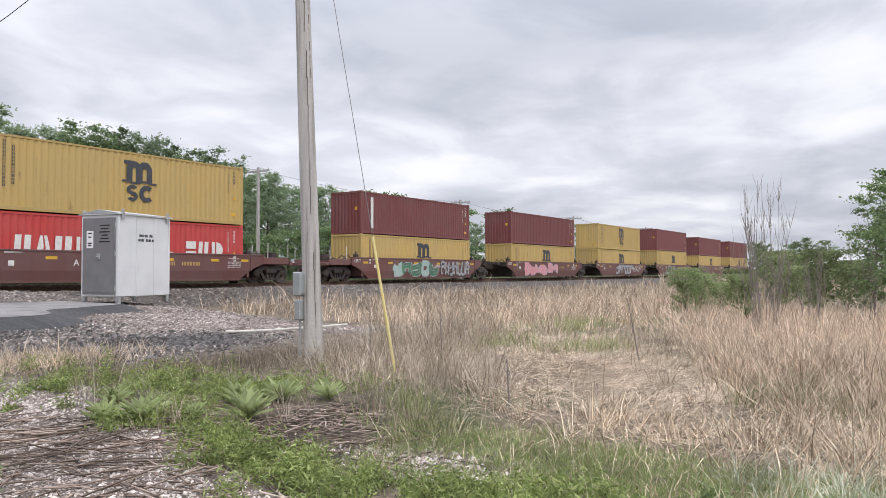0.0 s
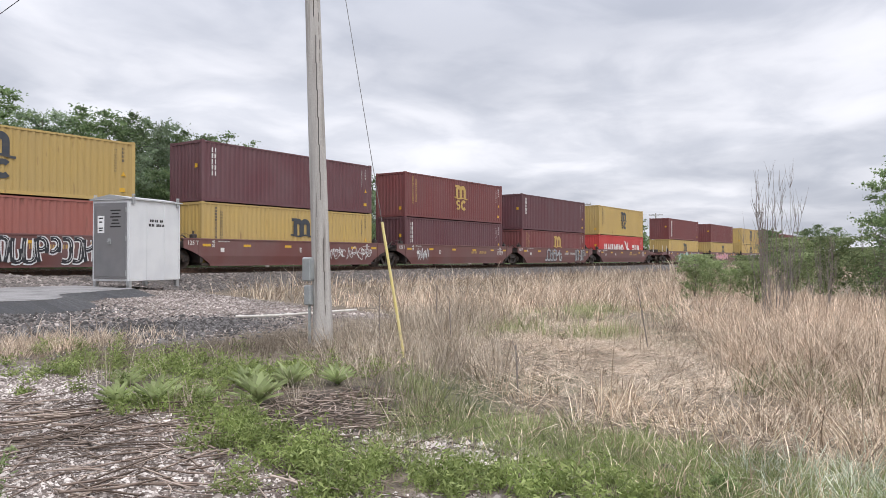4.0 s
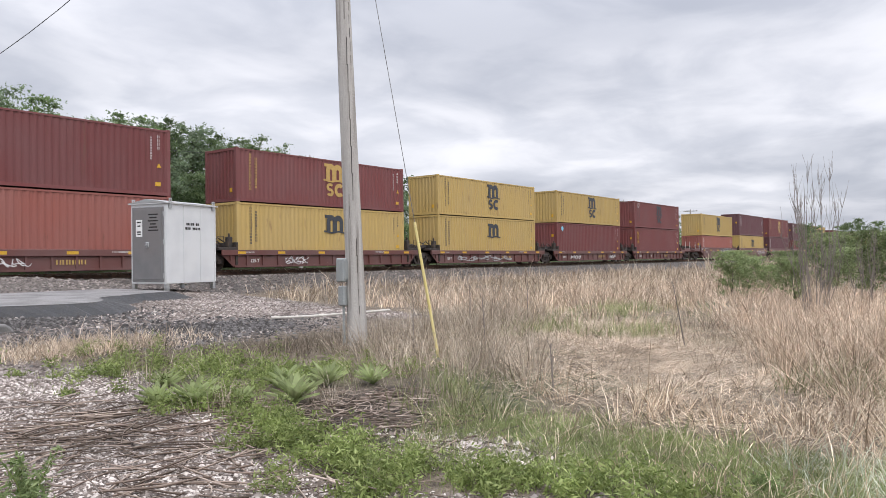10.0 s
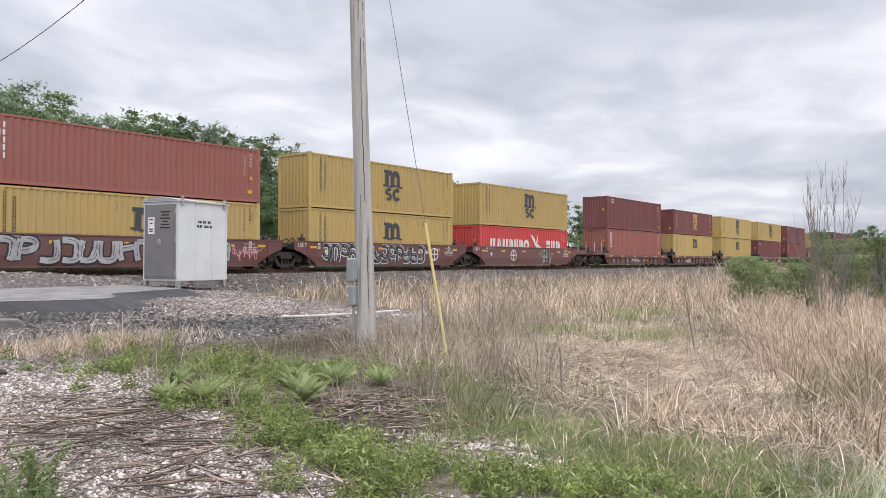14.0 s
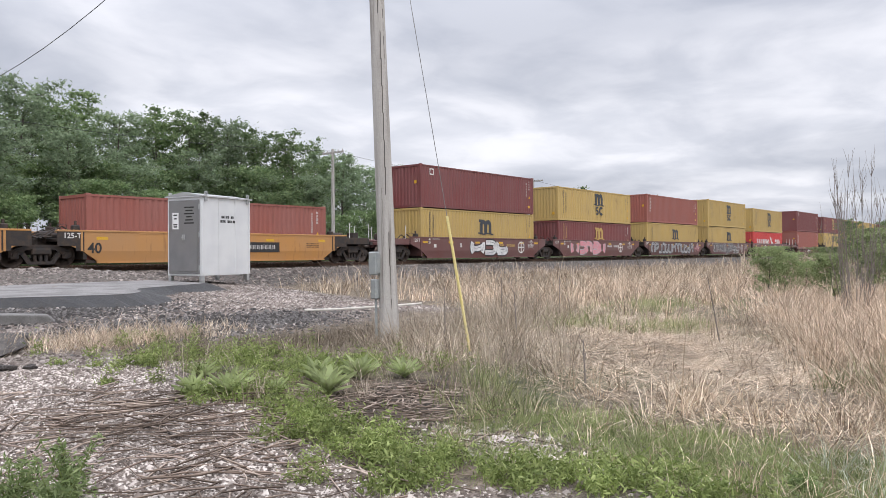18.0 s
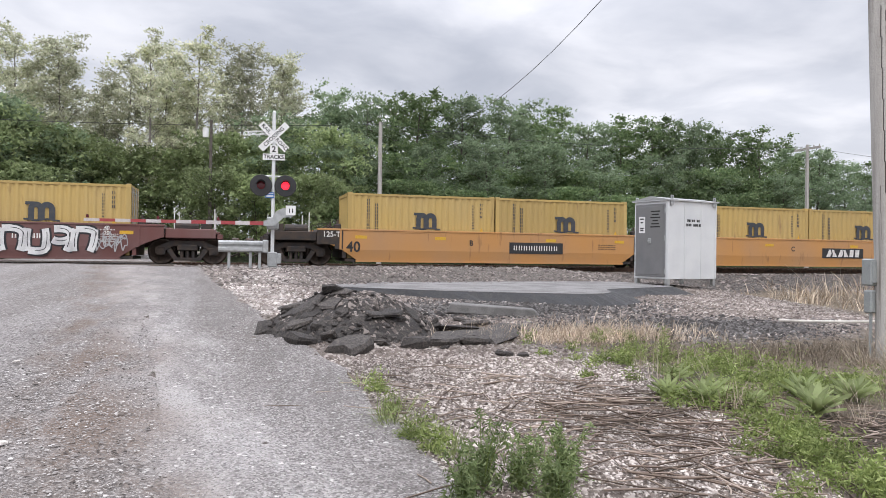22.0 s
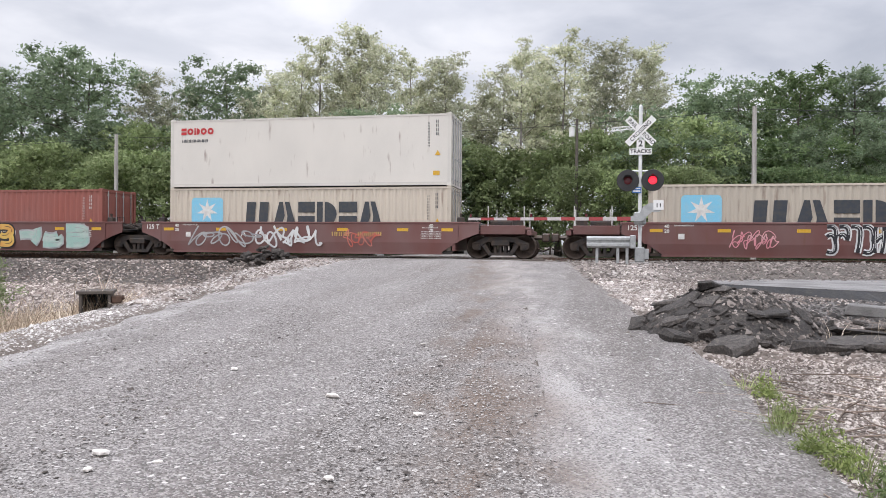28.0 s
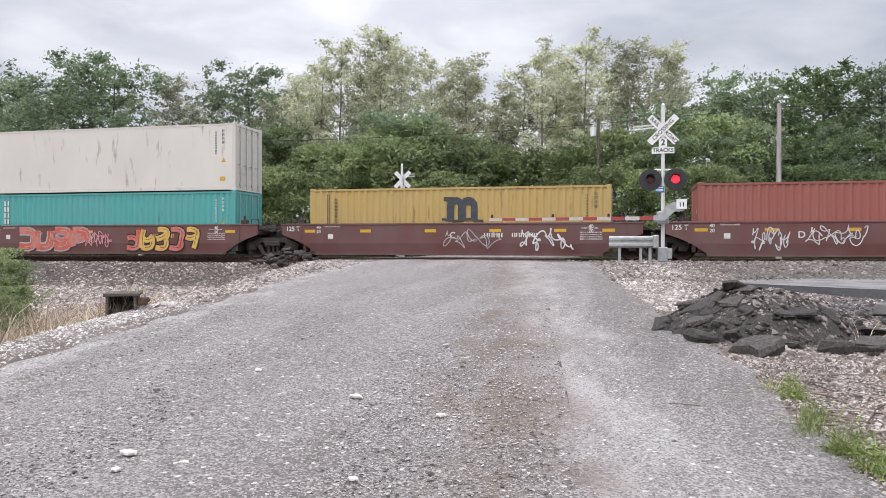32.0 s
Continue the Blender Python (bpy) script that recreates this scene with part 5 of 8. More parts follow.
def build_train():
    yl = (STD, YELLOW, YL, "arches")
    yh = (HC, YELLOW, YL, "arches")
    yw = (STD, YELLOW, YL, "arches lower")
    ywh = (HC, YELLOW, YL, "arches lower")
    mg = (STD, MAROON, MR + " with gold emblem", "arches gold")
    mgl = (STD, MAROON, MR + " with gold emblem", "arches gold lower")
    mr = (STD, MAROON, MR, "")
    mf = (HC, MAROON, MR, "flag")
    tex = (STD, DARKMAR, DM, "vert5")
    texh = (HC, DARKMAR, DM, "vert5")
    mgh = (HC, MAROON, MR + " with gold emblem", "arches gold")
    tri = (STD, BRICK, BR, "vert5")
    y20, o20 = (YELLOW, YL, "arches lower"), (ORANGE, OR_, "")
    # ahead of the camera's first look
    unit(138.0, "well", [yw, mr], seed=3)
    unit(119.8, "well", [yw, mr], seed=3)
    unit(101.5, "well", [ywh, mr], seed=2, marks=[G(-4, 0, 4, SP_GREY, SP_BLACK, 5)])
    unit(83.2, "well", [yw, yl], seed=2, marks=[G(-2, 3, 4, SP_GREY, SP_BLACK, 15), S(3, 5, SP_WHITE, 4)])
    unit(65.1, "well", [yw, mr], seed=3, marks=[G(-4.5, 2, 6, SP_PINK, SP_GREY, 25)])
    unit(46.6, "well", [yw, (STD, MAROON, MR + " with a tall white panel", "panel")], ends=E_, seed=4, marks=[G(-3.4, 1.6, 5, SP_DGREEN, SP_GREY, 31, inner=SP_GREEN), G(2.0, 5.6, 5, SP_GREY, SP_BLACK, 32)])
    unit(25.35, "well", [(STD, RED, RD, "bird"), yh], "A", (False, True), 5)
    unit(9.7, "well", [mgl, texh], "C", seed=6, marks=[G(-2.6, 0.6, 4, SP_GREY, SP_BLACK, 41), G(3.4, 5.4, 4, SP_GREY, SP_BLACK, 42)])
    unit(-5.7, "well", [texh, mgh], "D", seed=7, marks=[S(-5.2, -4.0, SP_WHITE, 8)])
    unit(-21.2, "well", [ywh, texh], "E", seed=8, marks=[S(2.0, 3.4, SP_WHITE, 9), S(3.6, 5.6, SP_WHITE, 10)])
    unit(-36.8, "well", [(STD, BRICK, OR_, "vert5"), yl], "B", E_, 9, marks=[G(0.4, 4.6, 6, SP_BLACK, SP_WHITE, 51, inner=SP_WHITE)])
    # ribbed deck cars
    unit(-56.65, "deck", [(STD, MAROON, MR + " with yellow lettering bars", "orange_vert"), (STD, MAROON, MR + " with dark emblem", "arches flag")], "A", (False, True), 10)
    unit(-72.33, "deck", [(STD, MAROON, MR + " with a small blue emblem", "blue_dot"), yl], "E", seed=11, marks=[S(-4.3, -2.6, SP_WHITE, 12, 0.28, 0.68), S(3.2, 4.4, SP_WHITE, 13, 0.3, 0.68)])
    unit(-88.03, "deck", [yw, yl], "D", seed=12, marks=[S(-4.6, 2.0, SP_GREY, 14, 0.28, 0.68, 0.05)])
    unit(-103.62, "deck", [yw, mg], "C", seed=13, marks=[S(-3.4, -2.0, SP_WHITE, 15, 0.28, 0.68)])
    unit(-119.29, "deck", [tri, mf], "B", E_, 14, marks=[S(-1.6, 0.0, SP_WHITE, 16, 0.28, 0.68)])
    # sprayed brown well cars
    unit(-138.8, "well", [(STD, RED, RD, "bird"), yh], "A", (False, True), 15, marks=[emblem_disc(-2.3), G(1.6, 3.0, 3, SP_GREY, SP_BLACK, 61)])
    unit(-154.05, "well", [ywh, yh], "C", seed=16, marks=[G(-5.4, 2.9, 9, SP_BLACK, SP_WHITE, 71, inner=SP_WHITE), emblem_disc(3.9)])
    unit(-169.35, "well", [ywh, tri], "D", seed=17, marks=[G(-5.8, 4.2, 9, SP_GREY, SP_BLACK, 81, inner=SP_BLACK), S(4.3, 5.8, SP_PINK, 18)])
    unit(-185.0, "well", [mgl, yl], "E", seed=18, marks=[G(-4.6, 0.9, 5, SP_PINK, SP_GREY, 91), emblem_disc(3.6)])
    unit(-200.62, "well", [ywh, (STD, MAROON, MR, "flag")], "B", E_, 19, marks=[G(-1.6, 2.5, 3, SP_WHITE, SP_BLACK, 101), emblem_disc(4.1)])
    # yellow well cars, each with two short boxes
    b20 = (BRICK, BR, "")
    unit(-220.2, "ttx", [(20, [b20, (BRICK, BR, "vert5")])], "A", (False, True), 20)
    unit(-235.7, "ttx", [(20, [y20, o20])], "E", seed=21)
    unit(-251.2, "ttx", [(20, [y20, y20])], "D", seed=22, marks=[lambda c: graffiti(c, -4.6, -1.9, 0.3, 1.3, 2, SP_GREY, SP_BLACK, 111, SP_BLACK)])
    unit(-266.6, "ttx", [(20, [y20, y20])], "C", seed=23)
    unit(-282.3, "ttx", [(20, [y20, y20])], "B", E_, 24)
    # brown well cars with big sprayed pieces
    unit(-302.35, "well", [(20, [y20, y20])], "B", (False, True), 26, marks=[G(1.2, 5.0, 5, SP_WHITE, SP_BLACK, 121), G(-4.2, -2.0, 2, SP_GREY, SP_BLACK, 122), S(5.0, 6.0, SP_GREY, 20)])
    star = lambda pm, extra="": (STD, pm, "weathered grey corrugated container with blue star emblem", "star " + extra)
    unit(-317.6, "well", [star(GREY)], "", M_, 28, marks=[G(-3.6, 3.9, 6, SP_WHITE, SP_BLACK, 131), S(4.6, 5.6, SP_PINK, 21)])
    unit(-332.9, "well", [star(GREY)], "", M_, 30, marks=[G(-4.4, 5.2, 7, SP_WHITE, SP_BLACK, 141)])
    unit(-348.1, "well", [mr], "", M_, 32, marks=[G(-5.6, 1.6, 6, SP_NAVY, SP_GREEN, 151), S(2.8, 5.2, SP_PINK, 22)])
    unit(-363.1, "well", [star(CREAM)], "A", E_, 34, marks=[G(-0.2, 2.6, 5, SP_BLACK, SP_WHITE, 161), S(-3.4, -1.8, SP_PINK, 23)])
    # last brown cars
    unit(-383.0, "well", [star(CREAM, "shift"), (HC, WHITE, "white smooth-sided refrigerated container with red lettering bars", "smooth word_red")], "A", (False, True), 35, marks=[S(-5.0, -2.0, SP_GREY, 24, 0.3, 1.3, 0.06), S(-2.0, 0.6, SP_WHITE, 25, 0.3, 1.3, 0.08), S(1.8, 3.2, SP_RED, 26)])
    unit(-398.45, "well", [(STD, BRICK, BR, "")], "E", M_, 36, marks=[G(-4.6, 0.2, 4, SP_GREEN, SP_BLACK, 171), G(0.3, 1.9, 2, SP_GOLD, SP_BLACK, 172), G(2.0, 5.6, 3, SP_GREEN, SP_GREY, 173), S(-5.8, -4.6, SP_PINK, 27)])
    unit(-413.9, "well", [(STD, BRICK, BR, "")], "D", M_, 37, marks=[S(-4.3, -3.0, SP_WHITE, 28, 0.3, 1.3), S(-2.4, -0.6, SP_WHITE, 29, 0.5, 1.3), S(2.0, 5.2, SP_GREY, 30)])
    unit(-429.2, "well", [yw], "C", M_, 38, marks=[S(2.6, 4.6, SP_WHITE, 31, 0.3, 1.25, 0.05), S(-0.4, 1.8, SP_GREY, 32)])
    unit(-444.8, "well", [(STD, TEAL, "teal corrugated steel container", "vert5"), (HC, WHITE, "white smooth-sided refrigerated container", "smooth")], "B", E_, 39, marks=[G(1.0, 4.5, 5, SP_GOLD, SP_BLACK, 181, inner=SP_RED), G(-4.6, -0.9, 4, SP_RED, SP_GREY, 182), S(-1.0, 0.2, SP_PINK, 33)])


build_train()


# ---- equipment cabinet ----
def build_cabinet():
    w, d, hh = 1.9, 1.25, 2.22
    c = thing("signal_cabinet", "silver sheet-metal signal equipment cabinet on short feet", "cabinet", pose(11.49, 17.93, 0.90, 0, 0, 13.5))
    bm = bmesh.new()
    # body walls (door face is the -x end), seams on the long front
    box(bm, 0, w, 0, d, 0.08, hh, 0.012)
    part("body", bm, SILVER, c, "pale galvanised sheet body")
    for x in (0.0, 0.62, 1.27, w - 0.06):
        bm = bmesh.new()
        box(bm, x + 0.004, x + 0.056, -0.018, 0.0, 0.1, hh - 0.02, 0.004)
        part("seam_strip", bm, SILVER, c)
    bm = bmesh.new()
    prism(bm, [(-0.05, hh), (w + 0.05, hh), (w + 0.05, hh + 0.03), (-0.05, hh + 0.03)], -0.06, d + 0.06)
    part("eave", bm, SILVER, c)
    bm = bmesh.new()
    a = [bm.verts.new(p) for p in ((-0.06, -0.07, hh + 0.03), (-0.06, d / 2, hh + 0.14), (-0.06, d + 0.07, hh + 0.03))]
    b = [bm.verts.new(p) for p in ((w + 0.06, -0.07, hh + 0.03), (w + 0.06, d / 2, hh + 0.14), (w + 0.06, d + 0.07, hh + 0.03))]
    bm.faces.new(a[::-1])
    bm.faces.new(b)
    for i in range(3):
        bm.faces.new((a[i], a[(i + 1) % 3], b[(i + 1) % 3], b[i]))
    bmesh.ops.recalc_face_normals(bm, faces=bm.faces[:])
    part("gable_roof", bm, ROOFM, c)
    for x in (0.12, w - 0.12):
        for y in (-0.03, d + 0.03):
            bm = bmesh.new()
            box(bm, x - 0.05, x + 0.05, y - 0.012, y + 0.012, hh - 0.12, hh + 0.06)
            ring = bmesh.new()
            box(bm, x - 0.05, x - 0.02, y - 0.012, y + 0.012, hh + 0.06, hh + 0.12)
            box(bm, x + 0.02, x + 0.05, y - 0.012, y + 0.012, hh + 0.06, hh + 0.12)
            box(bm, x - 0.05, x + 0.05, y - 0.012, y + 0.012, hh + 0.12, hh + 0.15)
            ring.free()
            part("lifting_eye", bm, GALV, c)
    for x in (0.06, w - 0.06):
        for y in (0.06, d - 0.06):
            bm = bmesh.new()
            box(bm, x - 0.05, x + 0.05, y - 0.05, y + 0.05, -0.1, 0.085)
            part("foot", bm, GALV, c)
    bm = bmesh.new()
    box(bm, -0.03, 0.0, 0.07, d - 0.07, 0.14, hh - 0.08, 0.008)
    door = part("door", bm, ALUDARK, c, "dull aluminium door")
    bm = bmesh.new()
    box(bm, -0.042, -0.03, 0.13, d - 0.13, 0.2, hh - 0.14, 0.004)
    part("door_panel", bm, ALUDARK, door)
    bm = bmesh.new()
    box(bm, -0.075, -0.04, 0.56, 0.66, 1.05, 1.2, 0.01)
    rod(bm, (-0.07, 0.61, 1.12), (-0.13, 0.61, 1.12), 0.02)
    part("door_handle", bm, GALV, door, "chrome handle with padlock")
    for z in (0.3, 1.2, 1.95):
        bm = bmesh.new()
        rod(bm, (-0.03, 0.075, z - 0.07), (-0.03, 0.075, z + 0.07), 0.016)
        part("hinge", bm, GALV, door)
    bm = bmesh.new()
    box(bm, -0.052, -0.043, 0.80, 1.02, 1.35, 1.80)
    nt = part("notice", bm, SIGNW, door, "small white notice")
    bm = bmesh.new()
    for z, k in ((1.72, 0.14), (1.62, 0.10), (1.46, 0.14), (1.40, 0.12)):
        box(bm, -0.0545, -0.0525, 0.91 - k / 2, 0.91 + k / 2, z, z + 0.035)
    part("notice_bars", bm, SIGNK, nt)
    for k in range(6):
        bm = bmesh.new()
        ww = (0.34, 0.26, 0.36, 0.2, 0.28, 0.36)[k]
        box(bm, -0.0445, -0.0425, 0.42 - ww / 2, 0.42 + ww / 2, 1.92 - 0.085 * k, 1.955 - 0.085 * k)
        part("stencil_line", bm, SIGNK, door, "stencilled black line")
    for x0, step, z, widths in ((0.74, 0.062, 1.66, (0.05, 0.05, 0.03, 0.05, 0.05, 0, 0.05, 0.05)), (0.70, 0.056, 1.54, (0.05, 0.03, 0.05, 0.03, 0, 0.05, 0.04, 0.05, 0.02, 0.05, 0.05))):
        for i, ww in enumerate(widths):
            if ww:
                bm = bmesh.new()
                box(bm, x0 + step * i, x0 + step * i + ww, -0.0035, -0.001, z, z + 0.07)
                part("stencil_bar", bm, SIGNK, c, "stencilled black bar")


build_cabinet()


# ---- timber utility pole with its stay ----
def build_pole():
    bx, by = 8.90, 8.50
    zb = h(bx, by)
    p = thing("utility_pole", "weathered grey split wooden utility pole", "utility pole", pose(bx, by, zb))
    bm = bmesh.new()
    r = random.Random(3)
    n, rings = 18, []
    lean = (-0.24, 0.26)
    for k in range(24):
        z = -0.4 + 11.4 * k / 23
        t = max(z, 0) / 11.0
        rad = 0.150 - 0.063 * t + 0.016 * math.exp(-max(z, 0) * 2.2)
        rings.append([bm.verts.new((lean[0] * t + (rad + 0.006 * math.sin(i * 5.1 + k * 0.4)) * math.cos(6.28318 * i / n), lean[1] * t + (rad + 0.006 * math.sin(i * 7.3)) * math.sin(6.28318 * i / n), z)) for i in range(n)])
    for a, b in zip(rings, rings[1:]):
        for i in range(n):
            bm.faces.new((a[i], a[(i + 1) % n], b[(i + 1) % n], b[i]))
    bm.faces.new(rings[-1])
    shaft = part("shaft", bm, POLEWOOD, p, smooth=True)
    for k, (a, z, ln) in enumerate(((232, 2.3, 2.6), (226, 5.2, 2.9), (240, 0.1, 1.6), (262, 4.4, 1.3), (205, 1.3, 1.1))):
        bm = bmesh.new()
        c, s = math.cos(radians(a)), math.sin(radians(a))
        rad = 0.150 - 0.063 * z / 11
        for i in range(6):
            zz = z + ln * i / 6
            t = zz / 11
            q = rad - 0.063 * (zz - z) / 11 - 0.003
            o = Vector((lean[0] * t + q * c, lean[1] * t + q * s, zz))
            box(bm, o.x - 0.004, o.x + 0.004, o.y - 0.004, o.y + 0.004, zz, zz + ln / 6 + 0.01)
        part("crack", bm, CARDARK, shaft)
    # meter enclosure and conduit on the road side
    m = part("meter_box", _bx(-0.25, -0.10, 0.06, 0.24, 1.02, 1.40, 0.02), BOXGREY, p, "grey metal enclosure")
    part("meter_cover", _bx(-0.235, -0.115, 0.045, 0.06, 1.06, 1.36, 0.005), BOXGREY, m)
    part("lower_box", _bx(-0.23, -0.11, 0.08, 0.22, 0.64, 0.96, 0.02), BOXGREY, p, "grey metal enclosure")
    bm = bmesh.new()
    rod(bm, (-0.16, 0.15, -0.2), (-0.16, 0.15, 0.66), 0.022)
    part("conduit", bm, BOXGREY, p)
    # stay wire with plastic guard
    top = Vector((-0.24, 0.22, 9.6))
    foot = Vector((8.72 - bx, 6.73 - by, h(8.72, 6.73) - zb))
    d = (top - foot).normalized()
    st = thing("stay_wire", "steel stay wire with a yellow plastic guard near the ground", "guy wire", pose(bx, by, zb))
    bm = bmesh.new()
    rod(bm, foot, top, 0.0055, n=6)
    part("wire", bm, STAYSTEEL, st)
    bm = bmesh.new()
    rod(bm, foot + 0.05 * d, foot + 2.05 * d, 0.021, n=8)
    part("guard", bm, GUARDY, st, "yellow plastic guard")
    bm = bmesh.new()
    rod(bm, foot - 0.3 * d, foot + 0.12 * d, 0.014)
    part("anchor_rod", bm, GALV, st)
    # service wire over the railway to the far line
    wr = thing("overhead_wire", "dark service cable hung across the railway", "cable")
    a, b = Vector((bx - 0.24, by + 0.3, 9.95)), Vector((8.55, 43.1, 9.3))
    bm = bmesh.new()
    tube(bm, [a.lerp(b, t) - Vector((0, 0, 11.9 * t * (1 - t))) for t in np.linspace(0, 1, 24)], 0.010, 5)
    part("wire", bm, WIRE, wr)


def _bx(*a):
    bm = bmesh.new()
    box(bm, *a)
    return bm


build_pole()


def far_poles():
    xs = [(-30.0, 8.6), (8.55, 9.3), (38.8, 9.6), (67.0, 9.4), (96.0, 9.4), (126, 9.4), (-62, 8.8)]
    tops = []
    for x, top in xs:
        p = thing("utility_pole", "tall weathered utility pole beyond the railway", "utility pole", pose(x, 43.1, h(x, 43.1)), "poles beyond the railway")
        hh = top - h(x, 43.1)
        bm = bmesh.new()
        rod(bm, (0, 0, -0.3), (0, 0, hh), 0.16, 0.11, 10)
        part("shaft", bm, POLEWOOD, p)
        if x > 20:
            bm = bmesh.new()
            box(bm, -0.06, 0.06, -1.2, 1.2, hh - 0.35, hh - 0.22)
            part("crossarm", bm, POLEWOOD, p)
            for y in (-1.1, -0.6, 0.6, 1.1):
                bm = bmesh.new()
                rod(bm, (0, y, hh - 0.22), (0, y, hh - 0.08), 0.04, 0.03)
                part("insulator", bm, CONCRETE, p)
        tops.append(Vector((x, 43.1, top - 0.15)))
    tops.sort(key=lambda v: v.x)
    for a, b in zip(tops, tops[1:]):
        wr = thing("overhead_wire", "sagging line wire between the poles beyond the railway", "cable", group="line wires")
        bm = bmesh.new()
        tube(bm, [a.lerp(b, t) - Vector((0, 0, 2.4 * t * (1 - t))) for t in np.linspace(0, 1, 12)], 0.014, 4)
        part("wire", bm, WIRE, wr)
    t = thing("pole_transformer", "small pale transformer on a bare pole among the trees", "transformer", pose(-1.2, 45.5, h(-1.2, 45.5)))
    bm = bmesh.new()
    rod(bm, (0.25, 0, 0), (0.25, 0, 8.5), 0.11, 0.08)
    part("shaft", bm, BARKPOLE, t, "dark weathered shaft")
    bm = bmesh.new()
    rod(bm, (-0.05, -0.1, 7.45), (-0.05, -0.1, 8.0), 0.17, n=12)
    part("tank", bm, SIGNW, t, "pale cylindrical tank")


far_poles()


# ---- crossing signals ----
def crossing_signal(x, y, turn, label, lit=1, arm=5.1, size=1.0):
    zb = h(x, y)
    s = thing("crossing_signal", label, "crossing signal", pose(x, y, zb, 0, 0, turn) @ Matrix.Scale(size, 4))
    bm = bmesh.new()
    rod(bm, (0, 0, 0.1), (0, 0, 5.25), 0.062, n=12)
    mast = part("mast", bm, SILVER, s, "pale aluminium mast", smooth=False)
    bm = bmesh.new()
    rod(bm, (0, 0, 5.25), (0, 0, 5.32), 0.07, 0.03, n=12)
    part("cap", bm, SILVER, mast)
    bm = bmesh.new()
    box(bm, -0.3, 0.3, -0.3, 0.3, -0.35, 0.05, 0.02)
    part("foundation", bm, CONCRETE, s)
    bm = bmesh.new()
    box(bm, -0.16, 0.16, -0.16, 0.16, 0.05, 0.55, 0.03)
    box(bm, 0.10, 0.30, -0.12, 0.12, 0.15, 0.5, 0.02)
    part("junction_box", bm, GALV, s)
    # crossbuck: two blades with their words
    for ang, word, dy in ((45, "CROSSING", -0.095), (-45, "RAILROAD", -0.085)):
        bm = bmesh.new()
        box(bm, -0.61, 0.61, -0.004, 0.004, -0.115, 0.115)
        bl = part("crossbuck_blade", bm, SIGNW, s, "white reflective blade", pose(0, dy, 4.43, 0, -ang, 0))
        halves = (word[:4], word[4:]) if ang < 0 else (word[:3], word[5:])
        if ang > 0:
            writing("CROSSING", 0.185, SIGNK, bl, pose(0, -0.0065, 0, 90, 0, 0), 0.002)
        else:
            writing("RAIL", 0.185, SIGNK, bl, pose(-0.36, -0.0065, 0, 90, 0, 0), 0.002)
            writing("ROAD", 0.185, SIGNK, bl, pose(0.36, -0.0065, 0, 90, 0, 0), 0.002)
    bm = bmesh.new()
    box(bm, -0.13, 0.13, -0.09, -0.08, 3.86, 4.14)
    pn = part("track_count_sign", bm, SIGNW, s)
    writing("2", 0.28, SIGNK, pn, FACE(0, -0.0925, 4.0), 0.006)
    bm = bmesh.new()
    box(bm, -0.36, 0.36, -0.09, -0.08, 3.64, 3.85)
    pn = part("track_sign", bm, SIGNW, s)
    writing("TRACKS", 0.18, SIGNK, pn, FACE(0, -0.0925, 3.745), 0.004)
    # lamp pair on a cross arm
    bm = bmesh.new()
    rod(bm, (-0.5, 0, 3.1), (0.5, 0, 3.1), 0.03)
    part("lamp_arm", bm, SILVER, s)
    for k, lx in enumerate((-0.40, 0.40)):
        bm = bmesh.new()
        lathe(bm, [(0.355, -0.05), (0.365, -0.04), (0.365, -0.02), (0.18, 0.0), (0.16, 0.18), (0.10, 0.24)], 24)
        lamp = part("lamp_housing", bm, BLACK, s, "black round lamp housing", pose(lx, -0.06, 2.78))
        bm = bmesh.new()
        lathe(bm, [(0.0, -0.075), (0.08, -0.072), (0.135, -0.056)], 20)
        part("lens", bm, LAMPON if k == lit else LAMPOFF, lamp, "glowing red lens" if k == lit else "unlit red lens")
        bm = bmesh.new()
        for i in range(12):
            a0, a1 = math.pi * i / 12, math.pi * (i + 1) / 12
            q = [(0.165 * math.cos(a0), -0.05, 0.165 * math.sin(a0)), (0.165 * math.cos(a1), -0.05, 0.165 * math.sin(a1)), (0.165 * math.cos(a1), -0.30 * math.sin(a1) - 0.05, 0.165 * math.sin(a1)), (0.165 * math.cos(a0), -0.30 * math.sin(a0) - 0.05, 0.165 * math.sin(a0))]
            if len({tuple(round(c, 4) for c in p) for p in q}) == 4:
                bm.faces.new([bm.verts.new(p) for p in q])
        part("visor", bm, BLACK, lamp)
    bm = bmesh.new()
    box(bm, -0.26, 0.04, -0.08, -0.07, 2.36, 2.56)
    bs = part("notice", bm, BLUESIGN, s, "small blue notice")
    bm = bmesh.new()
    for z in (2.50, 2.44, 2.40):
        box(bm, -0.23, 0.01, -0.083, -0.081, z, z + 0.02)
    part("notice_bars", bm, SIGNW, bs)
    # gate mechanism, counterweight and lowered arm
    bm = bmesh.new()
    box(bm, -0.2, 0.2, -0.30, -0.06, 1.3, 1.72, 0.04)
    part("gate_mechanism", bm, GALV, s)
    bm = bmesh.new()
    prism(bm, [(-0.30, 1.42), (0.05, 1.40), (0.35, 1.70), (0.62, 1.72), (0.72, 1.80), (0.66, 1.98), (0.34, 2.02), (0.10, 1.90), (-0.05, 1.62), (-0.30, 1.58)], -0.42, -0.32)
    cw = part("counterweight_arm", bm, GALV, s, "grey cast counterweight arm")
    bm = bmesh.new()
    box(bm, 0.42, 0.74, -0.46, -0.44, 1.78, 2.10)
    pl = part("plate", bm, SIGNW, cw, "small white plate")
    bm = bmesh.new()
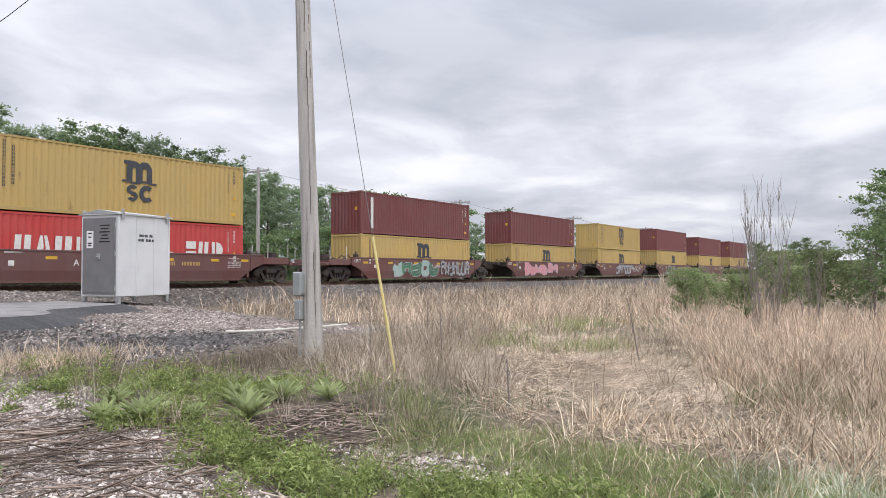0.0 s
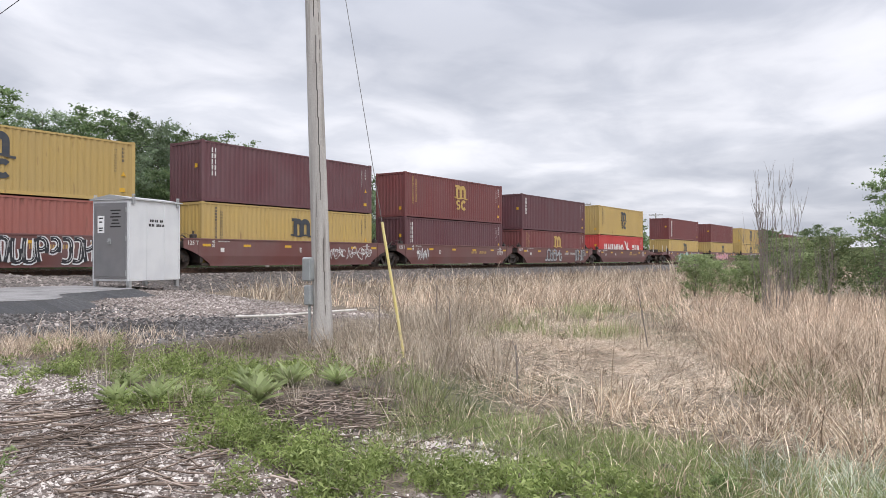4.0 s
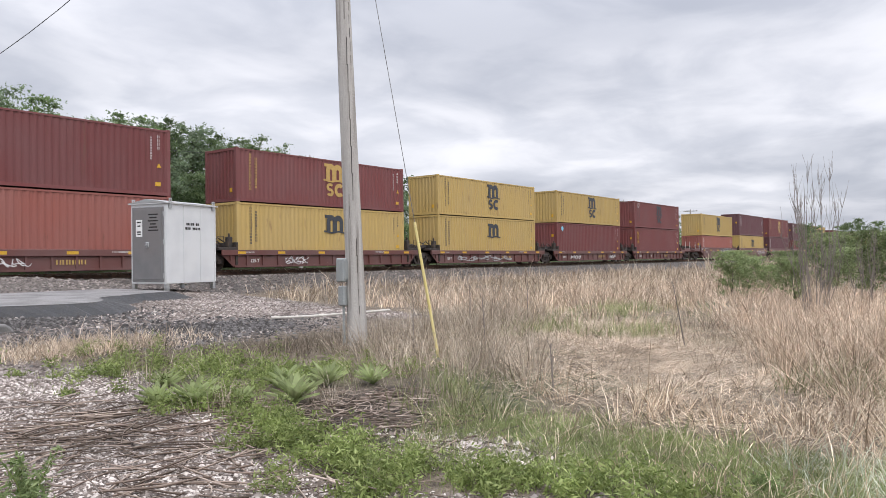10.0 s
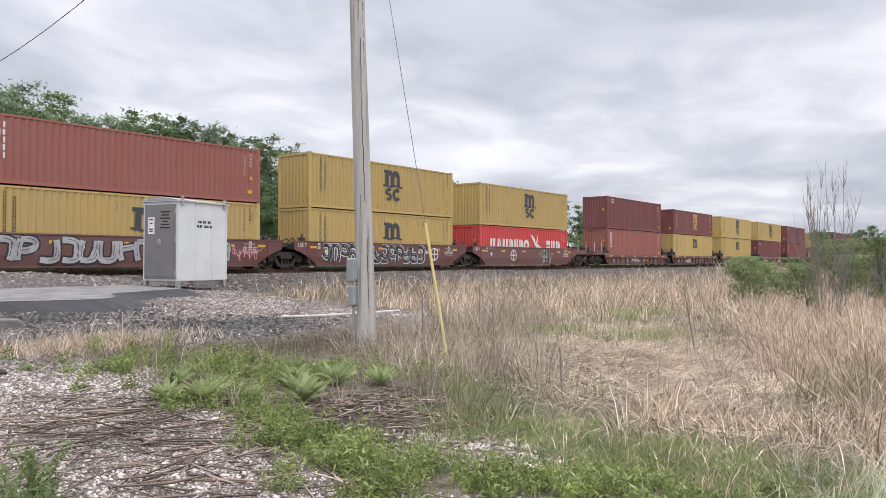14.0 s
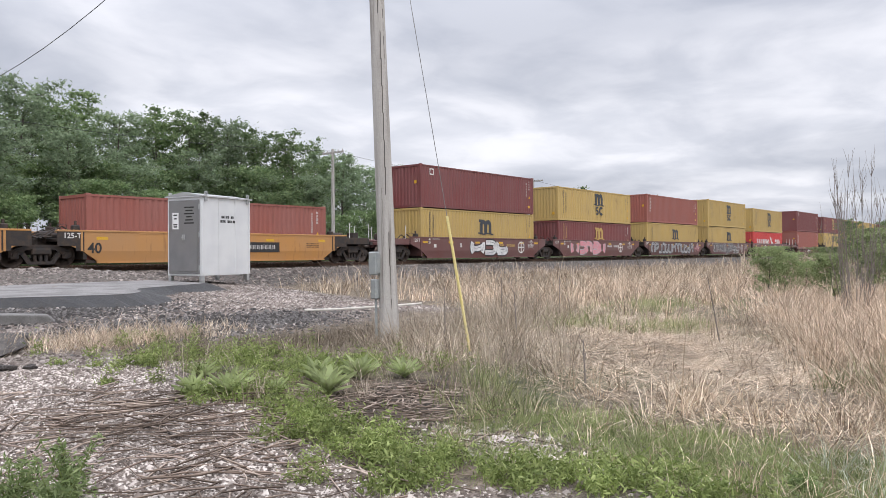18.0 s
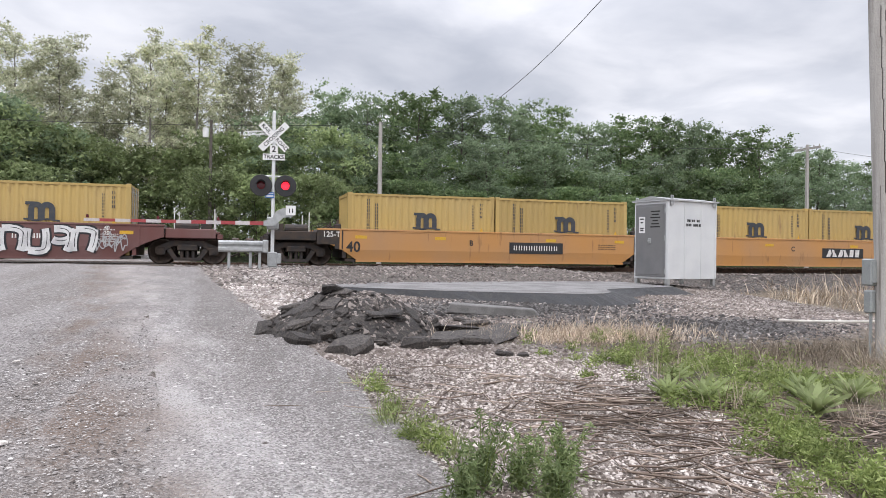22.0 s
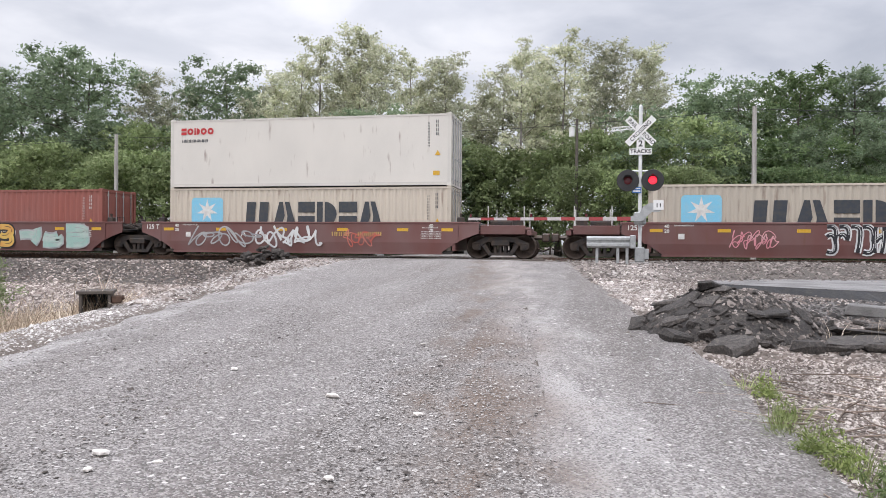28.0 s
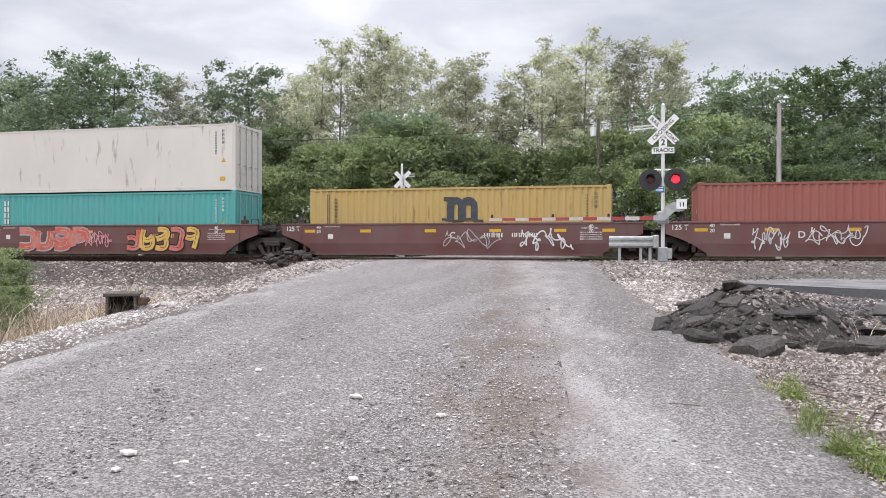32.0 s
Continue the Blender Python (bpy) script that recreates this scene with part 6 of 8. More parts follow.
    for xx in (0.52, 0.62):
        box(bm, xx, xx + 0.03, -0.463, -0.461, 1.86, 2.0)
    part("plate_bars", bm, SIGNK, pl)
    n = 12
    for k in range(n):
        bm = bmesh.new()
        x0 = -0.28 - (arm - 0.28) * k / n
        x1 = -0.28 - (arm - 0.28) * (k + 1) / n
        t = k / n
        box(bm, x1, x0 - 0.002, -0.39, -0.36, 1.43 + 0.02 * t, 1.555 - 0.02 * t)
        part("gate_arm_red" if k % 2 == 0 else "gate_arm_white", bm, GATERED if k % 2 == 0 else GATEWHITE, s)
    for xx in (-arm + 0.1, -arm * 0.62, -arm * 0.3):
        bm = bmesh.new()
        rod(bm, (xx, -0.375, 1.555), (xx, -0.375, 1.66), 0.045, 0.035, 10)
        part("gate_lamp", bm, LAMPOFF, s)
    # bell bracket
    bm = bmesh.new()
    rod(bm, (-0.06, 0.1, 4.55), (-0.95, 0.55, 4.55), 0.02)
    rod(bm, (-0.06, 0.16, 4.66), (-0.95, 0.62, 4.66), 0.02)
    part("bracket", bm, SIGNW, s)
    return s


crossing_signal(1.46, 24.87, -3, "railway crossing signal with crossbuck, red lamps and lowered gate", arm=5.8, size=0.955)
crossing_signal(-11.6, 40.4, 177, "far-side railway crossing signal with crossbuck facing away", arm=4.6)


def guard_rail():
    g = thing("guard_rail", "short galvanised crash barrier before the crossing signal", "guard rail", pose(0.48, 24.15, h(0.48, 24.15)) @ Matrix.Diagonal((0.8, 0.9, 0.82, 1)))
    bm = bmesh.new()
    prof = [(0.0, 0.62), (-0.06, 0.68), (-0.06, 0.76), (0.0, 0.82), (0.0, 0.86), (-0.06, 0.92), (-0.06, 1.0), (0.0, 1.06)]
    path = [(-0.85, 0.0, 0.0), (-0.4, -0.03, 0), (0.5, -0.05, 0), (0.85, 0.0, 0), (1.0, 0.12, 0)]
    rows = [[bm.verts.new((px, py + q[0], q[1])) for q in prof] for px, py, _ in path]
    for a, b in zip(rows, rows[1:]):
        for i in range(len(prof) - 1):
            bm.faces.new((a[i], b[i], b[i + 1], a[i + 1]))
    part("rail_beam", bm, GALV, g, "curved galvanised beam")
    bm = bmesh.new()
    box(bm, 0.80, 1.02, -0.12, 0.2, 0.6, 1.1, 0.03)
    part("end_shoe", bm, GALV, g)
    for x in (-0.45, 0.35, 0.7):
        bm = bmesh.new()
        box(bm, x - 0.055, x + 0.055, 0.02, 0.17, -0.4, 1.0, 0.01)
        part("post", bm, GALV, g)


guard_rail()


# ---- growth ----
def fast_mesh(name, V, F, smooth=False):
    """Mesh from arrays: V (n, 3), F (m, k)."""
    V, F = np.asarray(V, np.float32), np.asarray(F, np.int32)
    me = bpy.data.meshes.new(name)
    me.vertices.add(len(V))
    me.vertices.foreach_set("co", V.ravel())
    me.loops.add(F.size)
    me.loops.foreach_set("vertex_index", F.ravel())
    me.polygons.add(len(F))
    k = F.shape[1]
    me.polygons.foreach_set("loop_start", np.arange(0, F.size, k, dtype=np.int32))
    me.polygons.foreach_set("loop_total", np.full(len(F), k, np.int32))
    me.update(calc_edges=True)
    if smooth:
        me.shade_smooth()
    return me


def leaf_mat(name, a, b, c, through=0.3, rough=0.6, patch=0.9):
    """Leaf or blade colours a, b, c spread over the single pieces."""
    m = bpy.data.materials.new(name)
    m.use_nodes = True
    nt = m.node_tree
    N, L = nt.nodes.new, nt.links.new
    bs, out = nt.nodes["Principled BSDF"], nt.nodes["Material Output"]
    geo = N("ShaderNodeNewGeometry")
    r = N("ShaderNodeValToRGB")
    el = r.color_ramp.elements
    el.new(0.5)
    for e, (p, col) in zip(el, ((0.0, a), (0.5, b), (1.0, c))):
        e.position, e.color = p, (*col, 1)
    L(geo.outputs["Random Per Island"], r.inputs[0])
    tc = N("ShaderNodeTexCoord")
    n = N("ShaderNodeTexNoise")
    n.inputs["Scale"].default_value = patch
    L(tc.outputs["Object"], n.inputs["Vector"])
    oi = N("ShaderNodeObjectInfo")
    ad = N("ShaderNodeMath")
    ad.operation = "ADD"
    L(n.outputs["Fac"], ad.inputs[0])
    mr0 = N("ShaderNodeMapRange")
    mr0.inputs[3].default_value, mr0.inputs[4].default_value = -0.18, 0.18
    L(oi.outputs["Random"], mr0.inputs[0])
    L(mr0.outputs[0], ad.inputs[1])
    mr = N("ShaderNodeMapRange")
    mr.inputs[1].default_value, mr.inputs[2].default_value = 0.25, 0.75
    mr.inputs[3].default_value, mr.inputs[4].default_value = 0.65, 1.35
    L(ad.outputs[0], mr.inputs[0])
    cc = N("ShaderNodeCombineXYZ")
    for i in range(3):
        L(mr.outputs[0], cc.inputs[i])
    mx = N("ShaderNodeMix")
    mx.data_type, mx.blend_type = "RGBA", "MULTIPLY"
    mx.inputs["Factor"].default_value = 1.0
    L(r.outputs[0], mx.inputs["A"])
    L(cc.outputs[0], mx.inputs["B"])
    L(mx.outputs["Result"], bs.inputs["Base Color"])
    bs.inputs["Roughness"].default_value = rough
    bs.inputs["Specular IOR Level"].default_value = 0.3
    tr = N("ShaderNodeBsdfTranslucent")
    L(mx.outputs["Result"], tr.inputs["Color"])
    ms = N("ShaderNodeMixShader")
    ms.inputs[0].default_value = through
    L(bs.outputs[0], ms.inputs[1])
    L(tr.outputs[0], ms.inputs[2])
    L(ms.outputs[0], out.inputs["Surface"])
    return m


LEAFDARK = leaf_mat("dark_green_leaves", (0.18, 0.245, 0.15), (0.26, 0.335, 0.205), (0.35, 0.425, 0.265), 0.55)
LEAFMID = leaf_mat("fresh_green_leaves", (0.105, 0.16, 0.07), (0.17, 0.24, 0.108), (0.26, 0.33, 0.16), 0.5)
LEAFPALE = leaf_mat("pale_blossoming_leaves", (0.38, 0.41, 0.27), (0.55, 0.56, 0.41), (0.74, 0.72, 0.60), 0.55)
LEAFOLIVE = leaf_mat("yellow_green_leaves", (0.17, 0.22, 0.10), (0.27, 0.33, 0.155), (0.38, 0.44, 0.225), 0.5)
# STRAW and PINKSTRAW: dark end of the tones stands in for shadow between blades
STRAW = leaf_mat("dry_straw_grass", (0.17, 0.125, 0.085), (0.45, 0.348, 0.25), (0.86, 0.735, 0.58), 0.1, 0.85, 1.6)
STRAWPALE = leaf_mat("pale_flattened_straw", (0.19, 0.142, 0.10), (0.52, 0.41, 0.305), (0.88, 0.75, 0.60), 0.1, 0.85, 1.6)
GREYSTRAW = leaf_mat("grey_dry_grass", (0.23, 0.185, 0.135), (0.45, 0.37, 0.28), (0.74, 0.64, 0.52), 0.1, 0.85, 1.6)
BROWNSTRAW = leaf_mat("brown_dead_grass", (0.12, 0.095, 0.07), (0.23, 0.185, 0.14), (0.40, 0.34, 0.26), 0.1, 0.85, 1.6)
PINKSTRAW = leaf_mat("reddish_dry_grass", (0.20, 0.142, 0.10), (0.49, 0.375, 0.28), (0.84, 0.70, 0.55), 0.1, 0.85, 1.6)
GREENGRASS = leaf_mat("green_grass_blades", (0.14, 0.185, 0.06), (0.25, 0.30, 0.11), (0.40, 0.43, 0.21), 0.25, 0.6, 1.8)
FIELDGREEN = leaf_mat("dull_green_field_grass", (0.12, 0.145, 0.055), (0.23, 0.255, 0.115), (0.42, 0.40, 0.22), 0.25, 0.6, 1.8)
SAGE = leaf_mat("pale_sage_grass", (0.28, 0.31, 0.22), (0.46, 0.49, 0.37), (0.66, 0.67, 0.54), 0.25, 0.7, 1.8)
WEEDLEAF = leaf_mat("bright_weed_leaves", (0.135, 0.18, 0.05), (0.235, 0.295, 0.09), (0.40, 0.455, 0.18), 0.35, 0.6, 2.5)
WEEDDARK = leaf_mat("grey_green_weed_leaves", (0.12, 0.17, 0.06), (0.20, 0.265, 0.105), (0.31, 0.37, 0.17), 0.35, 0.6, 2.5)
ROSETTE = leaf_mat("pale_green_broad_leaves", (0.34, 0.40, 0.18), (0.44, 0.505, 0.25), (0.56, 0.62, 0.35), 0.5, 0.6)
BARK = mat("grey_brown_bark", (0.12, 0.10, 0.085), 0.9, 0, (0.07, 0.06, 0.05), 5, 0.8, 0.3, 40, 0.6, (1, 1, 0.3))
BARKPALE = mat("pale_grey_bark", (0.23, 0.21, 0.19), 0.9, 0, (0.15, 0.135, 0.12), 5, 0.8, 0.3, 40, 0.6, (1, 1, 0.3))
TWIG = mat("bare_dark_twigs", (0.20, 0.172, 0.155), 0.9, 0, (0.22, 0.19, 0.165), 4, 0.7)
LEAFSHRUB = leaf_mat("olive_grey_leaves", (0.13, 0.17, 0.07), (0.20, 0.25, 0.11), (0.29, 0.33, 0.17), 0.45)


def leaves(name, centres, size, gen, flat=0.0, aspect=1.7):
    """Bent four-cornered leaves about the given centres."""
    n = len(centres)
    d = gen.normal(size=(n, 3))
    d[:, 2] *= 1 - flat
    d /= np.linalg.norm(d, axis=1)[:, None] + 1e-9
    u = np.cross(d, gen.normal(size=(n, 3)))
    u /= np.linalg.norm(u, axis=1)[:, None] + 1e-9
    s = size * gen.uniform(0.6, 1.35, (n, 1))
    a, b = d * s * aspect * 0.5, u * s * 0.5
    sag = np.zeros((n, 3))
    sag[:, 2] = -0.18 * s[:, 0]
    V = np.stack([centres - a, centres + b + sag * 0.3, centres + a + sag, centres - b + sag * 0.3], 1).reshape(-1, 3)
    return fast_mesh(name, V, np.arange(4 * n).reshape(n, 4))


def tri_leaves(name, C, size, gen, flat=0.3):
    """Small three-cornered leaf sprays about the given centres."""
    n = len(C)
    d = gen.normal(size=(n, 3))
    d[:, 2] *= 1 - flat
    d /= np.linalg.norm(d, axis=1)[:, None] + 1e-9
    u = np.cross(d, gen.normal(size=(n, 3)))
    u /= np.linalg.norm(u, axis=1)[:, None] + 1e-9
    s = size * gen.uniform(0.55, 1.4, (n, 1))
    V = np.stack([C - d * s * 0.75 + u * s * 0.4, C - d * s * 0.5 - u * s * 0.45, C + d * s * 0.85], 1).reshape(-1, 3)
    return fast_mesh(name, V, np.arange(3 * n).reshape(n, 3))


def tree_proto(height, spread, seed, n_limbs, n_leaves, size, leafm, low, rise_, clump, label, category="tree", trunk=0.16, name="tree", twigs=7, forks=1):
    """Trunk (forked or single), limbs that climb by rise_, twigs, and leaf sprays in clumps at the twigs' ends."""
    gen = np.random.default_rng(seed)
    r = random.Random(seed)
    ob = thing(name, label, category, group="trees along the railway" if category == "tree" else "bushes along the railway")
    bm = bmesh.new()
    stems = []
    for k in range(forks):
        off = 0.0 if forks == 1 else spread * 0.30
        a0 = 6.28 * k / forks + seed
        ht = height * (0.93 if k == 0 else r.uniform(0.74, 0.9))
        bend = r.uniform(0, 6)
        stems.append([Vector((off * math.cos(a0) * min(1, 2.2 * t) + 0.16 * math.sin(4 * t + bend), off * math.sin(a0) * min(1, 2.2 * t) + 0.16 * math.cos(3.4 * t + bend), ht * t - 0.3 * (t == 0))) for t in (0, 0.15, 0.32, 0.5, 0.7, 0.86, 1.0)])
        tube(bm, stems[-1], [trunk * q for q in (1.25, 1.0, 0.82, 0.62, 0.42, 0.25, 0.08)], 7)
    bark = BARKPALE if leafm is LEAFPALE else BARK
    part("trunk", bm, bark, ob, smooth=True)
    bm = bmesh.new()
    tips = []

    def along(st, t):
        f = t * 6
        i = min(5, int(f))
        ts = (0, 0.15, 0.32, 0.5, 0.7, 0.86, 1.0)
        z = t * st[-1].z
        for j in range(6):
            if st[j].z <= z <= st[j + 1].z:
                return st[j].lerp(st[j + 1], (z - st[j].z) / (st[j + 1].z - st[j].z))
        return st[-1]

    for k in range(n_limbs):
        st = stems[k % forks]
        t = low + (0.98 - low) * ((k + r.random()) / n_limbs) ** 0.9
        base = along(st, t)
        a = k * 2.4 + r.uniform(-0.5, 0.5)
        u = (t - low) / (1 - low)
        w = spread * (0.35 + 1.0 * math.sin(math.pi * min(1, 0.18 + 0.71 * u)) ** 0.8) * r.uniform(0.55, 1.15) * (0.8 if forks > 1 else 1) * 0.75
        el = rise_ + r.uniform(-0.22, 0.28)
        end = base + Vector((w * math.cos(a) * math.cos(el), w * math.sin(a) * math.cos(el), w * math.sin(el)))
        end.z = min(end.z, height * 0.99)
        mid = base.lerp(end, 0.5) + Vector((0, 0, 0.06 * w))
        rr = trunk * 0.34 * (1.15 - t)
        tube(bm, [base, mid, end], [rr, rr * 0.6, 0.010], 4)
        for q in range(twigs):
            f = 0.25 + 0.75 * (q + r.random()) / twigs
            pnt = base.lerp(mid, 2 * f) if f < 0.5 else mid.lerp(end, 2 * f - 1)
            e = pnt + Vector((r.gauss(0, 1), r.gauss(0, 1), r.uniform(-0.1, 1.1))).normalized() * w * r.uniform(0.18, 0.42)
            e.z = min(e.z, height)
            if q % 3 == 0 and category == "tree":
                tube(bm, [pnt, e], [0.018, 0.005], 3)
            tips += [(e, clump * r.uniform(0.6, 1.3)), (pnt.lerp(e, 0.55), clump * r.uniform(0.5, 1.0))]
        tips.append((end, clump))
    part("branching", bm, bark, ob)
    P, S = np.array([list(t[0]) for t in tips]), np.array([t[1] for t in tips])
    wgt = S ** 2 / np.sum(S ** 2)
    pk = gen.choice(len(P), n_leaves, p=wgt)
    off = gen.normal(size=(n_leaves, 3))
    off *= (np.minimum(np.abs(gen.normal(0, 0.66, n_leaves)), 1.2) / (np.linalg.norm(off, axis=1) + 1e-9) * S[pk])[:, None]
    off[:, 2] *= 0.6
    C = P[pk] + off
    C[:, 2] = np.clip(C[:, 2], 0.12, height * 1.02)
    link("crown", tri_leaves("crown", C, size, gen), leafm, ob)
    ob.matrix_basis = pose(0, 0, -50)
    return ob


def build_trees():
    dark = [tree_proto(11.0, 3.1, 11 + k, 34, 10500, 0.135, LEAFDARK, 0.14, 0.38, 0.62, "dark green broadleaf tree in full leaf", trunk=0.16) for k in range(3)]
    layer = [tree_proto(11.0, 3.9, 31 + k, 32, 10500, 0.135, LEAFDARK, 0.18, 0.16, 0.62, "green tree with spreading layered boughs", trunk=0.17) for k in range(2)]
    mid = [tree_proto(9.5, 2.9, 41 + k, 28, 8500, 0.13, LEAFMID, 0.13, 0.45, 0.58, "fresh green broadleaf tree", trunk=0.14) for k in range(2)]
    pale = [tree_proto(14.0, 2.9, 51 + k, 46, 11500, 0.12, LEAFPALE, 0.26, 0.8, 0.46, "tall slender tree with pale grey-green blossom", trunk=0.12, twigs=8, forks=1 + k % 2) for k in range(4)]
    bush = [tree_proto(5.2, 2.7, 61 + k, 26, 6800, 0.122, LEAFOLIVE, 0.06, 0.55, 0.55, "dense yellow-green bush below the trees", "bush", 0.05, "bush") for k in range(3)]
    deep = [tree_proto(5.2, 2.7, 65 + k, 26, 6400, 0.122, LEAFMID, 0.06, 0.55, 0.55, "dense deep green bush below the trees", "bush", 0.05, "bush") for k in range(2)]
    shrub = [tree_proto(3.0, 1.7, 71 + k, 20, 3000, 0.08, LEAFSHRUB, 0.1, 0.8, 0.34, "loose olive-green shrub with thin stems", "bush", 0.03, "bush") for k in range(2)]
    far_tree = [tree_proto(9.5, 2.9, 81 + k, 16, 2600, 0.22, LEAFMID, 0.13, 0.45, 0.62, "distant green tree along the railway", trunk=0.14, twigs=4) for k in range(2)]
    far_bush = [tree_proto(5.2, 2.7, 85, 14, 2000, 0.21, LEAFMID, 0.06, 0.55, 0.6, "distant green bush along the railway", "bush", 0.05, "bush", 4)]
    used = {}

    def plant(ob, x, y, s, turn):
        m = pose(x, y, h(x, y), 0, 0, turn)
        if ob.name in used:  # a copy takes over the first one's own scale
            return copy_thing(ob, m @ Matrix.Scale(s / used[ob.name], 4))
        used[ob.name] = s
        ob.matrix_basis = m @ Matrix.Scale(s, 4)
        return ob

    r = random.Random(19)
    XS = [-90, -44, -39, -34, -31, -26.5, -23, -20.8, -17, -13.6, -10.5, -6, -1.6, 2.5, 4.5, 7.5, 11, 14.5, 17.5, 21, 26, 30.5, 34.5, 40, 47, 56, 63, 90, 150]
    TOP = [14, 14.3, 15.6, 14.6, 13.9, 15.1, 14.6, 15.4, 16.5, 16.2, 15.2, 15.1, 15.6, 14.7, 13, 12.4, 12.5, 11.3, 12.4, 12.3, 11.9, 11.4, 12.2, 10.5, 10.1, 9.9, 10.2, 9.6, 9.5]

    def scale_for(ob, x, y, share=1.0):
        """Size that carries the crown up to the wood's skyline, which XS and TOP give for y = 50."""
        top = 1.55 + (float(np.interp(x * 50 / y, XS, TOP)) - 1.55) * y / 50
        tall = {"dark": 11.0, "layer": 11.0, "mid": 9.5, "pale": 14.0}
        key = "dark" if ob in dark else "layer" if ob in layer else "mid" if ob in mid or ob in far_tree else "pale"
        return (top - h(x, y)) * share / tall[key]

    # skyline row
    x = -56.0
    while x < 150:
        xx, y = x + r.uniform(-0.7, 0.7), 53.5 + r.uniform(-1.5, 1.5)
        xv = xx * 50 / y
        if -24 < xv < 5.0 or -34 < xv < -29.5:
            ob, share = r.choice(pale), r.uniform(0.95, 1.06)
            step = 2.9
        elif xv < -24:
            ob, share = r.choice(dark + layer), r.uniform(0.96, 1.08)
            step = 3.6
        else:
            ob, share = r.choice(far_tree if xx > 62 else mid + mid + dark if xv > 12 else layer + dark), r.uniform(0.95, 1.13)
            step = 3.3 if x < 70 else 6.0
        plant(ob, xx, y, scale_for(ob, xx, y, share), r.uniform(0, 360))
        x += step
    # dark trees half as tall before the pale ones, and a second thinner row behind
    for x in (-46, -36, -27.5, -23.5, -14.6, -12.2, -9.4, 3.0, 8.0, 13, 17, 21.5, 26, 31, 36, 42, 50, 58, 68, 80, 95, 115):
        ob = r.choice(dark + layer)
        share = r.uniform(0.58, 0.7) if -25 < x < 3 else r.uniform(0.66, 0.82)
        y = 49.0 + r.uniform(-0.8, 0.8)
        if abs(x + 6.8) < 2.6:
            y = 54.5
        plant(ob, x, y, scale_for(ob, x, y, share), r.uniform(0, 360))
    for k in range(15):
        x = 9 + 3.6 * k + r.uniform(-0.8, 0.8)
        ob = r.choice(mid)
        plant(ob, x, 58.5 + r.uniform(-1, 1), scale_for(ob, x, 58.5, r.uniform(0.82, 0.95)), r.uniform(0, 360))
    for x in (-25, -21, -17.5, -14, -10.5, -7, -3.5, 0, 3):
        plant(r.choice(pale), x * 1.16 + r.uniform(-1, 1), 59 + r.uniform(-1, 1), scale_for(pale[0], x * 1.16, 59, r.uniform(0.8, 0.95)), r.uniform(0, 360))
    x = -54.0
    while x < 150:
        xx = x + r.uniform(-0.8, 0.8)
        low = far_bush if xx > 62 else deep if xx > 7 else bush
        plant(r.choice(low), xx, (45.4 if abs(xx + 6.8) > 4.0 else 51.5) + r.uniform(-0.7, 1.2), r.uniform(1.0, 1.5) * (0.72 if x > 7 else 1), r.uniform(0, 360))
        if -48 < x < 44:
            plant(r.choice(low), xx + 1.4, 50.5 + r.uniform(-0.7, 1.2), r.uniform(1.35, 1.7) * (0.85 if x > 7 else 1), r.uniform(0, 360))
        x += 3.1 if x < 60 else 5.0
    # loose thicket to the right of the field: one round bush, then thin olive growth
    for x, y, s in ((28.3, 8.3, 0.34), (29.4, 8.0, 0.3), (30.6, 7.6, 0.24)):
        plant(r.choice(bush), x, y, s, r.uniform(0, 360))
    for x, y, s in ((30.5, 6.6, 0.62), (32.0, 7.2, 0.7), (33.0, 5.6, 0.75), (34.8, 6.2, 0.8), (31.5, 4.4, 0.7), (33.5, 3.4, 0.85), (36.5, 4.6, 0.8), (38.0, 6.0, 0.75), (29.0, 2.6, 0.75), (31.0, 1.2, 0.9), (42, 6.5, 1.0), (46, 8.0, 1.0), (27.0, 1.0, 0.7), (52, 9, 1.1), (60, 11, 1.2)):
        plant(r.choice(shrub), x, y, 0.85 * s, r.uniform(0, 360))
    for x, y, s in ((35.2, 2.6, 0.46), (38.5, 1.2, 0.44), (59, 8.9, 0.42), (66, 8.0, 0.42), (75, 12, 0.42), (88, 17, 0.48), (100, 20, 0.55)):
        plant(r.choice(mid), x, y, s, r.uniform(0, 360))
    plant(mid[0], 25.4, 1.5, 0.47, 75)
    for x, y, s in ((26.8, 3.6, 0.9), (22.8, 5.0, 0.55)):
        plant(shrub[int(y) % 2], x, y, 0.85 * s, 40 * x)
    for x, y, s in ((-10.6, 11.2, 0.2), (-11.3, 12.4, 0.22)):
        plant(bush[1], x, y, s, 40 * y)
    plant(r.choice(bush), -13.0, 14.0, 0.3, 40)
    plant(r.choice(bush), -14.2, 14.8, 0.34, 140)


build_trees()


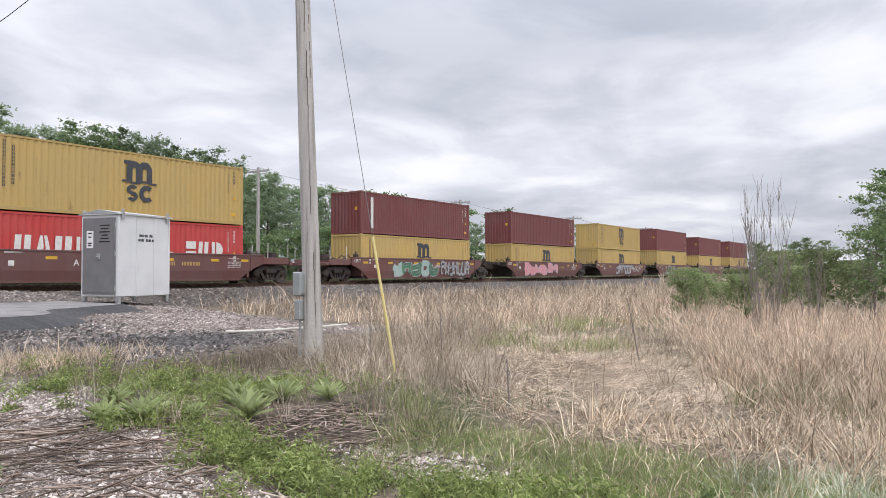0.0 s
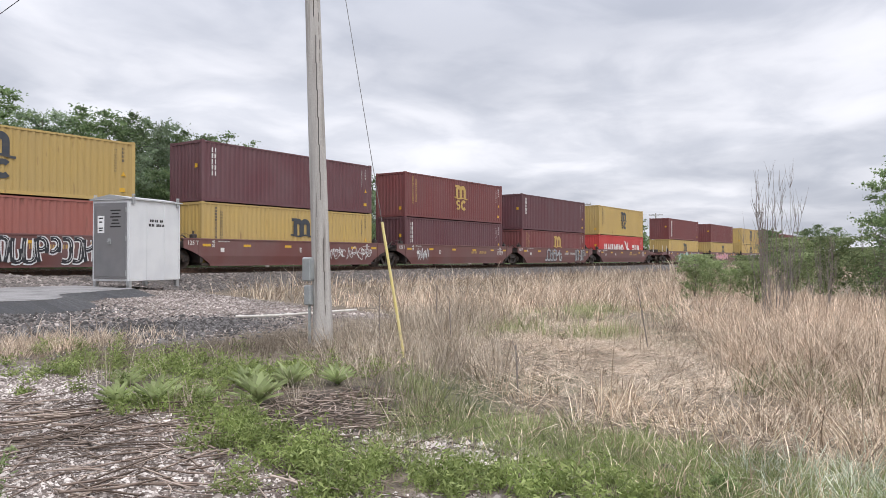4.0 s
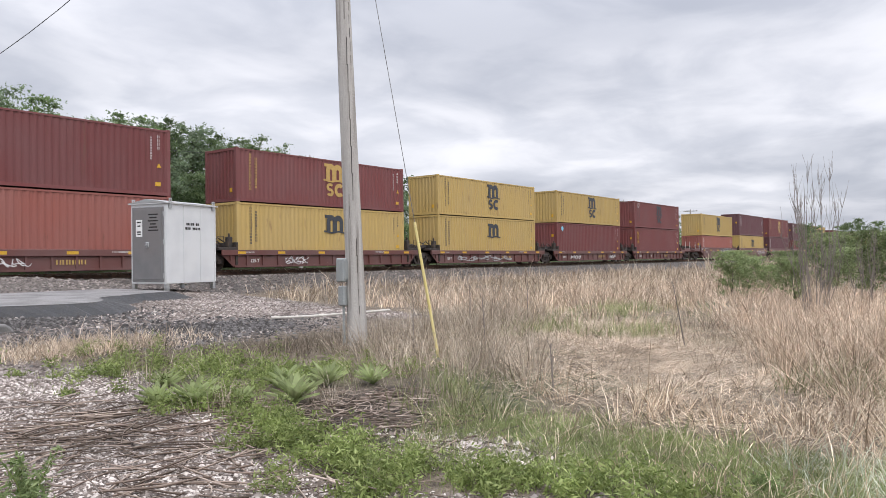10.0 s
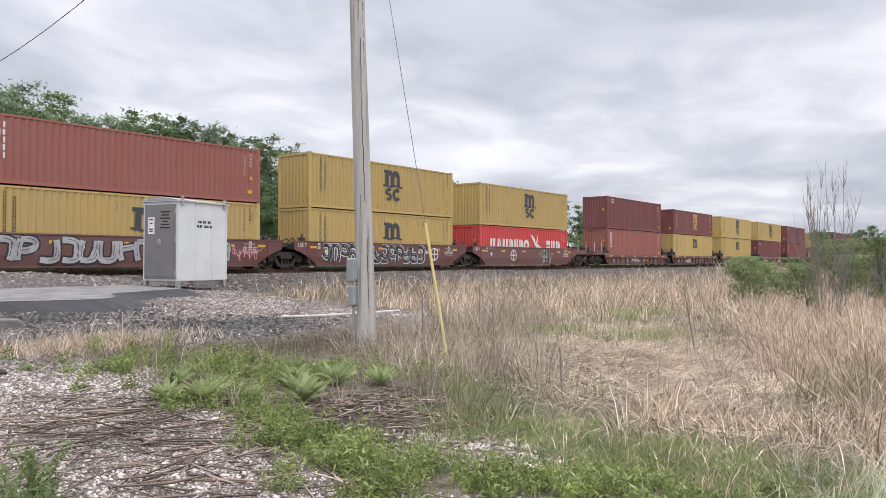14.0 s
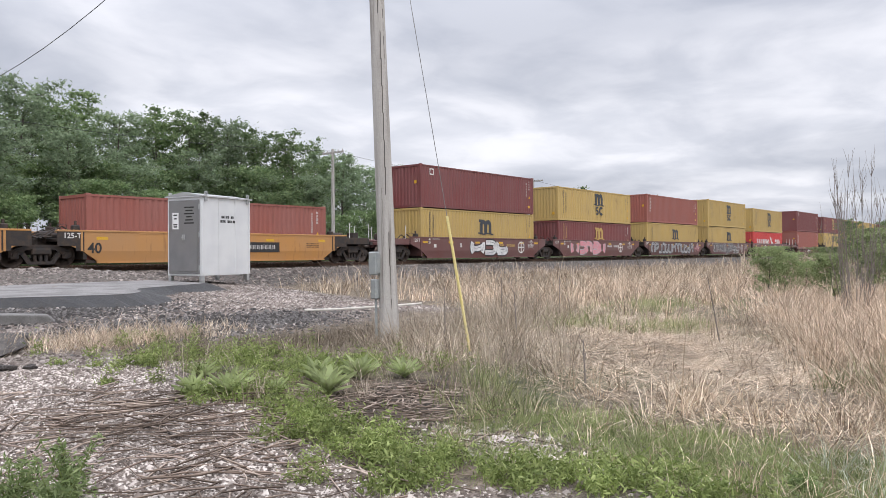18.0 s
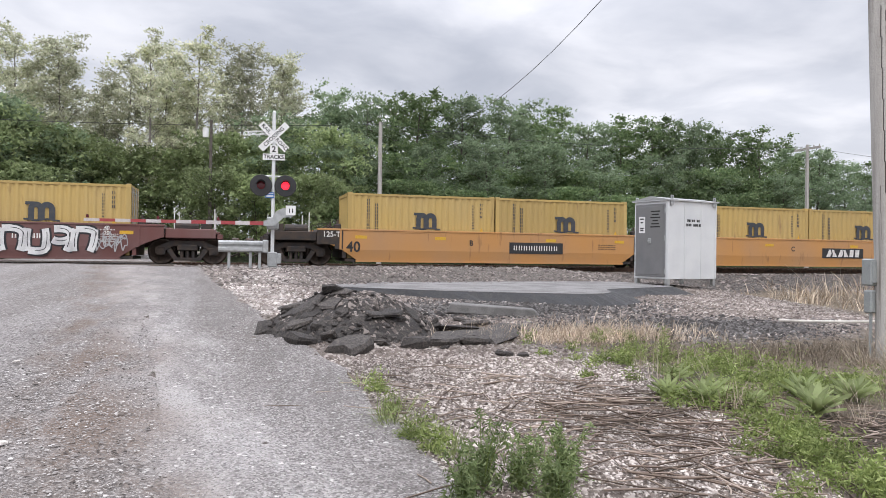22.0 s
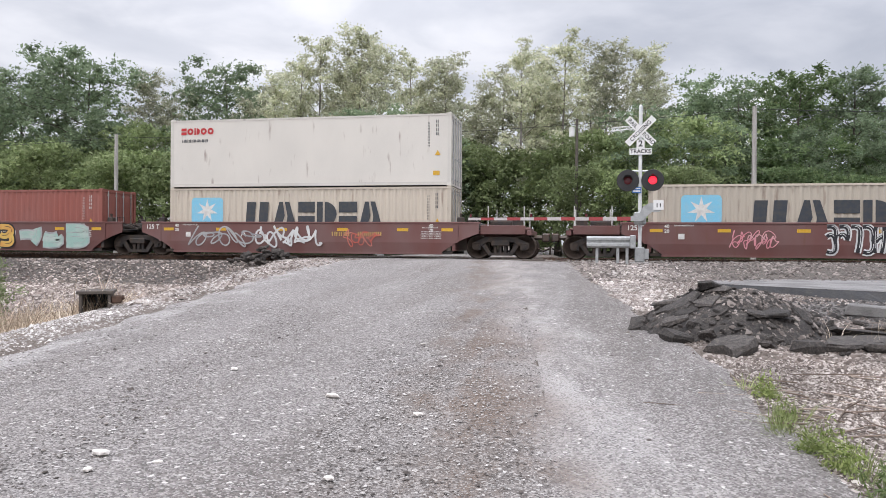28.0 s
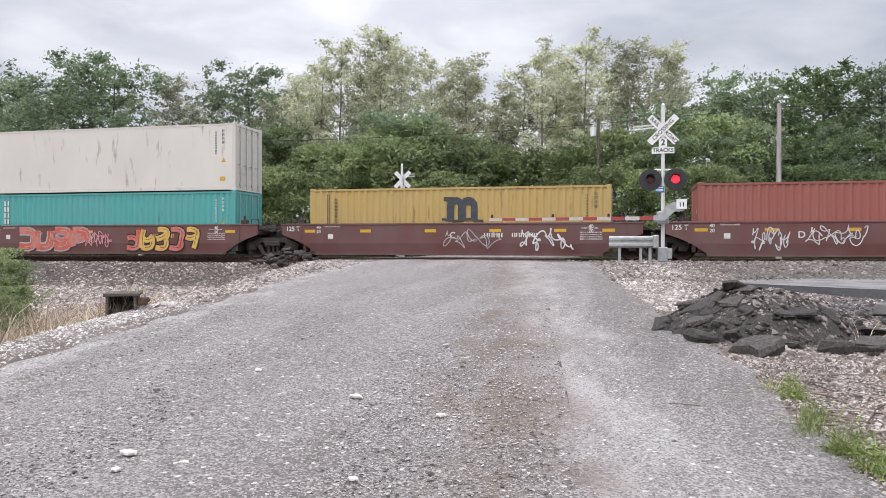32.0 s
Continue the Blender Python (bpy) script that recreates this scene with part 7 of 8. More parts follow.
def blades(name, pts, length, width, lean, gen, material, label, curl=0.5, heading=None, spread=3.14):
    """Grass: one bent blade at each point (x, y)."""
    n = len(pts)
    z = land(pts[:, 0], pts[:, 1])
    L_ = length * gen.uniform(0.55, 1.25, n) if np.isscalar(length) else length * gen.uniform(0.7, 1.2, n)
    a = gen.uniform(-spread, spread, n) + (0 if heading is None else heading)
    ln = np.abs(lean * gen.normal(0.6, 0.5, n)) if np.isscalar(lean) else lean * np.abs(gen.normal(0.8, 0.4, n))
    ln = np.clip(ln, 0.02, 1.5)
    dx, dy = np.cos(a), np.sin(a)
    tw = gen.uniform(0, 3.14, n)
    wx, wy = np.cos(tw) * width * 0.5, np.sin(tw) * width * 0.5
    b = np.stack([pts[:, 0], pts[:, 1], z - 0.02], 1)

    def at(f):
        t = ln * (0.5 + curl * f)
        return b + np.stack([dx * np.sin(t) * L_ * f, dy * np.sin(t) * L_ * f, np.cos(t) * L_ * f], 1)

    w = np.stack([wx, wy, np.zeros(n)], 1)
    m, e = at(0.55), at(1.0)
    V = np.stack([b - w, b + w, m + 0.8 * w, m - 0.8 * w, e + 0.12 * w, e - 0.12 * w], 1).reshape(-1, 3)
    i = 6 * np.arange(n)[:, None]
    F = np.concatenate([i + np.array([[0, 1, 2, 3]]), i + np.array([[3, 2, 4, 5]])])
    ob = link(name, fast_mesh(name, V, F), material)
    return tagged(ob, label, "grass", kind="stuff")


def tufts(name, c, per, radius, length, lean, width, gen, material, label, bow=0.5, heading=None, spread=3.14):
    """Clumps of bent blades: each clump has its own height, slant and fullness."""
    k = len(c)
    big = np.exp(gen.normal(0, 0.30, k))
    num = np.maximum(3, (per * big * gen.uniform(0.4, 1.5, k)).astype(int))
    own = np.repeat(np.arange(k), num)
    n = len(own)
    ang, rad = gen.uniform(0, 6.283, n), radius * np.sqrt(gen.uniform(size=n))
    rad = rad * big[own]
    px, py = c[own, 0] + rad * np.cos(ang), c[own, 1] + rad * np.sin(ang)
    L_ = length * big[own] * gen.uniform(0.35, 1.15, n)
    slant = gen.uniform(-3.14, 3.14, k) if heading is None else heading + gen.uniform(-spread, spread, k)
    force = gen.uniform(0.1, 1.0, k) * lean
    dx = np.cos(slant)[own] * force[own] + np.cos(ang) * lean * 0.6 * rad / radius + gen.normal(0, 0.28 * lean, n)
    dy = np.sin(slant)[own] * force[own] + np.sin(ang) * lean * 0.6 * rad / radius + gen.normal(0, 0.28 * lean, n)
    tip = np.hypot(dx, dy) + 1e-6
    ux, uy = dx / tip, dy / tip
    if lean > 1.4:  # lying grass
        tip = np.clip(tip, 1.22 + 0.2 * gen.uniform(size=n), 1.5)
    z0 = land(px, py) - 0.02

    def at(f):
        t = np.clip(tip * (1 - bow + 2 * bow * f), 0, 1.52)
        hz = np.sin(t) * L_ * f
        return np.stack([px + ux * hz, py + uy * hz, z0 + np.cos(t) * L_ * f + 0.02 * f], 1)

    tw = gen.uniform(0, 3.14, n)
    wv = np.stack([np.cos(tw), np.sin(tw), np.zeros(n)], 1) * (width * 0.5 * gen.uniform(0.6, 1.5, n))[:, None]
    b, m, e = at(0.0), at(0.55), at(1.0)
    V = np.stack([b - wv, b + wv, m + 0.8 * wv, m - 0.8 * wv, e + 0.15 * wv, e - 0.15 * wv], 1).reshape(-1, 3)
    i = 6 * np.arange(n)[:, None]
    F = np.concatenate([i + np.array([[0, 1, 2, 3]]), i + np.array([[3, 2, 4, 5]])])
    return tagged(link(name, fast_mesh(name, V, F), material), label, "grass", kind="stuff")


def spots(gen, n, x0, x1, y0, y1, share):
    out, have = [], 0
    while have < n:
        q = np.stack([gen.uniform(x0, x1, 4 * n), gen.uniform(y0, y1, 4 * n)], 1)
        q = q[gen.uniform(size=len(q)) < share(q[:, 0], q[:, 1])]
        out.append(q)
        have += len(q)
    return np.concatenate(out)[:n]


def oval(x, y, cx, cy, a, b, turn=0.0):
    c, s = math.cos(turn), math.sin(turn)
    u, v = (x - cx) * c + (y - cy) * s, -(x - cx) * s + (y - cy) * c
    return np.exp(-((u / a) ** 2 + (v / b) ** 2))


def field_share(x, y):
    """Where the tall dry grass stands."""
    n1, n2 = wob(x, y, 1.3, 0.9), wob(x, y, 0.55, 2.2)
    edge = sstep(0.0, 1.0, x - (6.15 + 0.55 * np.maximum(y - 3.2, 0) + 0.35 * n1))
    matted = oval(x, y, 11.6, 4.9, 3.9, 1.7, 0.55) + 0.7 * oval(x, y, 15.2, 6.7, 2.2, 1.0, 0.4)
    green = 0.8 * oval(x, y, 19.8, 8.9, 2.0, 1.2) + 0.7 * oval(x, y, 14.5, 6.15, 1.4, 0.5)
    up = 1 - sstep(8.4, 9.6, y) * (1 - sstep(12.0, 17.0, x - 0.3 * (y - 10)))
    patchy = 0.35 + 0.65 * sstep(-0.5, 0.6, n1 + 0.7 * n2)
    return np.clip(edge * (1 - 0.97 * np.clip(matted, 0, 1)) * (1 - np.clip(green, 0, 1)) * up * patchy, 0, 1) * (y < 25.0)


def low_zone(x, y):
    """1 where the straw lies low, between the tall grass and the pole."""
    return sstep(-0.5, 0.5, y - (0.36 * x - 1.3)) * sstep(0.6, -0.6, y - (0.60 * x - 0.1)) * sstep(18.5, 16.0, x)


def build_grass():
    gen = np.random.default_rng(5)
    # thatch lying everywhere in the field
    c = spots(gen, 5200, 6.2, 22, -0.5, 13, lambda x, y: sstep(0.0, 1.2, x - (6.3 + 0.5 * np.maximum(y - 3.4, 0))) * (1 - sstep(8.4, 9.6, y) * (1 - sstep(12.0, 17.0, x - 0.3 * (y - 10)))) * np.clip(1.35 - 0.045 * (x - 6), 0.4, 1))
    tufts("thatch", c, 7, 0.22, 0.42, 1.9, 0.0105, gen, STRAW, "matted dead grass covering the field", 0.15)
    # standing clumps: high to the right, thinner and greyer behind
    c = spots(gen, 600, 6.4, 16, -0.8, 4.6, lambda x, y: field_share(x, y) * (1 - low_zone(x, y)))
    tufts("dry_grass", c, 32, 0.17, 0.54, 0.9, 0.0075, gen, STRAW, "tall dry straw-coloured grass leaning in clumps")
    c = spots(gen, 420, 9.0, 24, -2.0, 6.0, lambda x, y: field_share(x, y) * (1 - low_zone(x, y)))
    tufts("reddish_grass", c, 32, 0.22, 0.64, 0.7, 0.008, gen, PINKSTRAW, "tall reddish dry grass in clumps")
    c = spots(gen, 300, 7.5, 17, 4.8, 10.5, lambda x, y: field_share(x, y) * (1 - low_zone(x, y)))
    tufts("grey_grass", c, 17, 0.20, 0.52, 0.6, 0.008, gen, GREYSTRAW, "greyish dry grass and stalks behind the flattened straw")
    c = spots(gen, 1350, 15, 36, -4, 16, lambda x, y: field_share(x, y) * (1 - low_zone(x, y)))
    tufts("far_dry_grass", c, 14, 0.30, 0.62, 0.6, 0.013, gen, PINKSTRAW, "dry grass in loose clumps toward the thicket")
    c = spots(gen, 1500, 17, 64, 8, 25.0, field_share)
    tufts("railside_grass", c, 10, 0.4, 0.62, 0.55, 0.02, gen, STRAW, "dry grass beside the railway")
    c = spots(gen, 700, 60, 130, -6, 25.0, lambda x, y: 0 * x + 1)
    tufts("distant_grass", c, 10, 0.9, 0.9, 0.4, 0.045, gen, STRAW, "distant dry grass beside the railway")
    # flattened straw combed one way in the middle of the field
    c = spots(gen, 1500, 7, 18, 2.2, 8.5, lambda x, y: np.clip(oval(x, y, 11.4, 4.9, 3.6, 1.5, 0.55) + 0.6 * oval(x, y, 15.2, 6.7, 2.0, 0.9, 0.4), 0, 1))
    tufts("flattened_straw", c, 9, 0.25, 0.62, 3.0, 0.0085, gen, STRAWPALE, "flattened pale straw lying in the field", 0.05, -0.93, 0.5)
    c = spots(gen, 700, 6.6, 17, 1.5, 9, lambda x, y: low_zone(x, y) * (1 - 0.8 * oval(x, y, 11.4, 4.9, 3.4, 1.4, 0.55)) * sstep(0.0, 1.0, x - (6.5 + 0.5 * np.maximum(y - 3.4, 0))))
    tufts("straw_tangle", c, 12, 0.2, 0.26, 1.3, 0.0075, gen, STRAW, "low tangled straw about the flattened patch")
    c = spots(gen, 130, 6.1, 8.2, 0.2, 3.4, lambda x, y: sstep(0.0, 0.6, x - 6.2 - 0.1 * wob(x, y, 0.5, 1)))
    tufts("front_straw", c, 14, 0.13, 0.34, 1.1, 0.008, gen, STRAW, "straw slumped over the green edge")
    # stalks about the pole and at its foot
    c = spots(gen, 95, 6.2, 11, 5.4, 9.4, lambda x, y: oval(x, y, 8.3, 7.0, 1.7, 0.9, 0.5))
    tufts("dry_stalks", c, 11, 0.22, 0.5, 0.6, 0.0065, gen, GREYSTRAW, "thin grey stalks about the pole's foot")
    c = np.array([8.75, 8.15]) + gen.normal(size=(36, 2)) * np.array([0.35, 0.22])
    tufts("straw_at_pole", c, 26, 0.12, 0.42, 1.1, 0.006, gen, GREYSTRAW, "pale straw slumped at the pole's foot")
    c = spots(gen, 260, 5.2, 10.5, 8.3, 10.2, lambda x, y: oval(x, y, 7.4, 9.1, 1.9, 0.42, -0.1))
    tufts("brown_grass", c, 18, 0.16, 0.22, 0.9, 0.006, gen, BROWNSTRAW, "low brown dead growth along the dark stone")
    # green grass on the field's front edge
    strip = lambda x, y: np.clip(sstep(4.75, 5.3, x + 0.1 * wob(x, y, 0.4, 1) + 0.10 * (y - 2)) * sstep(7.0, 6.2, x + 0.2 * wob(x, y, 0.6, 2)) * sstep(4.9, 4.3, y - 0.25 * (x - 6)) * (1 - 0.95 * oval(x, y, 5.35, 3.8, 0.35, 0.55)), 0, 1)
    c = spots(gen, 1900, 4.5, 7.4, -0.4, 5.2, strip)
    tufts("green_grass", c, 20, 0.09, 0.115, 1.0, 0.0042, gen, GREENGRASS, "soft green grass along the field's edge")
    tufts("straw_in_green", c[::5], 5, 0.10, 0.24, 0.9, 0.005, gen, STRAW, "dry blades among the green grass")
    for cx, cy, sx, sy, n in ((19.8, 8.9, 1.5, 0.9, 380), (14.5, 6.15, 0.9, 0.25, 170), (9.8, 1.4, 0.5, 0.3, 50), (6.2, 4.45, 0.3, 0.25, 26), (7.2, 5.3, 0.3, 0.2, 16), (13.0, 7.6, 0.8, 0.3, 40)):
        c = np.array([cx, cy]) + gen.normal(size=(n, 2)) * np.array([sx, sy])
        tufts("green_grass_patch", c[::3] if n > 99 else c, 20, 0.2, 0.28, 0.7, 0.008, gen, FIELDGREEN, "patch of fresh green grass in the dry field")
    c = np.array([6.05, 0.85]) + gen.normal(size=(50, 2)) * np.array([0.35, 0.30])
    tufts("sage_grass", c, 16, 0.10, 0.26, 1.0, 0.006, gen, SAGE, "pale sage-grey grass tufts at the field's edge")
    # dead stalks standing among the weeds
    c = np.concatenate([np.array([x, y]) + gen.normal(size=(n, 2)) * q for x, y, n, q in ((6.5, 8.2, 16, 0.45), (5.6, 8.9, 12, 0.4), (5.75, 6.0, 10, 0.16), (4.75, 6.5, 8, 0.16), (6.9, 5.4, 12, 0.25), (7.4, 6.6, 14, 0.35), (6.2, 4.4, 8, 0.2), (5.0, 7.8, 8, 0.3))])
    tufts("stalks_in_weeds", c, 9, 0.10, 0.34, 0.55, 0.0055, gen, GREYSTRAW, "thin grey dead stalks among the green weeds")
    c = np.array([-12.2, 13.3]) + gen.normal(size=(260, 2)) * np.array([1.1, 1.1])
    tufts("bank_grass", c, 18, 0.2, 0.5, 0.8, 0.009, gen, PINKSTRAW, "reddish dry grass at the foot of the railway bank")
    # blond grass by the dark stone, verge on the far side of the road
    c = np.array([5.55, 10.7]) + gen.normal(size=(240, 2)) * np.array([0.85, 0.34])
    tufts("blond_grass", c, 22, 0.14, 0.24, 0.9, 0.006, gen, STRAWPALE, "low blond grass on the gravel")
    c = spots(gen, 420, -17, -8.0, 5.0, 12.6, lambda x, y: sstep(-1.2, -1.9, x + 5.9 + 0.13 * y))
    tufts("verge_grass", c, 20, 0.16, 0.42, 0.8, 0.007, gen, STRAWPALE, "dry grass on the road's far verge")
    c = spots(gen, 420, -13.5, -8.7, 8.0, 13.8, lambda x, y: sstep(-0.9, -1.6, x + 5.9 + 0.13 * y))
    tufts("gully_grass", c, 20, 0.18, 0.5, 0.8, 0.008, gen, STRAW, "dry grass standing in the roadside gully")
    for cx, cy, n, ln in ((1.48, 6.8, 20, 0.20), (1.55, 7.9, 8, 0.13), (1.75, 5.9, 12, 0.15), (1.6, 6.3, 8, 0.15)):
        c = np.array([cx, cy]) + gen.normal(size=(n, 2)) * np.array([0.10, 0.16])
        tufts("grass_tuft", c, 20, 0.05, ln, 0.9, 0.006, gen, GREENGRASS, "small green grass tuft at the road's edge")


build_grass()


def weeds():
    """Low leafy weeds in drifts."""
    gen = np.random.default_rng(23)
    drift = [(5.83, 10.6, 0.5, 0.3, 20), (5.3, 9.0, 0.6, 0.4, 60), (5.9, 8.4, 0.9, 0.4, 80), (5.9, 7.5, 0.6, 0.35, 60), (6.9, 6.7, 0.5, 0.3, 55), (6.6, 7.1, 0.5, 0.2, 45), (4.9, 6.75, 0.35, 0.2, 45), (4.75, 5.6, 0.16, 0.35, 60), (4.55, 4.9, 0.16, 0.28, 55), (4.35, 4.35, 0.18, 0.2, 45), (4.45, 3.75, 0.26, 0.12, 42), (4.65, 3.1, 0.2, 0.18, 40), (4.85, 2.55, 0.18, 0.2, 34), (5.0, 2.0, 0.18, 0.25, 28), (3.95, 3.6, 0.2, 0.12, 16), (3.7, 4.4, 0.10, 0.1, 6), (4.15, 5.25, 0.12, 0.1, 8), (1.62, 6.0, 0.08, 0.35, 14), (1.52, 7.6, 0.06, 0.3, 8)]
    C = []
    for x, y, sx, sy, n in drift:
        for k in range(n):
            cx, cy = x + gen.normal() * sx, y + gen.normal() * sy
            hh = gen.uniform(0.05, 0.17)
            k2 = 105
            q = gen.normal(size=(k2, 3)) * np.array([0.055, 0.055, 0.0])
            q[:, 2] = np.abs(gen.normal(size=k2)) * hh * 0.7 + 0.012
            C.append(q + np.array([cx, cy, h(cx, cy)]))
        c = np.array([x, y]) + gen.normal(size=(n * 9, 2)) * np.array([sx, sy]) * 1.1
        blades("weed_grass", c[::2], 0.11, 0.005, 0.9, gen, GREENGRASS, "fine green grass among the weeds")
    C = [c for i, c in enumerate(C) if i % 2]
    ob = link("leafy_weeds", leaves("leafy_weeds", np.concatenate(C), 0.0135, gen, 0.0, 3.8), WEEDLEAF)
    tagged(ob, "low bright green leafy weeds in drifts on the gravel", "weeds", kind="stuff")
    # broad rosettes
    def rosette(x, y, size, n, seed):
        r = random.Random(seed)
        n, size = n + 14, size * 0.80
        t = thing("rosette_plant", "broad-leaved pale green rosette plant", "plant", pose(x, y, h(x, y)), "rosette plants")
        for k in range(n):
            bm = bmesh.new()
            a, tilt, ln = 2.4 * k + r.uniform(-0.2, 0.2), 0.45 + 0.95 * (k / n) + r.uniform(-0.16, 0.16), size * r.uniform(0.85, 1.2)
            rows = []
            for f, w in ((0, 0.12), (0.25, 0.55), (0.55, 1.0), (0.8, 0.72), (1.0, 0.04)):
                rad = ln * f * math.cos(tilt * (1 - 0.25 * f))
                zz = ln * f * math.sin(tilt * (1 - 0.25 * f))
                ww = 0.050 * size / 0.4 * w
                rows.append([bm.verts.new((rad * math.cos(a) - s * ww * math.sin(a), rad * math.sin(a) + s * ww * math.cos(a), zz + abs(s) * 0.025)) for s in (-1, 0, 1)])
            for p, q in zip(rows, rows[1:]):
                for i in range(2):
                    bm.faces.new((p[i], p[i + 1], q[i + 1], q[i]))
            part("leaf", bm, ROSETTE, t, smooth=True)
    for x, y, s, n in ((5.47, 6.12, 0.40, 18), (4.72, 6.75, 0.36, 16), (4.98, 7.7, 0.24, 12), (6.3, 6.5, 0.36, 15), (5.9, 6.75, 0.34, 14), (4.45, 7.0, 0.3, 12), (6.75, 6.2, 0.3, 12), (5.1, 6.5, 0.22, 10)):
        rosette(x, y, s, n, int(x * 100))
    # feathery plants in the near gravel
    def feathery(x, y, size, stems, seed):
        r = random.Random(seed)
        g = np.random.default_rng(seed)
        t = thing("feathery_plant", "dark green feathery weed growing from the gravel", "plant", pose(x, y, h(x, y)), "feathery weeds")
        pts = []
        for k in range(stems):
            bm = bmesh.new()
            a, ln = r.uniform(0, 6.28), size * r.uniform(0.45, 1.0)
            ex, ey = 0.42 * ln * math.cos(a), 0.42 * ln * math.sin(a)
            tube(bm, [(0, 0, -0.02), (ex * 0.4, ey * 0.4, ln * 0.55), (ex, ey, ln)], [0.006, 0.005, 0.002], 4)
            part("stem", bm, WEEDLEAF, t)
            for q in range(130):
                f = r.uniform(0.12, 1.0)
                sp = 0.075 * (1.15 - f)
                pts.append((ex * f * f + r.gauss(0, sp), ey * f * f + r.gauss(0, sp), ln * f + r.gauss(0, 0.02)))
        link("foliage", leaves("foliage", np.array(pts), 0.0125, g, 0.1, 4.2), WEEDDARK, t)
    for x, y, s, n in ((1.72, 4.95, 0.54, 9), (1.98, 4.92, 0.38, 8), (2.35, 5.0, 0.46, 7), (1.5, 4.7, 0.35, 7), (2.1, 4.6, 0.4, 8)):
        feathery(x, y, s, n, int(x * 317))
    for x, y, s, n in ((5.45, 1.5, 0.16, 6),):
        feathery(x, y, s, n, int(x * 211))
    # lone dead stalks in the field
    for x, y, ln, lx, ly in ((13.1, 4.7, 1.15, -0.30, 0.10), (7.85, 4.4, 0.55, -0.02, 0.02), (9.2, 7.6, 0.9, 0.0, 0.0), (12.0, 8.5, 0.9, 0.02, 0.0), (10.6, 7.2, 0.8, 0.0, 0.05), (15.5, 9.3, 0.9, 0, 0)):
        t = thing("dead_stalk", "single dark dead stalk standing in the grass", "stalk", pose(x, y, h(x, y)), "dead stalks")
        bm = bmesh.new()
        tube(bm, [(0, 0, -0.05), (lx * 0.5, ly * 0.5, ln * 0.5), (lx, ly, ln)], [0.012, 0.010, 0.005], 5)
        part("stem", bm, TWIG, t)
        for k in range(5):
            bm = bmesh.new()
            f = 0.55 + 0.09 * k
            tube(bm, [(lx * f, ly * f, ln * f), (lx * f + 0.05 * math.cos(k * 2.2), ly * f + 0.05 * math.sin(k * 2.2), ln * f + 0.10)], 0.004, 4)
            part("twig", bm, TWIG, t)
    # bare upright shrubs at the thicket
    def bare(x, y, hh, n, seed):
        r = random.Random(seed)
        t = thing("bare_shrub", "leafless shrub of tall thin upright stems", "shrub", pose(x, y, h(x, y)), "bare shrubs")
        for k in range(n):
            bm = bmesh.new()
            a, ln, out = r.uniform(0, 6.28), hh * r.uniform(0.45, 1.1), r.uniform(0.1, 0.95)
            out *= 1.5 - ln / hh
            b = (0.20 * math.cos(a), 0.20 * math.sin(a))
            pts = [Vector((b[0] * (1 + 5.2 * out * f * hh / 4) + 0.05 * math.sin(6 * f + k), b[1] * (1 + 5.2 * out * f * hh / 4) + 0.05 * math.cos(5 * f + k), ln * f - 0.05)) for f in np.linspace(0, 1, 8)]
            tube(bm, pts, list(np.linspace(0.010, 0.003, 8)), 4)
            for q in range(9):
                i = r.randrange(3, 7)
                p = pts[i]
                e = p + Vector((r.uniform(-0.16, 0.16), r.uniform(-0.16, 0.16), r.uniform(0.35, 0.8)))
                tube(bm, [p, p.lerp(e, 0.5) + Vector((r.uniform(-0.05, 0.05), r.uniform(-0.05, 0.05), 0)), e], [0.005, 0.004, 0.002], 3)
            part("stem", bm, TWIG, t)
    bare(20.6, 4.05, 3.9, 24, 3)
    bare(23.2, 3.3, 2.2, 9, 4)
    bare(26.5, 2.3, 2.9, 10, 5)
    bare(29.5, 5.2, 2.2, 8, 7)


weeds()


# ---- stone, rubble and small things on the ground ----
STONEW = leaf_mat("white_limestone_chips", (0.06, 0.046, 0.038), (0.175, 0.144, 0.126), (0.53, 0.48, 0.44), 0.0, 0.9)
STONEP = leaf_mat("pinkish_gravel_chips", (0.10, 0.077, 0.066), (0.25, 0.205, 0.18), (0.56, 0.50, 0.455), 0.0, 0.9)
STONEWHITE = leaf_mat("whitish_limestone_gravel", (0.18, 0.15, 0.135), (0.40, 0.35, 0.32), (0.68, 0.63, 0.59), 0.0, 0.9)
STONEPALE = leaf_mat("pale_road_grit", (0.24, 0.22, 0.207), (0.40, 0.372, 0.352), (0.66, 0.63, 0.60), 0.0, 0.9)
STONEG = leaf_mat("grey_ballast_stone", (0.05, 0.042, 0.037), (0.13, 0.11, 0.098), (0.27, 0.235, 0.212), 0.0, 0.9)
STONED = leaf_mat("dark_crushed_stone", (0.024, 0.021, 0.019), (0.055, 0.050, 0.047), (0.16, 0.15, 0.145), 0.0, 0.9)


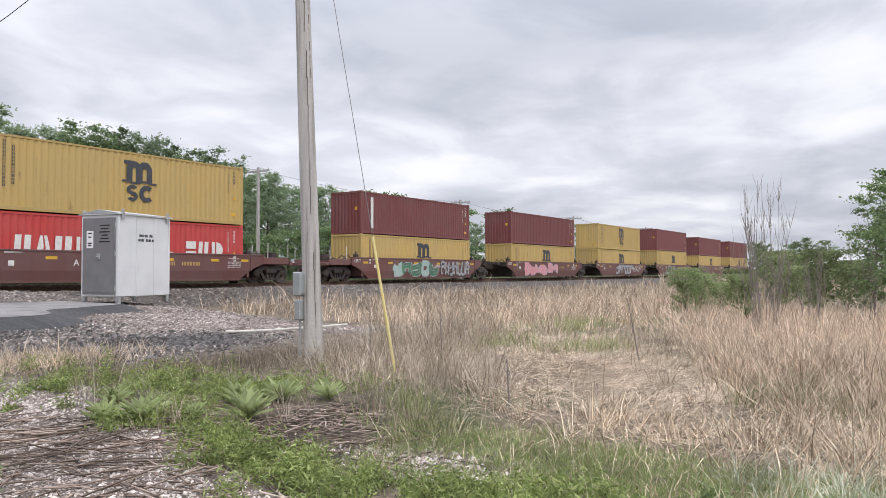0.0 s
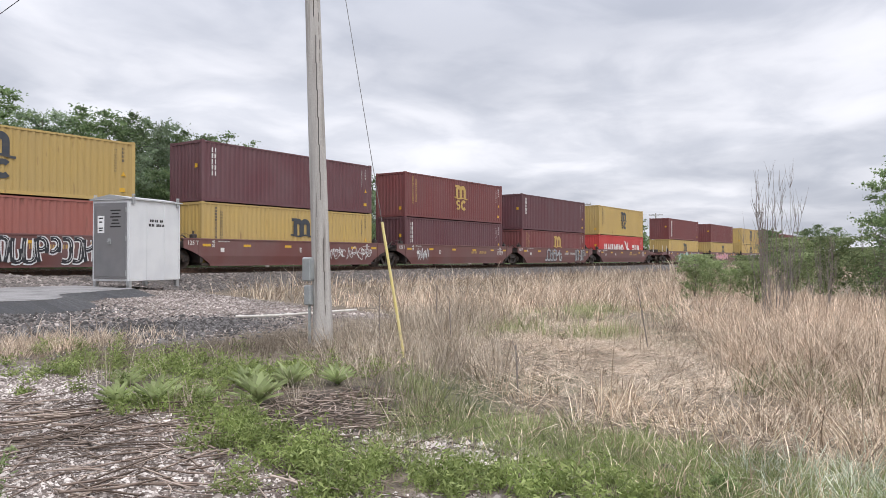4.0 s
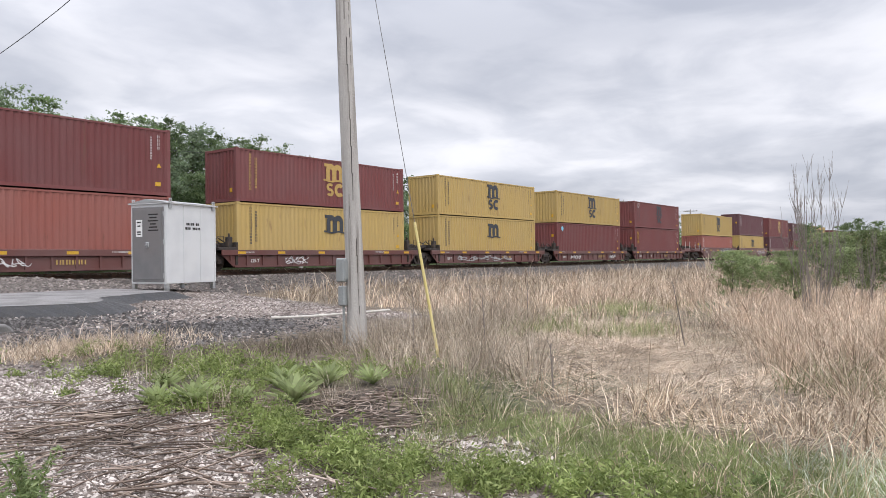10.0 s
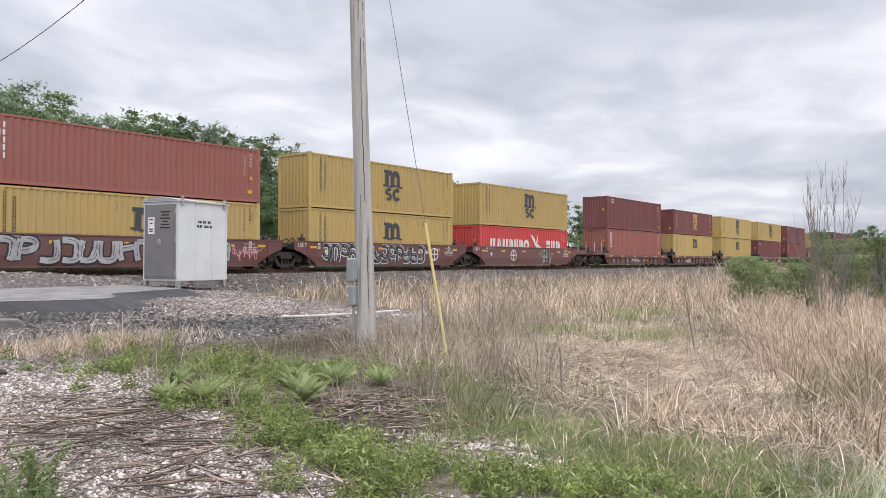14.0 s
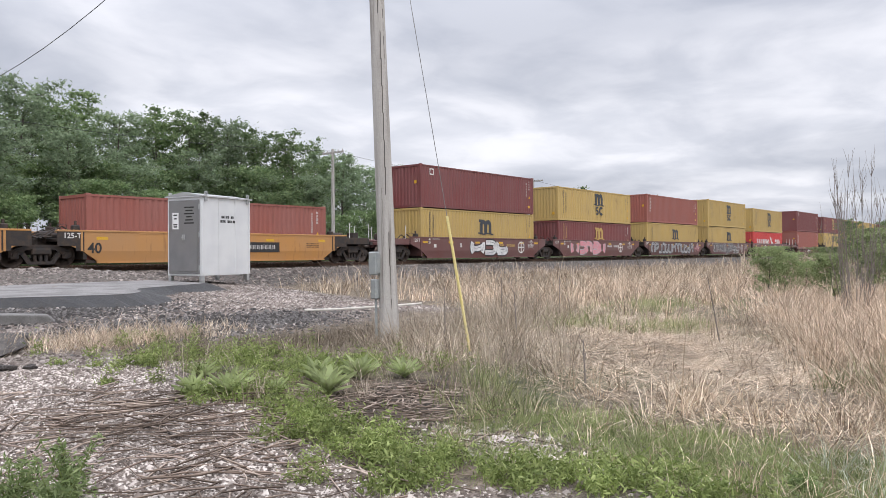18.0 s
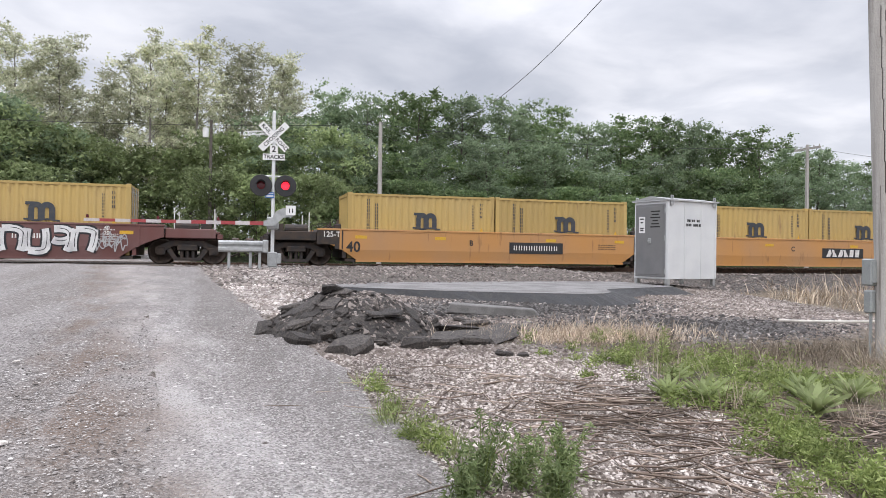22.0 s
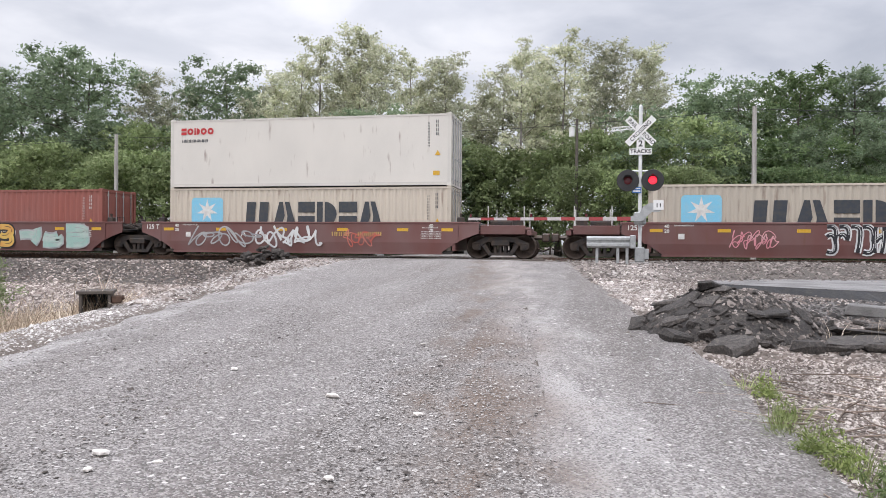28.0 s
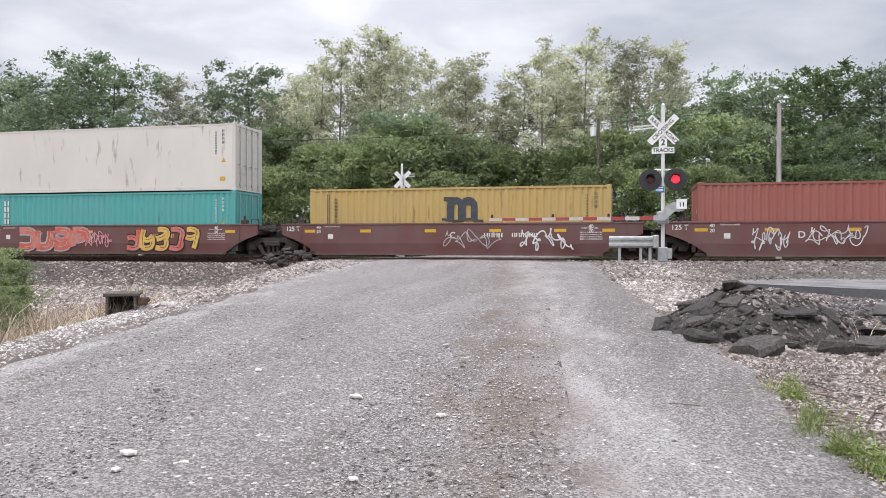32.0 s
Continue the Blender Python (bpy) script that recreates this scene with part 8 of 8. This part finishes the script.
def stones(name, pts, size, gen, material, label, sink=0.35, flat=0.65):
    """Angular eight-sided chips, one at each point."""
    n = len(pts)
    z = land(pts[:, 0], pts[:, 1])
    s = size * np.exp(gen.normal(0, 0.35, n))
    base = np.array([[1, 0, -0.3], [-1, 0, -0.3], [0, 1, -0.3], [0, -1, -0.3], [0.25, 0.1, 0.8], [-0.3, -0.1, 0.7]], float)
    V = base[None] * gen.uniform(0.65, 1.25, (n, 6, 1)) + gen.normal(0, 0.16, (n, 6, 3))
    a = gen.uniform(0, 6.28, n)
    ca, sa = np.cos(a)[:, None], np.sin(a)[:, None]
    V[:, :, 0] *= 1.3
    X, Y = V[:, :, 0] * ca - V[:, :, 1] * sa, V[:, :, 0] * sa + V[:, :, 1] * ca
    V = np.stack([X, Y, V[:, :, 2] * flat], -1) * s[:, None, None]
    V += np.stack([pts[:, 0], pts[:, 1], z + s * (flat - sink) * 0.8], 1)[:, None]
    f = np.array([[0, 2, 4], [2, 5, 4], [2, 1, 5], [1, 3, 5], [3, 4, 5], [3, 0, 4]])
    F = (6 * np.arange(n)[:, None, None] + f[None]).reshape(-1, 3)
    return tagged(link(name, fast_mesh(name, V.reshape(-1, 3), F), material), label, "gravel", kind="stuff")


def pick(gen, n, x0, x1, y0, y1, share):
    out, have = [], 0
    while have < n:
        p = np.stack([gen.uniform(x0, x1, n * 2), gen.uniform(y0, y1, n * 2)], 1)
        p = p[gen.uniform(size=len(p)) < share(p[:, 0], p[:, 1])]
        out.append(p)
        have += len(p)
    return np.concatenate(out)[:n]


def grit_edge_np(y):
    return np.interp(y, [-10, 4, 6, 8, 11, 13.4, 17, 24], [2.2, 1.75, 1.55, 1.5, 1.15, 0.75, 0.2, -0.6])


def build_stones():
    gen = np.random.default_rng(77)
    white = lambda x, y: surface_weights(x, y)[0] * (1 - surface_weights(x, y)[1]) * sstep(-0.25, 0.1, x - grit_edge_np(y))
    dark = lambda x, y: np.exp(-(((x - 7.6) / 1.9) ** 2 + ((y - 11.4) / 0.85) ** 2)) + 1.1 * np.exp(-(((x - 5.6) / 2.1) ** 2 + ((y - 14.2) / 0.9) ** 2))
    stones("limestone_gravel", pick(gen, 58000, 0.6, 5.6, 2.8, 9.5, white), 0.0112, gen, STONEW, "white and brown limestone chips")
    stones("roadside_gravel", pick(gen, 8000, 1.6, 6.2, -3.0, 2.9, lambda x, y: 1 - 0.9 * sstep(4.4, 5.6, x)), 0.016, gen, STONEW, "limestone chips along the road's edge")
    stones("upper_gravel", pick(gen, 35000, -1.5, 15, 9.0, 20, lambda x, y: white(x, y) * (1 - sstep(18.0, 19.5, y)) * (1 - 0.92 * np.clip(1.3 * dark(x, y), 0, 1))), 0.0185, gen, STONEP, "pale pinkish gravel on the upper bank")
    stones("gravel_patch", np.array([5.35, 3.8]) + gen.normal(size=(1500, 2)) * np.array([0.24, 0.36]), 0.018, gen, STONEW, "small patch of white gravel among the grass")
    stones("ballast_spill", pick(gen, 12000, -1.5, 16, 18, 25.5, lambda x, y: white(x, y) * sstep(18.0, 19.5, y)), 0.030, gen, STONEG, "brown-grey ballast spilled below the track")
    side = lambda x, y: np.exp(-((x - 0.2 + 0.05 * (y - 16)) / 1.5) ** 2) * (x > grit_edge_np(y))
    stones("signal_gravel", pick(gen, 9000, -3.5, 4.5, 13.5, 26.5, side), 0.024, gen, STONEWHITE, "whitish gravel beside the road up to the crossing signal")
    right = lambda x, y: (1 - sstep(0.0, 1.2, np.abs(x - (0.75 - 0.10 * y)))) * 1.0
    stones("shoulder_grit", pick(gen, 13000, -2.6, 2.4, 3.0, 16, right), 0.0105, gen, STONEG, "fine grey grit on the road's shoulder")
    left = lambda x, y: 1 - sstep(0.0, 0.9, np.abs(x + 6.7 + 0.13 * y))
    stones("verge_grit", pick(gen, 12000, -11.5, -6.3, 4.0, 25, left), 0.013, gen, STONEPALE, "white gravel along the road's far edge")
    bank = lambda x, y: surface_weights(x, y)[0] * (x < -8)
    stones("bank_gravel", pick(gen, 16000, -18, -8, 12.5, 27, bank), 0.031, gen, STONEP, "pale gravel on the railway bank")
    shoulder = lambda x, y: sstep(5.2, 6.4, road_mid(y) - x)
    stones("bank_ballast", pick(gen, 13000, -24, -8.5, 18.5, 28.6, shoulder), 0.038, gen, STONEP, "pinkish-brown stone on the railway bank beside the road")
    ridge = lambda x, y: np.exp(-((x - road_mid(y) + 5.6 + 0.06 * (y - 14)) / 1.5) ** 2)
    stones("crossing_gravel", pick(gen, 13000, -15, -6, 13, 28.3, ridge), 0.026, gen, STONEWHITE, "pale gravel ridge along the road up to the rails")
    stones("dark_stone", pick(gen, 19000, 3.0, 12.5, 8.8, 16.5, lambda x, y: np.clip(dark(x, y), 0, 1)), 0.024, gen, STONED, "dark crushed stone spread on the gravel")
    bal = lambda x, y: surface_weights(x, y)[1] * (y > 24)
    stones("track_ballast", pick(gen, 13000, -26, 44, 25.2, 29.2, bal), 0.047, gen, STONEG, "grey ballast stones on the track's shoulder")
    between = lambda x, y: (np.abs(x - road_mid(y)) > 5) * 1.0
    stones("track_ballast", pick(gen, 4000, -32, 50, 29.2, 33.0, between), 0.042, gen, STONEG, "grey ballast stones between the rails")
    road = lambda x, y: ((x < 0.3 - 0.11 * y) & (x > -5.9 - 0.13 * y)) * 1.0

    def on_road(name, n, size, y1, mat_, label):
        p = pick(gen, n, -8, 0.3, 3.6, y1, road)
        ob = stones(name, p, size, gen, mat_, label, 0.1, 0.4)
        ob.location.z = 0.030
    on_road("road_grit", 13000, 0.0085, 11, STONEPALE, "loose pale grit on the road")
    on_road("road_grit", 9000, 0.009, 13, STONEG, "loose grey grit on the road")
    # single white stones and dark crumbs on the road
    for x, y, s in ((-3.44, 4.98, 0.062), (-3.31, 4.67, 0.042), (-2.43, 6.96, 0.06), (-1.71, 4.88, 0.04), (-2.95, 4.9, 0.035), (-1.5, 6.5, 0.04), (-2.17, 9.67, 0.035), (2.65, 5.55, 0.05), (-3.9, 7.9, 0.05)):
        r = random.Random(int(1000 * (x + 9)))
        bm = bmesh.new()
        bmesh.ops.create_icosphere(bm, subdivisions=1, radius=s)
        for v in bm.verts:
            v.co = Vector((v.co.x * 1.25, v.co.y * 0.85, v.co.z * 0.42)) * r.uniform(0.8, 1.2)
        ob = part("loose_stone", bm, CHALK, None, m=pose(x, y, h(x, y) + (0.035 if x < 0.3 - 0.11 * y else 0.0) + 0.3 * s, 0, 0, r.uniform(0, 180)))
        tagged(ob, "loose white limestone piece", "stone", "loose stones")


CHALK = mat("chalk_white_stone", (0.66, 0.62, 0.58), 0.95, 0, (0.5, 0.46, 0.42), 14, 0.7, 0.2, 60, 0.5)
build_stones()


def chunk_bm(seed, sx, sy, sz):
    """Angular broken piece with a torn rim and an uneven top."""
    r = random.Random(seed)
    bm = bmesh.new()
    n = r.choice((5, 6, 7, 8))
    a0 = r.uniform(0, 6.28)
    ang = sorted(a0 + 6.28318 * (i + r.uniform(-0.33, 0.33)) / n for i in range(n))
    ring = []
    for a in ang:
        q = r.uniform(0.5, 1.12)
        ring.append((sx * q * math.cos(a), sy * q * math.sin(a)))
    lo = [bm.verts.new((x * r.uniform(0.7, 1.0), y * r.uniform(0.7, 1.0), -sz * r.uniform(0.6, 1.1))) for x, y in ring]
    mi = [bm.verts.new((x * r.uniform(0.9, 1.12), y * r.uniform(0.9, 1.12), r.uniform(-0.3, 0.4) * sz)) for x, y in ring]
    hi = [bm.verts.new((x * r.uniform(0.8, 0.98), y * r.uniform(0.8, 0.98), sz * r.uniform(0.7, 1.15))) for x, y in ring]
    for A, B in ((lo, mi), (mi, hi)):
        for i in range(n):
            bm.faces.new((A[i], A[(i + 1) % n], B[(i + 1) % n], B[i]))
    bm.faces.new(lo[::-1])
    c = bm.verts.new((r.uniform(-0.3, 0.3) * sx, r.uniform(-0.3, 0.3) * sy, sz * r.uniform(0.8, 1.3)))
    for i in range(n):
        bm.faces.new((hi[i], hi[(i + 1) % n], c))
    return bm


def build_rubble():
    pile = thing("asphalt_rubble", "heap of broken black asphalt lumps beside the road", "rubble", pose(2.2, 11.75, h(2.2, 11.75)))
    # earthy core
    gen = random.Random(12)

    def hump(x, y):
        e = ((x + 0.25) / 1.35) ** 2 + (y / 1.3) ** 2
        t = max(0.0, 1 - e)
        return 0.55 * t ** 0.9 + 0.03 * math.sin(7 * x + 3 * y) * t + 0.03 * math.sin(11 * y - 5 * x) * t

    bm = bmesh.new()
    n = 40
    g = [[None] * (n + 1) for _ in range(n + 1)]
    for i in range(n + 1):
        for j in range(n + 1):
            x, y = -1.75 + 3.5 * i / n, -1.5 + 3.0 * j / n
            rough = 0.045 * noise.noise(Vector((x * 5, y * 5, 0))) + 0.03 * noise.noise(Vector((x * 13, y * 13, 3)))
            hz = hump(x, y)
            g[i][j] = bm.verts.new((x, y, h(2.2 + x, 11.75 + y) - h(2.2, 11.75) + (hz + rough * (hz > 0.02) if hz > 0 else -0.06)))
    for i in range(n):
        for j in range(n):
            bm.faces.new((g[i][j], g[i + 1][j], g[i + 1][j + 1], g[i][j + 1]))
    part("crumbled_core", bm, BROKEN, pile, "crumbled asphalt and grit")
    meshes = []
    for k in range(14):
        me = mesh_of("asphalt_lump", chunk_bm(100 + k, 1, 0.78, 0.20 + 0.03 * (k % 5)))
        me.materials.append(BROKEN)
        meshes.append(me)
    plates = []
    for k in range(8):
        me = mesh_of("asphalt_plate", chunk_bm(300 + k, 1, 0.7, 0.13))
        me.materials.append(BROKEN)
        plates.append(me)
    # torn crust lying on the heap's flanks
    for k in range(26):
        a = gen.uniform(0, 6.28)
        q = gen.uniform(0.15, 0.95)
        x, y = -0.25 + 1.25 * q * math.cos(a), 1.2 * q * math.sin(a)
        e_ = 0.08
        sx_ = (hump(x + e_, y) - hump(x - e_, y)) / (2 * e_)
        sy_ = (hump(x, y + e_) - hump(x, y - e_)) / (2 * e_)
        s = gen.uniform(0.14, 0.34)
        z = max(hump(x, y), 0.0) + h(2.2 + x, 11.75 + y) - h(2.2, 11.75)
        link("asphalt_slab", gen.choice(plates), None, pile, m=pose(x, y, z + 0.06 * s, math.degrees(math.atan(sy_)) + gen.uniform(-14, 14), -math.degrees(math.atan(sx_)) + gen.uniform(-14, 14), 0) @ pose(0, 0, 0, 0, 0, gen.uniform(0, 360)) @ Matrix.Scale(s, 4))
    for k in range(300):
        a, q = gen.uniform(0, 6.28), math.sqrt(gen.random())
        x, y = -0.15 + 1.5 * q * math.cos(a), 1.36 * q * math.sin(a)
        s = gen.uniform(0.025, 0.075) * (1.2 if q > 0.6 else 0.85) * (2.0 if k % 11 == 0 else 1)
        z = max(hump(x, y), 0.0) + h(2.2 + x, 11.75 + y) - h(2.2, 11.75)
        link("asphalt_lump", gen.choice(meshes), None, pile, m=pose(x, y, z + 0.10 * s, gen.uniform(-50, 50), gen.uniform(-50, 50), gen.uniform(0, 360)) @ Matrix.Scale(s, 4))
    for x, y, s, rx, ry, rz, fl in ((-0.55, -1.85, 0.36, 8, -14, 20, 0.5), (0.35, -1.75, 0.26, -6, 8, 70, 0.6), (0.7, -1.6, 0.24, 5, 5, 10, 0.6), (-1.55, -0.2, 0.3, 20, -30, 60, 0.5), (1.55, -1.0, 0.75, 2, -4, 25, 0.15), (2.1, -0.4, 0.55, 1, -3, -10, 0.2), (1.9, 0.4, 0.5, -3, 4, 70, 0.2), (0.9, -1.3, 0.5, 6, -3, 50, 0.2), (1.3, -0.4, 0.75, -4, 12, 40, 0.12), (1.25, -1.55, 0.26, 4, 6, 10, 0.5), (-1.1, -1.2, 0.26, 14, 10, 10, 0.6), (-0.2, -1.35, 0.3, 20, -8, 140, 0.4)):
        m = pose(x, y, h(2.2 + x, 11.75 + y) - h(2.2, 11.75) + 0.36 * s * fl, rx, ry, rz) @ Matrix.Diagonal((s, s, s * fl * 2, 1))
        link("asphalt_slab", gen.choice(meshes), None, pile, m=m)
    for x, y, s in ((4.08, 11.07, 0.2), (3.55, 9.3, 0.15), (3.75, 9.24, 0.10), (4.35, 11.2, 0.14), (3.95, 12.6, 0.16), (4.1, 12.5, 0.10), (0.2, 12.2, 0.05), (0.5, 11.5, 0.05), (2.9, 9.9, 0.08)):
        ob = link("asphalt_piece", gen.choice(meshes), None, None, m=pose(x, y, h(x, y) + 0.2 * s, gen.uniform(-15, 15), gen.uniform(-15, 15), gen.uniform(0, 360)) @ Matrix.Scale(s, 4))
        tagged(ob, "loose lump of broken black asphalt on the gravel", "rubble", "loose asphalt lumps")
    g2 = np.random.default_rng(8)
    p = g2.normal(size=(3000, 2)) * np.array([0.75, 0.65])
    ob = stones("rubble_grit", p + np.array([2.2, 11.75]), 0.016, g2, STONEG, "grey grit and crumbs on the heap", 0.1)
    v = np.empty(len(ob.data.vertices) * 3, np.float32)
    ob.data.vertices.foreach_get("co", v)
    v = v.reshape(-1, 3)
    v[:, 2] += np.array([max(hump(float(a - 2.2), float(b - 11.75)), 0.0) for a, b in v[:, :2]])
    ob.data.vertices.foreach_set("co", v.ravel())
    ob.data.update()
    # a smaller heap left of the crossing, by the track
    heap = thing("asphalt_rubble", "low heap of broken asphalt near the rails", "rubble", pose(-12.7, 27.9, h(-12.7, 27.9)))
    for k in range(60):
        a, q = gen.uniform(0, 6.28), math.sqrt(gen.random())
        s = gen.uniform(0.12, 0.3)
        link("asphalt_lump", gen.choice(meshes), None, heap, m=pose(1.5 * q * math.cos(a), 0.7 * q * math.sin(a), 0.62 * (1 - q) ** 1.2 + 0.05, gen.uniform(-30, 30), gen.uniform(-30, 30), gen.uniform(0, 360)) @ Matrix.Scale(s, 4))


build_rubble()


def build_lane():
    """Asphalt lane from the road to the cabinet, laid as a low step."""
    near = [(2.6, 17.6), (3.6, 16.75), (5.0, 15.7), (6.4, 15.0), (7.6, 14.65), (8.3, 15.2), (8.75, 16.2), (9.6, 16.6), (11.2, 17.2)]
    far = [(2.4, 20.4), (3.6, 20.1), (5.0, 20.0), (6.4, 19.9), (7.6, 19.9), (8.4, 19.9), (9.0, 19.9), (9.9, 19.9), (11.1, 19.8)]
    def finer(pts, k=4):
        out = []
        for i in range(len(pts) - 1):
            p = [Vector(pts[min(max(j, 0), len(pts) - 1)]) for j in (i - 1, i, i + 1, i + 2)]
            for n in range(k):
                t = n / k
                out.append(tuple(0.5 * (2 * p[1] + (p[2] - p[0]) * t + (2 * p[0] - 5 * p[1] + 4 * p[2] - p[3]) * t * t + (3 * p[1] - p[0] - 3 * p[2] + p[3]) * t ** 3)))
        return out + [pts[-1]]

    near, far = finer(near), finer(far)
    bm = bmesh.new()
    r = random.Random(2)
    rows = []
    for (x0, y0), (x1, y1) in zip(near, far):
        row = []
        for k in range(9):
            t = k / 8
            x, y = x0 + (x1 - x0) * t, y0 + (y1 - y0) * t
            row.append((x, y, 0.78 + 0.012 * (y - 17.5) + 0.004 * x))
        rows.append(row)
    up = [[bm.verts.new(p) for p in row] for row in rows]
    for a, b in zip(up, up[1:]):
        for k in range(8):
            bm.faces.new((a[k], b[k], b[k + 1], a[k + 1]))
    top = part("lane", bm, FRESHASPH, None, smooth=True)
    tagged(top, "smooth grey asphalt lane leading to the cabinet", "lane", kind="structure")
    bm = bmesh.new()
    for (p, q) in zip(rows, rows[1:]):
        a, b = Vector(p[0]), Vector(q[0])
        out = Vector((0.48, -0.62, 0))
        ga, gb = (v + out * (1.0 + 0.22 * math.sin(3.1 * v.x) + 0.12 * math.sin(8.3 * v.x)) for v in (a, b))
        ga.z, gb.z = h(ga.x, ga.y) - 0.05, h(gb.x, gb.y) - 0.05
        bm.faces.new([bm.verts.new(v) for v in (ga, gb, b - Vector((0, 0, 0.004)), a - Vector((0, 0, 0.004)))])
    bmesh.ops.remove_doubles(bm, verts=bm.verts[:], dist=0.02)
    edge = part("lane_edge", bm, TARBLACK, None)
    tagged(edge, "black broken edge of the asphalt lane", "lane edge", kind="structure")
    sl = thing("concrete_slab", "pale concrete slab lying on dark stone", "slab", pose(4.85, 13.38, h(4.85, 13.38), 0, 3, -20))
    bm = bmesh.new()
    prism(bm, [(-0.85, -0.02), (0.78, -0.02), (0.86, 0.05), (0.74, 0.15), (-0.80, 0.16)], -0.2, 0.22)
    bmesh.ops.bevel(bm, geom=bm.edges[:], offset=0.018, segments=1, affect="EDGES")
    part("slab", bm, OLDSLAB, sl)


build_lane()


LITTER = leaf_mat("dead_brown_stems", (0.09, 0.068, 0.054), (0.185, 0.142, 0.115), (0.38, 0.31, 0.26), 0.0, 0.85)


def litter():
    """Dead stems strewn on the gravel."""
    gen = np.random.default_rng(99)
    spots = [(4.0, 6.3, 0.7, 0.45, 420, -0.45, 0.4), (5.2, 5.6, 0.45, 0.35, 260, -0.55, 0.5), (3.6, 5.2, 0.8, 0.5, 360, -0.5, 0.6), (4.3, 4.0, 0.6, 0.35, 170, -0.6, 0.8), (2.8, 7.4, 0.8, 0.6, 240, -0.25, 0.5), (5.5, 5.0, 0.5, 0.5, 700, -0.6, 1.2), (6.2, 5.5, 0.35, 0.25, 400, -0.6, 1.2), (3.4, 6.9, 0.9, 0.3, 200, -0.3, 0.35), (3.0, 4.2, 0.6, 0.5, 120, -0.7, 0.7)]
    V, F = [], []
    base = 0
    for x, y, sx, sy, n, head, sp in spots:
        for k in range(int(n * 0.34)):
            cx, cy = x + gen.normal() * sx, y + gen.normal() * sy
            a = head + gen.normal() * (sp + (0.35 if k % 2 else 0.9))
            ln = gen.uniform(0.15, 0.75) if sp < 1 else gen.uniform(0.08, 0.3)
            rr = gen.uniform(0.0035, 0.0095)
            d = np.array([math.cos(a), math.sin(a), gen.normal() * 0.06])
            side = np.array([-math.sin(a), math.cos(a), 0])
            z = h(cx, cy) + 0.018 + abs(gen.normal()) * 0.018
            bow = gen.normal() * 0.06 * ln
            for f in (-0.5, 0.0, 0.5):
                c = np.array([cx, cy, z]) + d * ln * f + side * bow * (1 - 4 * f * f)
                for q in range(3):
                    t = 2.094 * q
                    V.append(c + rr * (math.cos(t) * side + math.sin(t) * np.array([0, 0, 1])))
            for s in range(2):
                for q in range(3):
                    i = base + 3 * s
                    F.append((i + q, i + (q + 1) % 3, i + 3 + (q + 1) % 3, i + 3 + q))
            base += 9
    tagged(link("stem_litter", fast_mesh("stem_litter", np.array(V), np.array(F)), LITTER), "dead grey-brown plant stems strewn on the gravel", "litter", kind="stuff")


litter()


def small_things():
    p = thing("fallen_pipe", "thin weathered white pipe lying on the gravel", "pipe", pose(0, 0, 0))
    bm = bmesh.new()
    a, b = (10.0, 11.9), (12.4, 10.9)
    tube(bm, [(a[0] + (b[0] - a[0]) * t, a[1] + (b[1] - a[1]) * t, h(a[0] + (b[0] - a[0]) * t, a[1] + (b[1] - a[1]) * t) + 0.045 + 0.10 * t * t) for t in np.linspace(0, 1, 8)], 0.026, 8)
    part("pipe", bm, PVC, p)
    bm = bmesh.new()
    rod(bm, (9.98, 11.91, h(10, 11.9) + 0.045), (10.12, 11.85, h(10.1, 11.85) + 0.045), 0.033, n=10)
    part("collar", bm, PVC, p)
    # culvert mouth in the bank left of the road
    zc = h(-8.75, 12.3)
    c = thing("culvert", "dark timber-framed culvert mouth in the gravel bank", "culvert", pose(-8.75, 12.15, h(-8.75, 12.05) - 0.06, 0, 0, 30) @ Matrix.Scale(0.72, 4))
    bm = bmesh.new()
    box(bm, -0.36, -0.29, -0.1, 0.9, 0, 0.5, 0.01)
    box(bm, 0.29, 0.36, -0.1, 0.9, 0, 0.5, 0.01)
    part("side_board", bm, TIE, c)
    bm = bmesh.new()
    box(bm, -0.42, 0.42, -0.14, 0.95, 0.5, 0.58, 0.01)
    part("top_board", bm, TIE, c)
    # black sheet added inside the mouth, in place of its unlit depth
    bm = bmesh.new()
    box(bm, -0.29, 0.29, 0.7, 0.75, 0, 0.5)
    part("back", bm, BLACK, c)
    bm = bmesh.new()
    box(bm, 0.36, 0.62, -0.06, 0.10, 0.26, 0.46, 0.03)
    rod(bm, (0.5, 0.02, 0.36), (0.66, 0.02, 0.42), 0.06)
    part("bracket", bm, RAILRUST, c)


small_things()


# ---- what moves ----
def motions():
    times = [i * 2.0 for i in range(17)]
    for ob, x, y, z in TRAIN:
        walk(ob, [(t, pose(x + travel(t), y, z)) for t in times])
    # wheels roll without slipping; all share one action, each set off from its own place
    steps = [i / 30 for i in range(0, 961)]
    first = WHEELS[0]
    walk(first, [(t, Matrix.Rotation(travel(t) / 0.465, 4, "Y")) for t in steps])
    act, slot = first.animation_data.action, first.animation_data.action_slot
    for w in WHEELS[1:]:
        w.rotation_mode = "QUATERNION"
        w.animation_data_create()
        w.animation_data.action = act
        w.animation_data.action_slot = slot


motions()
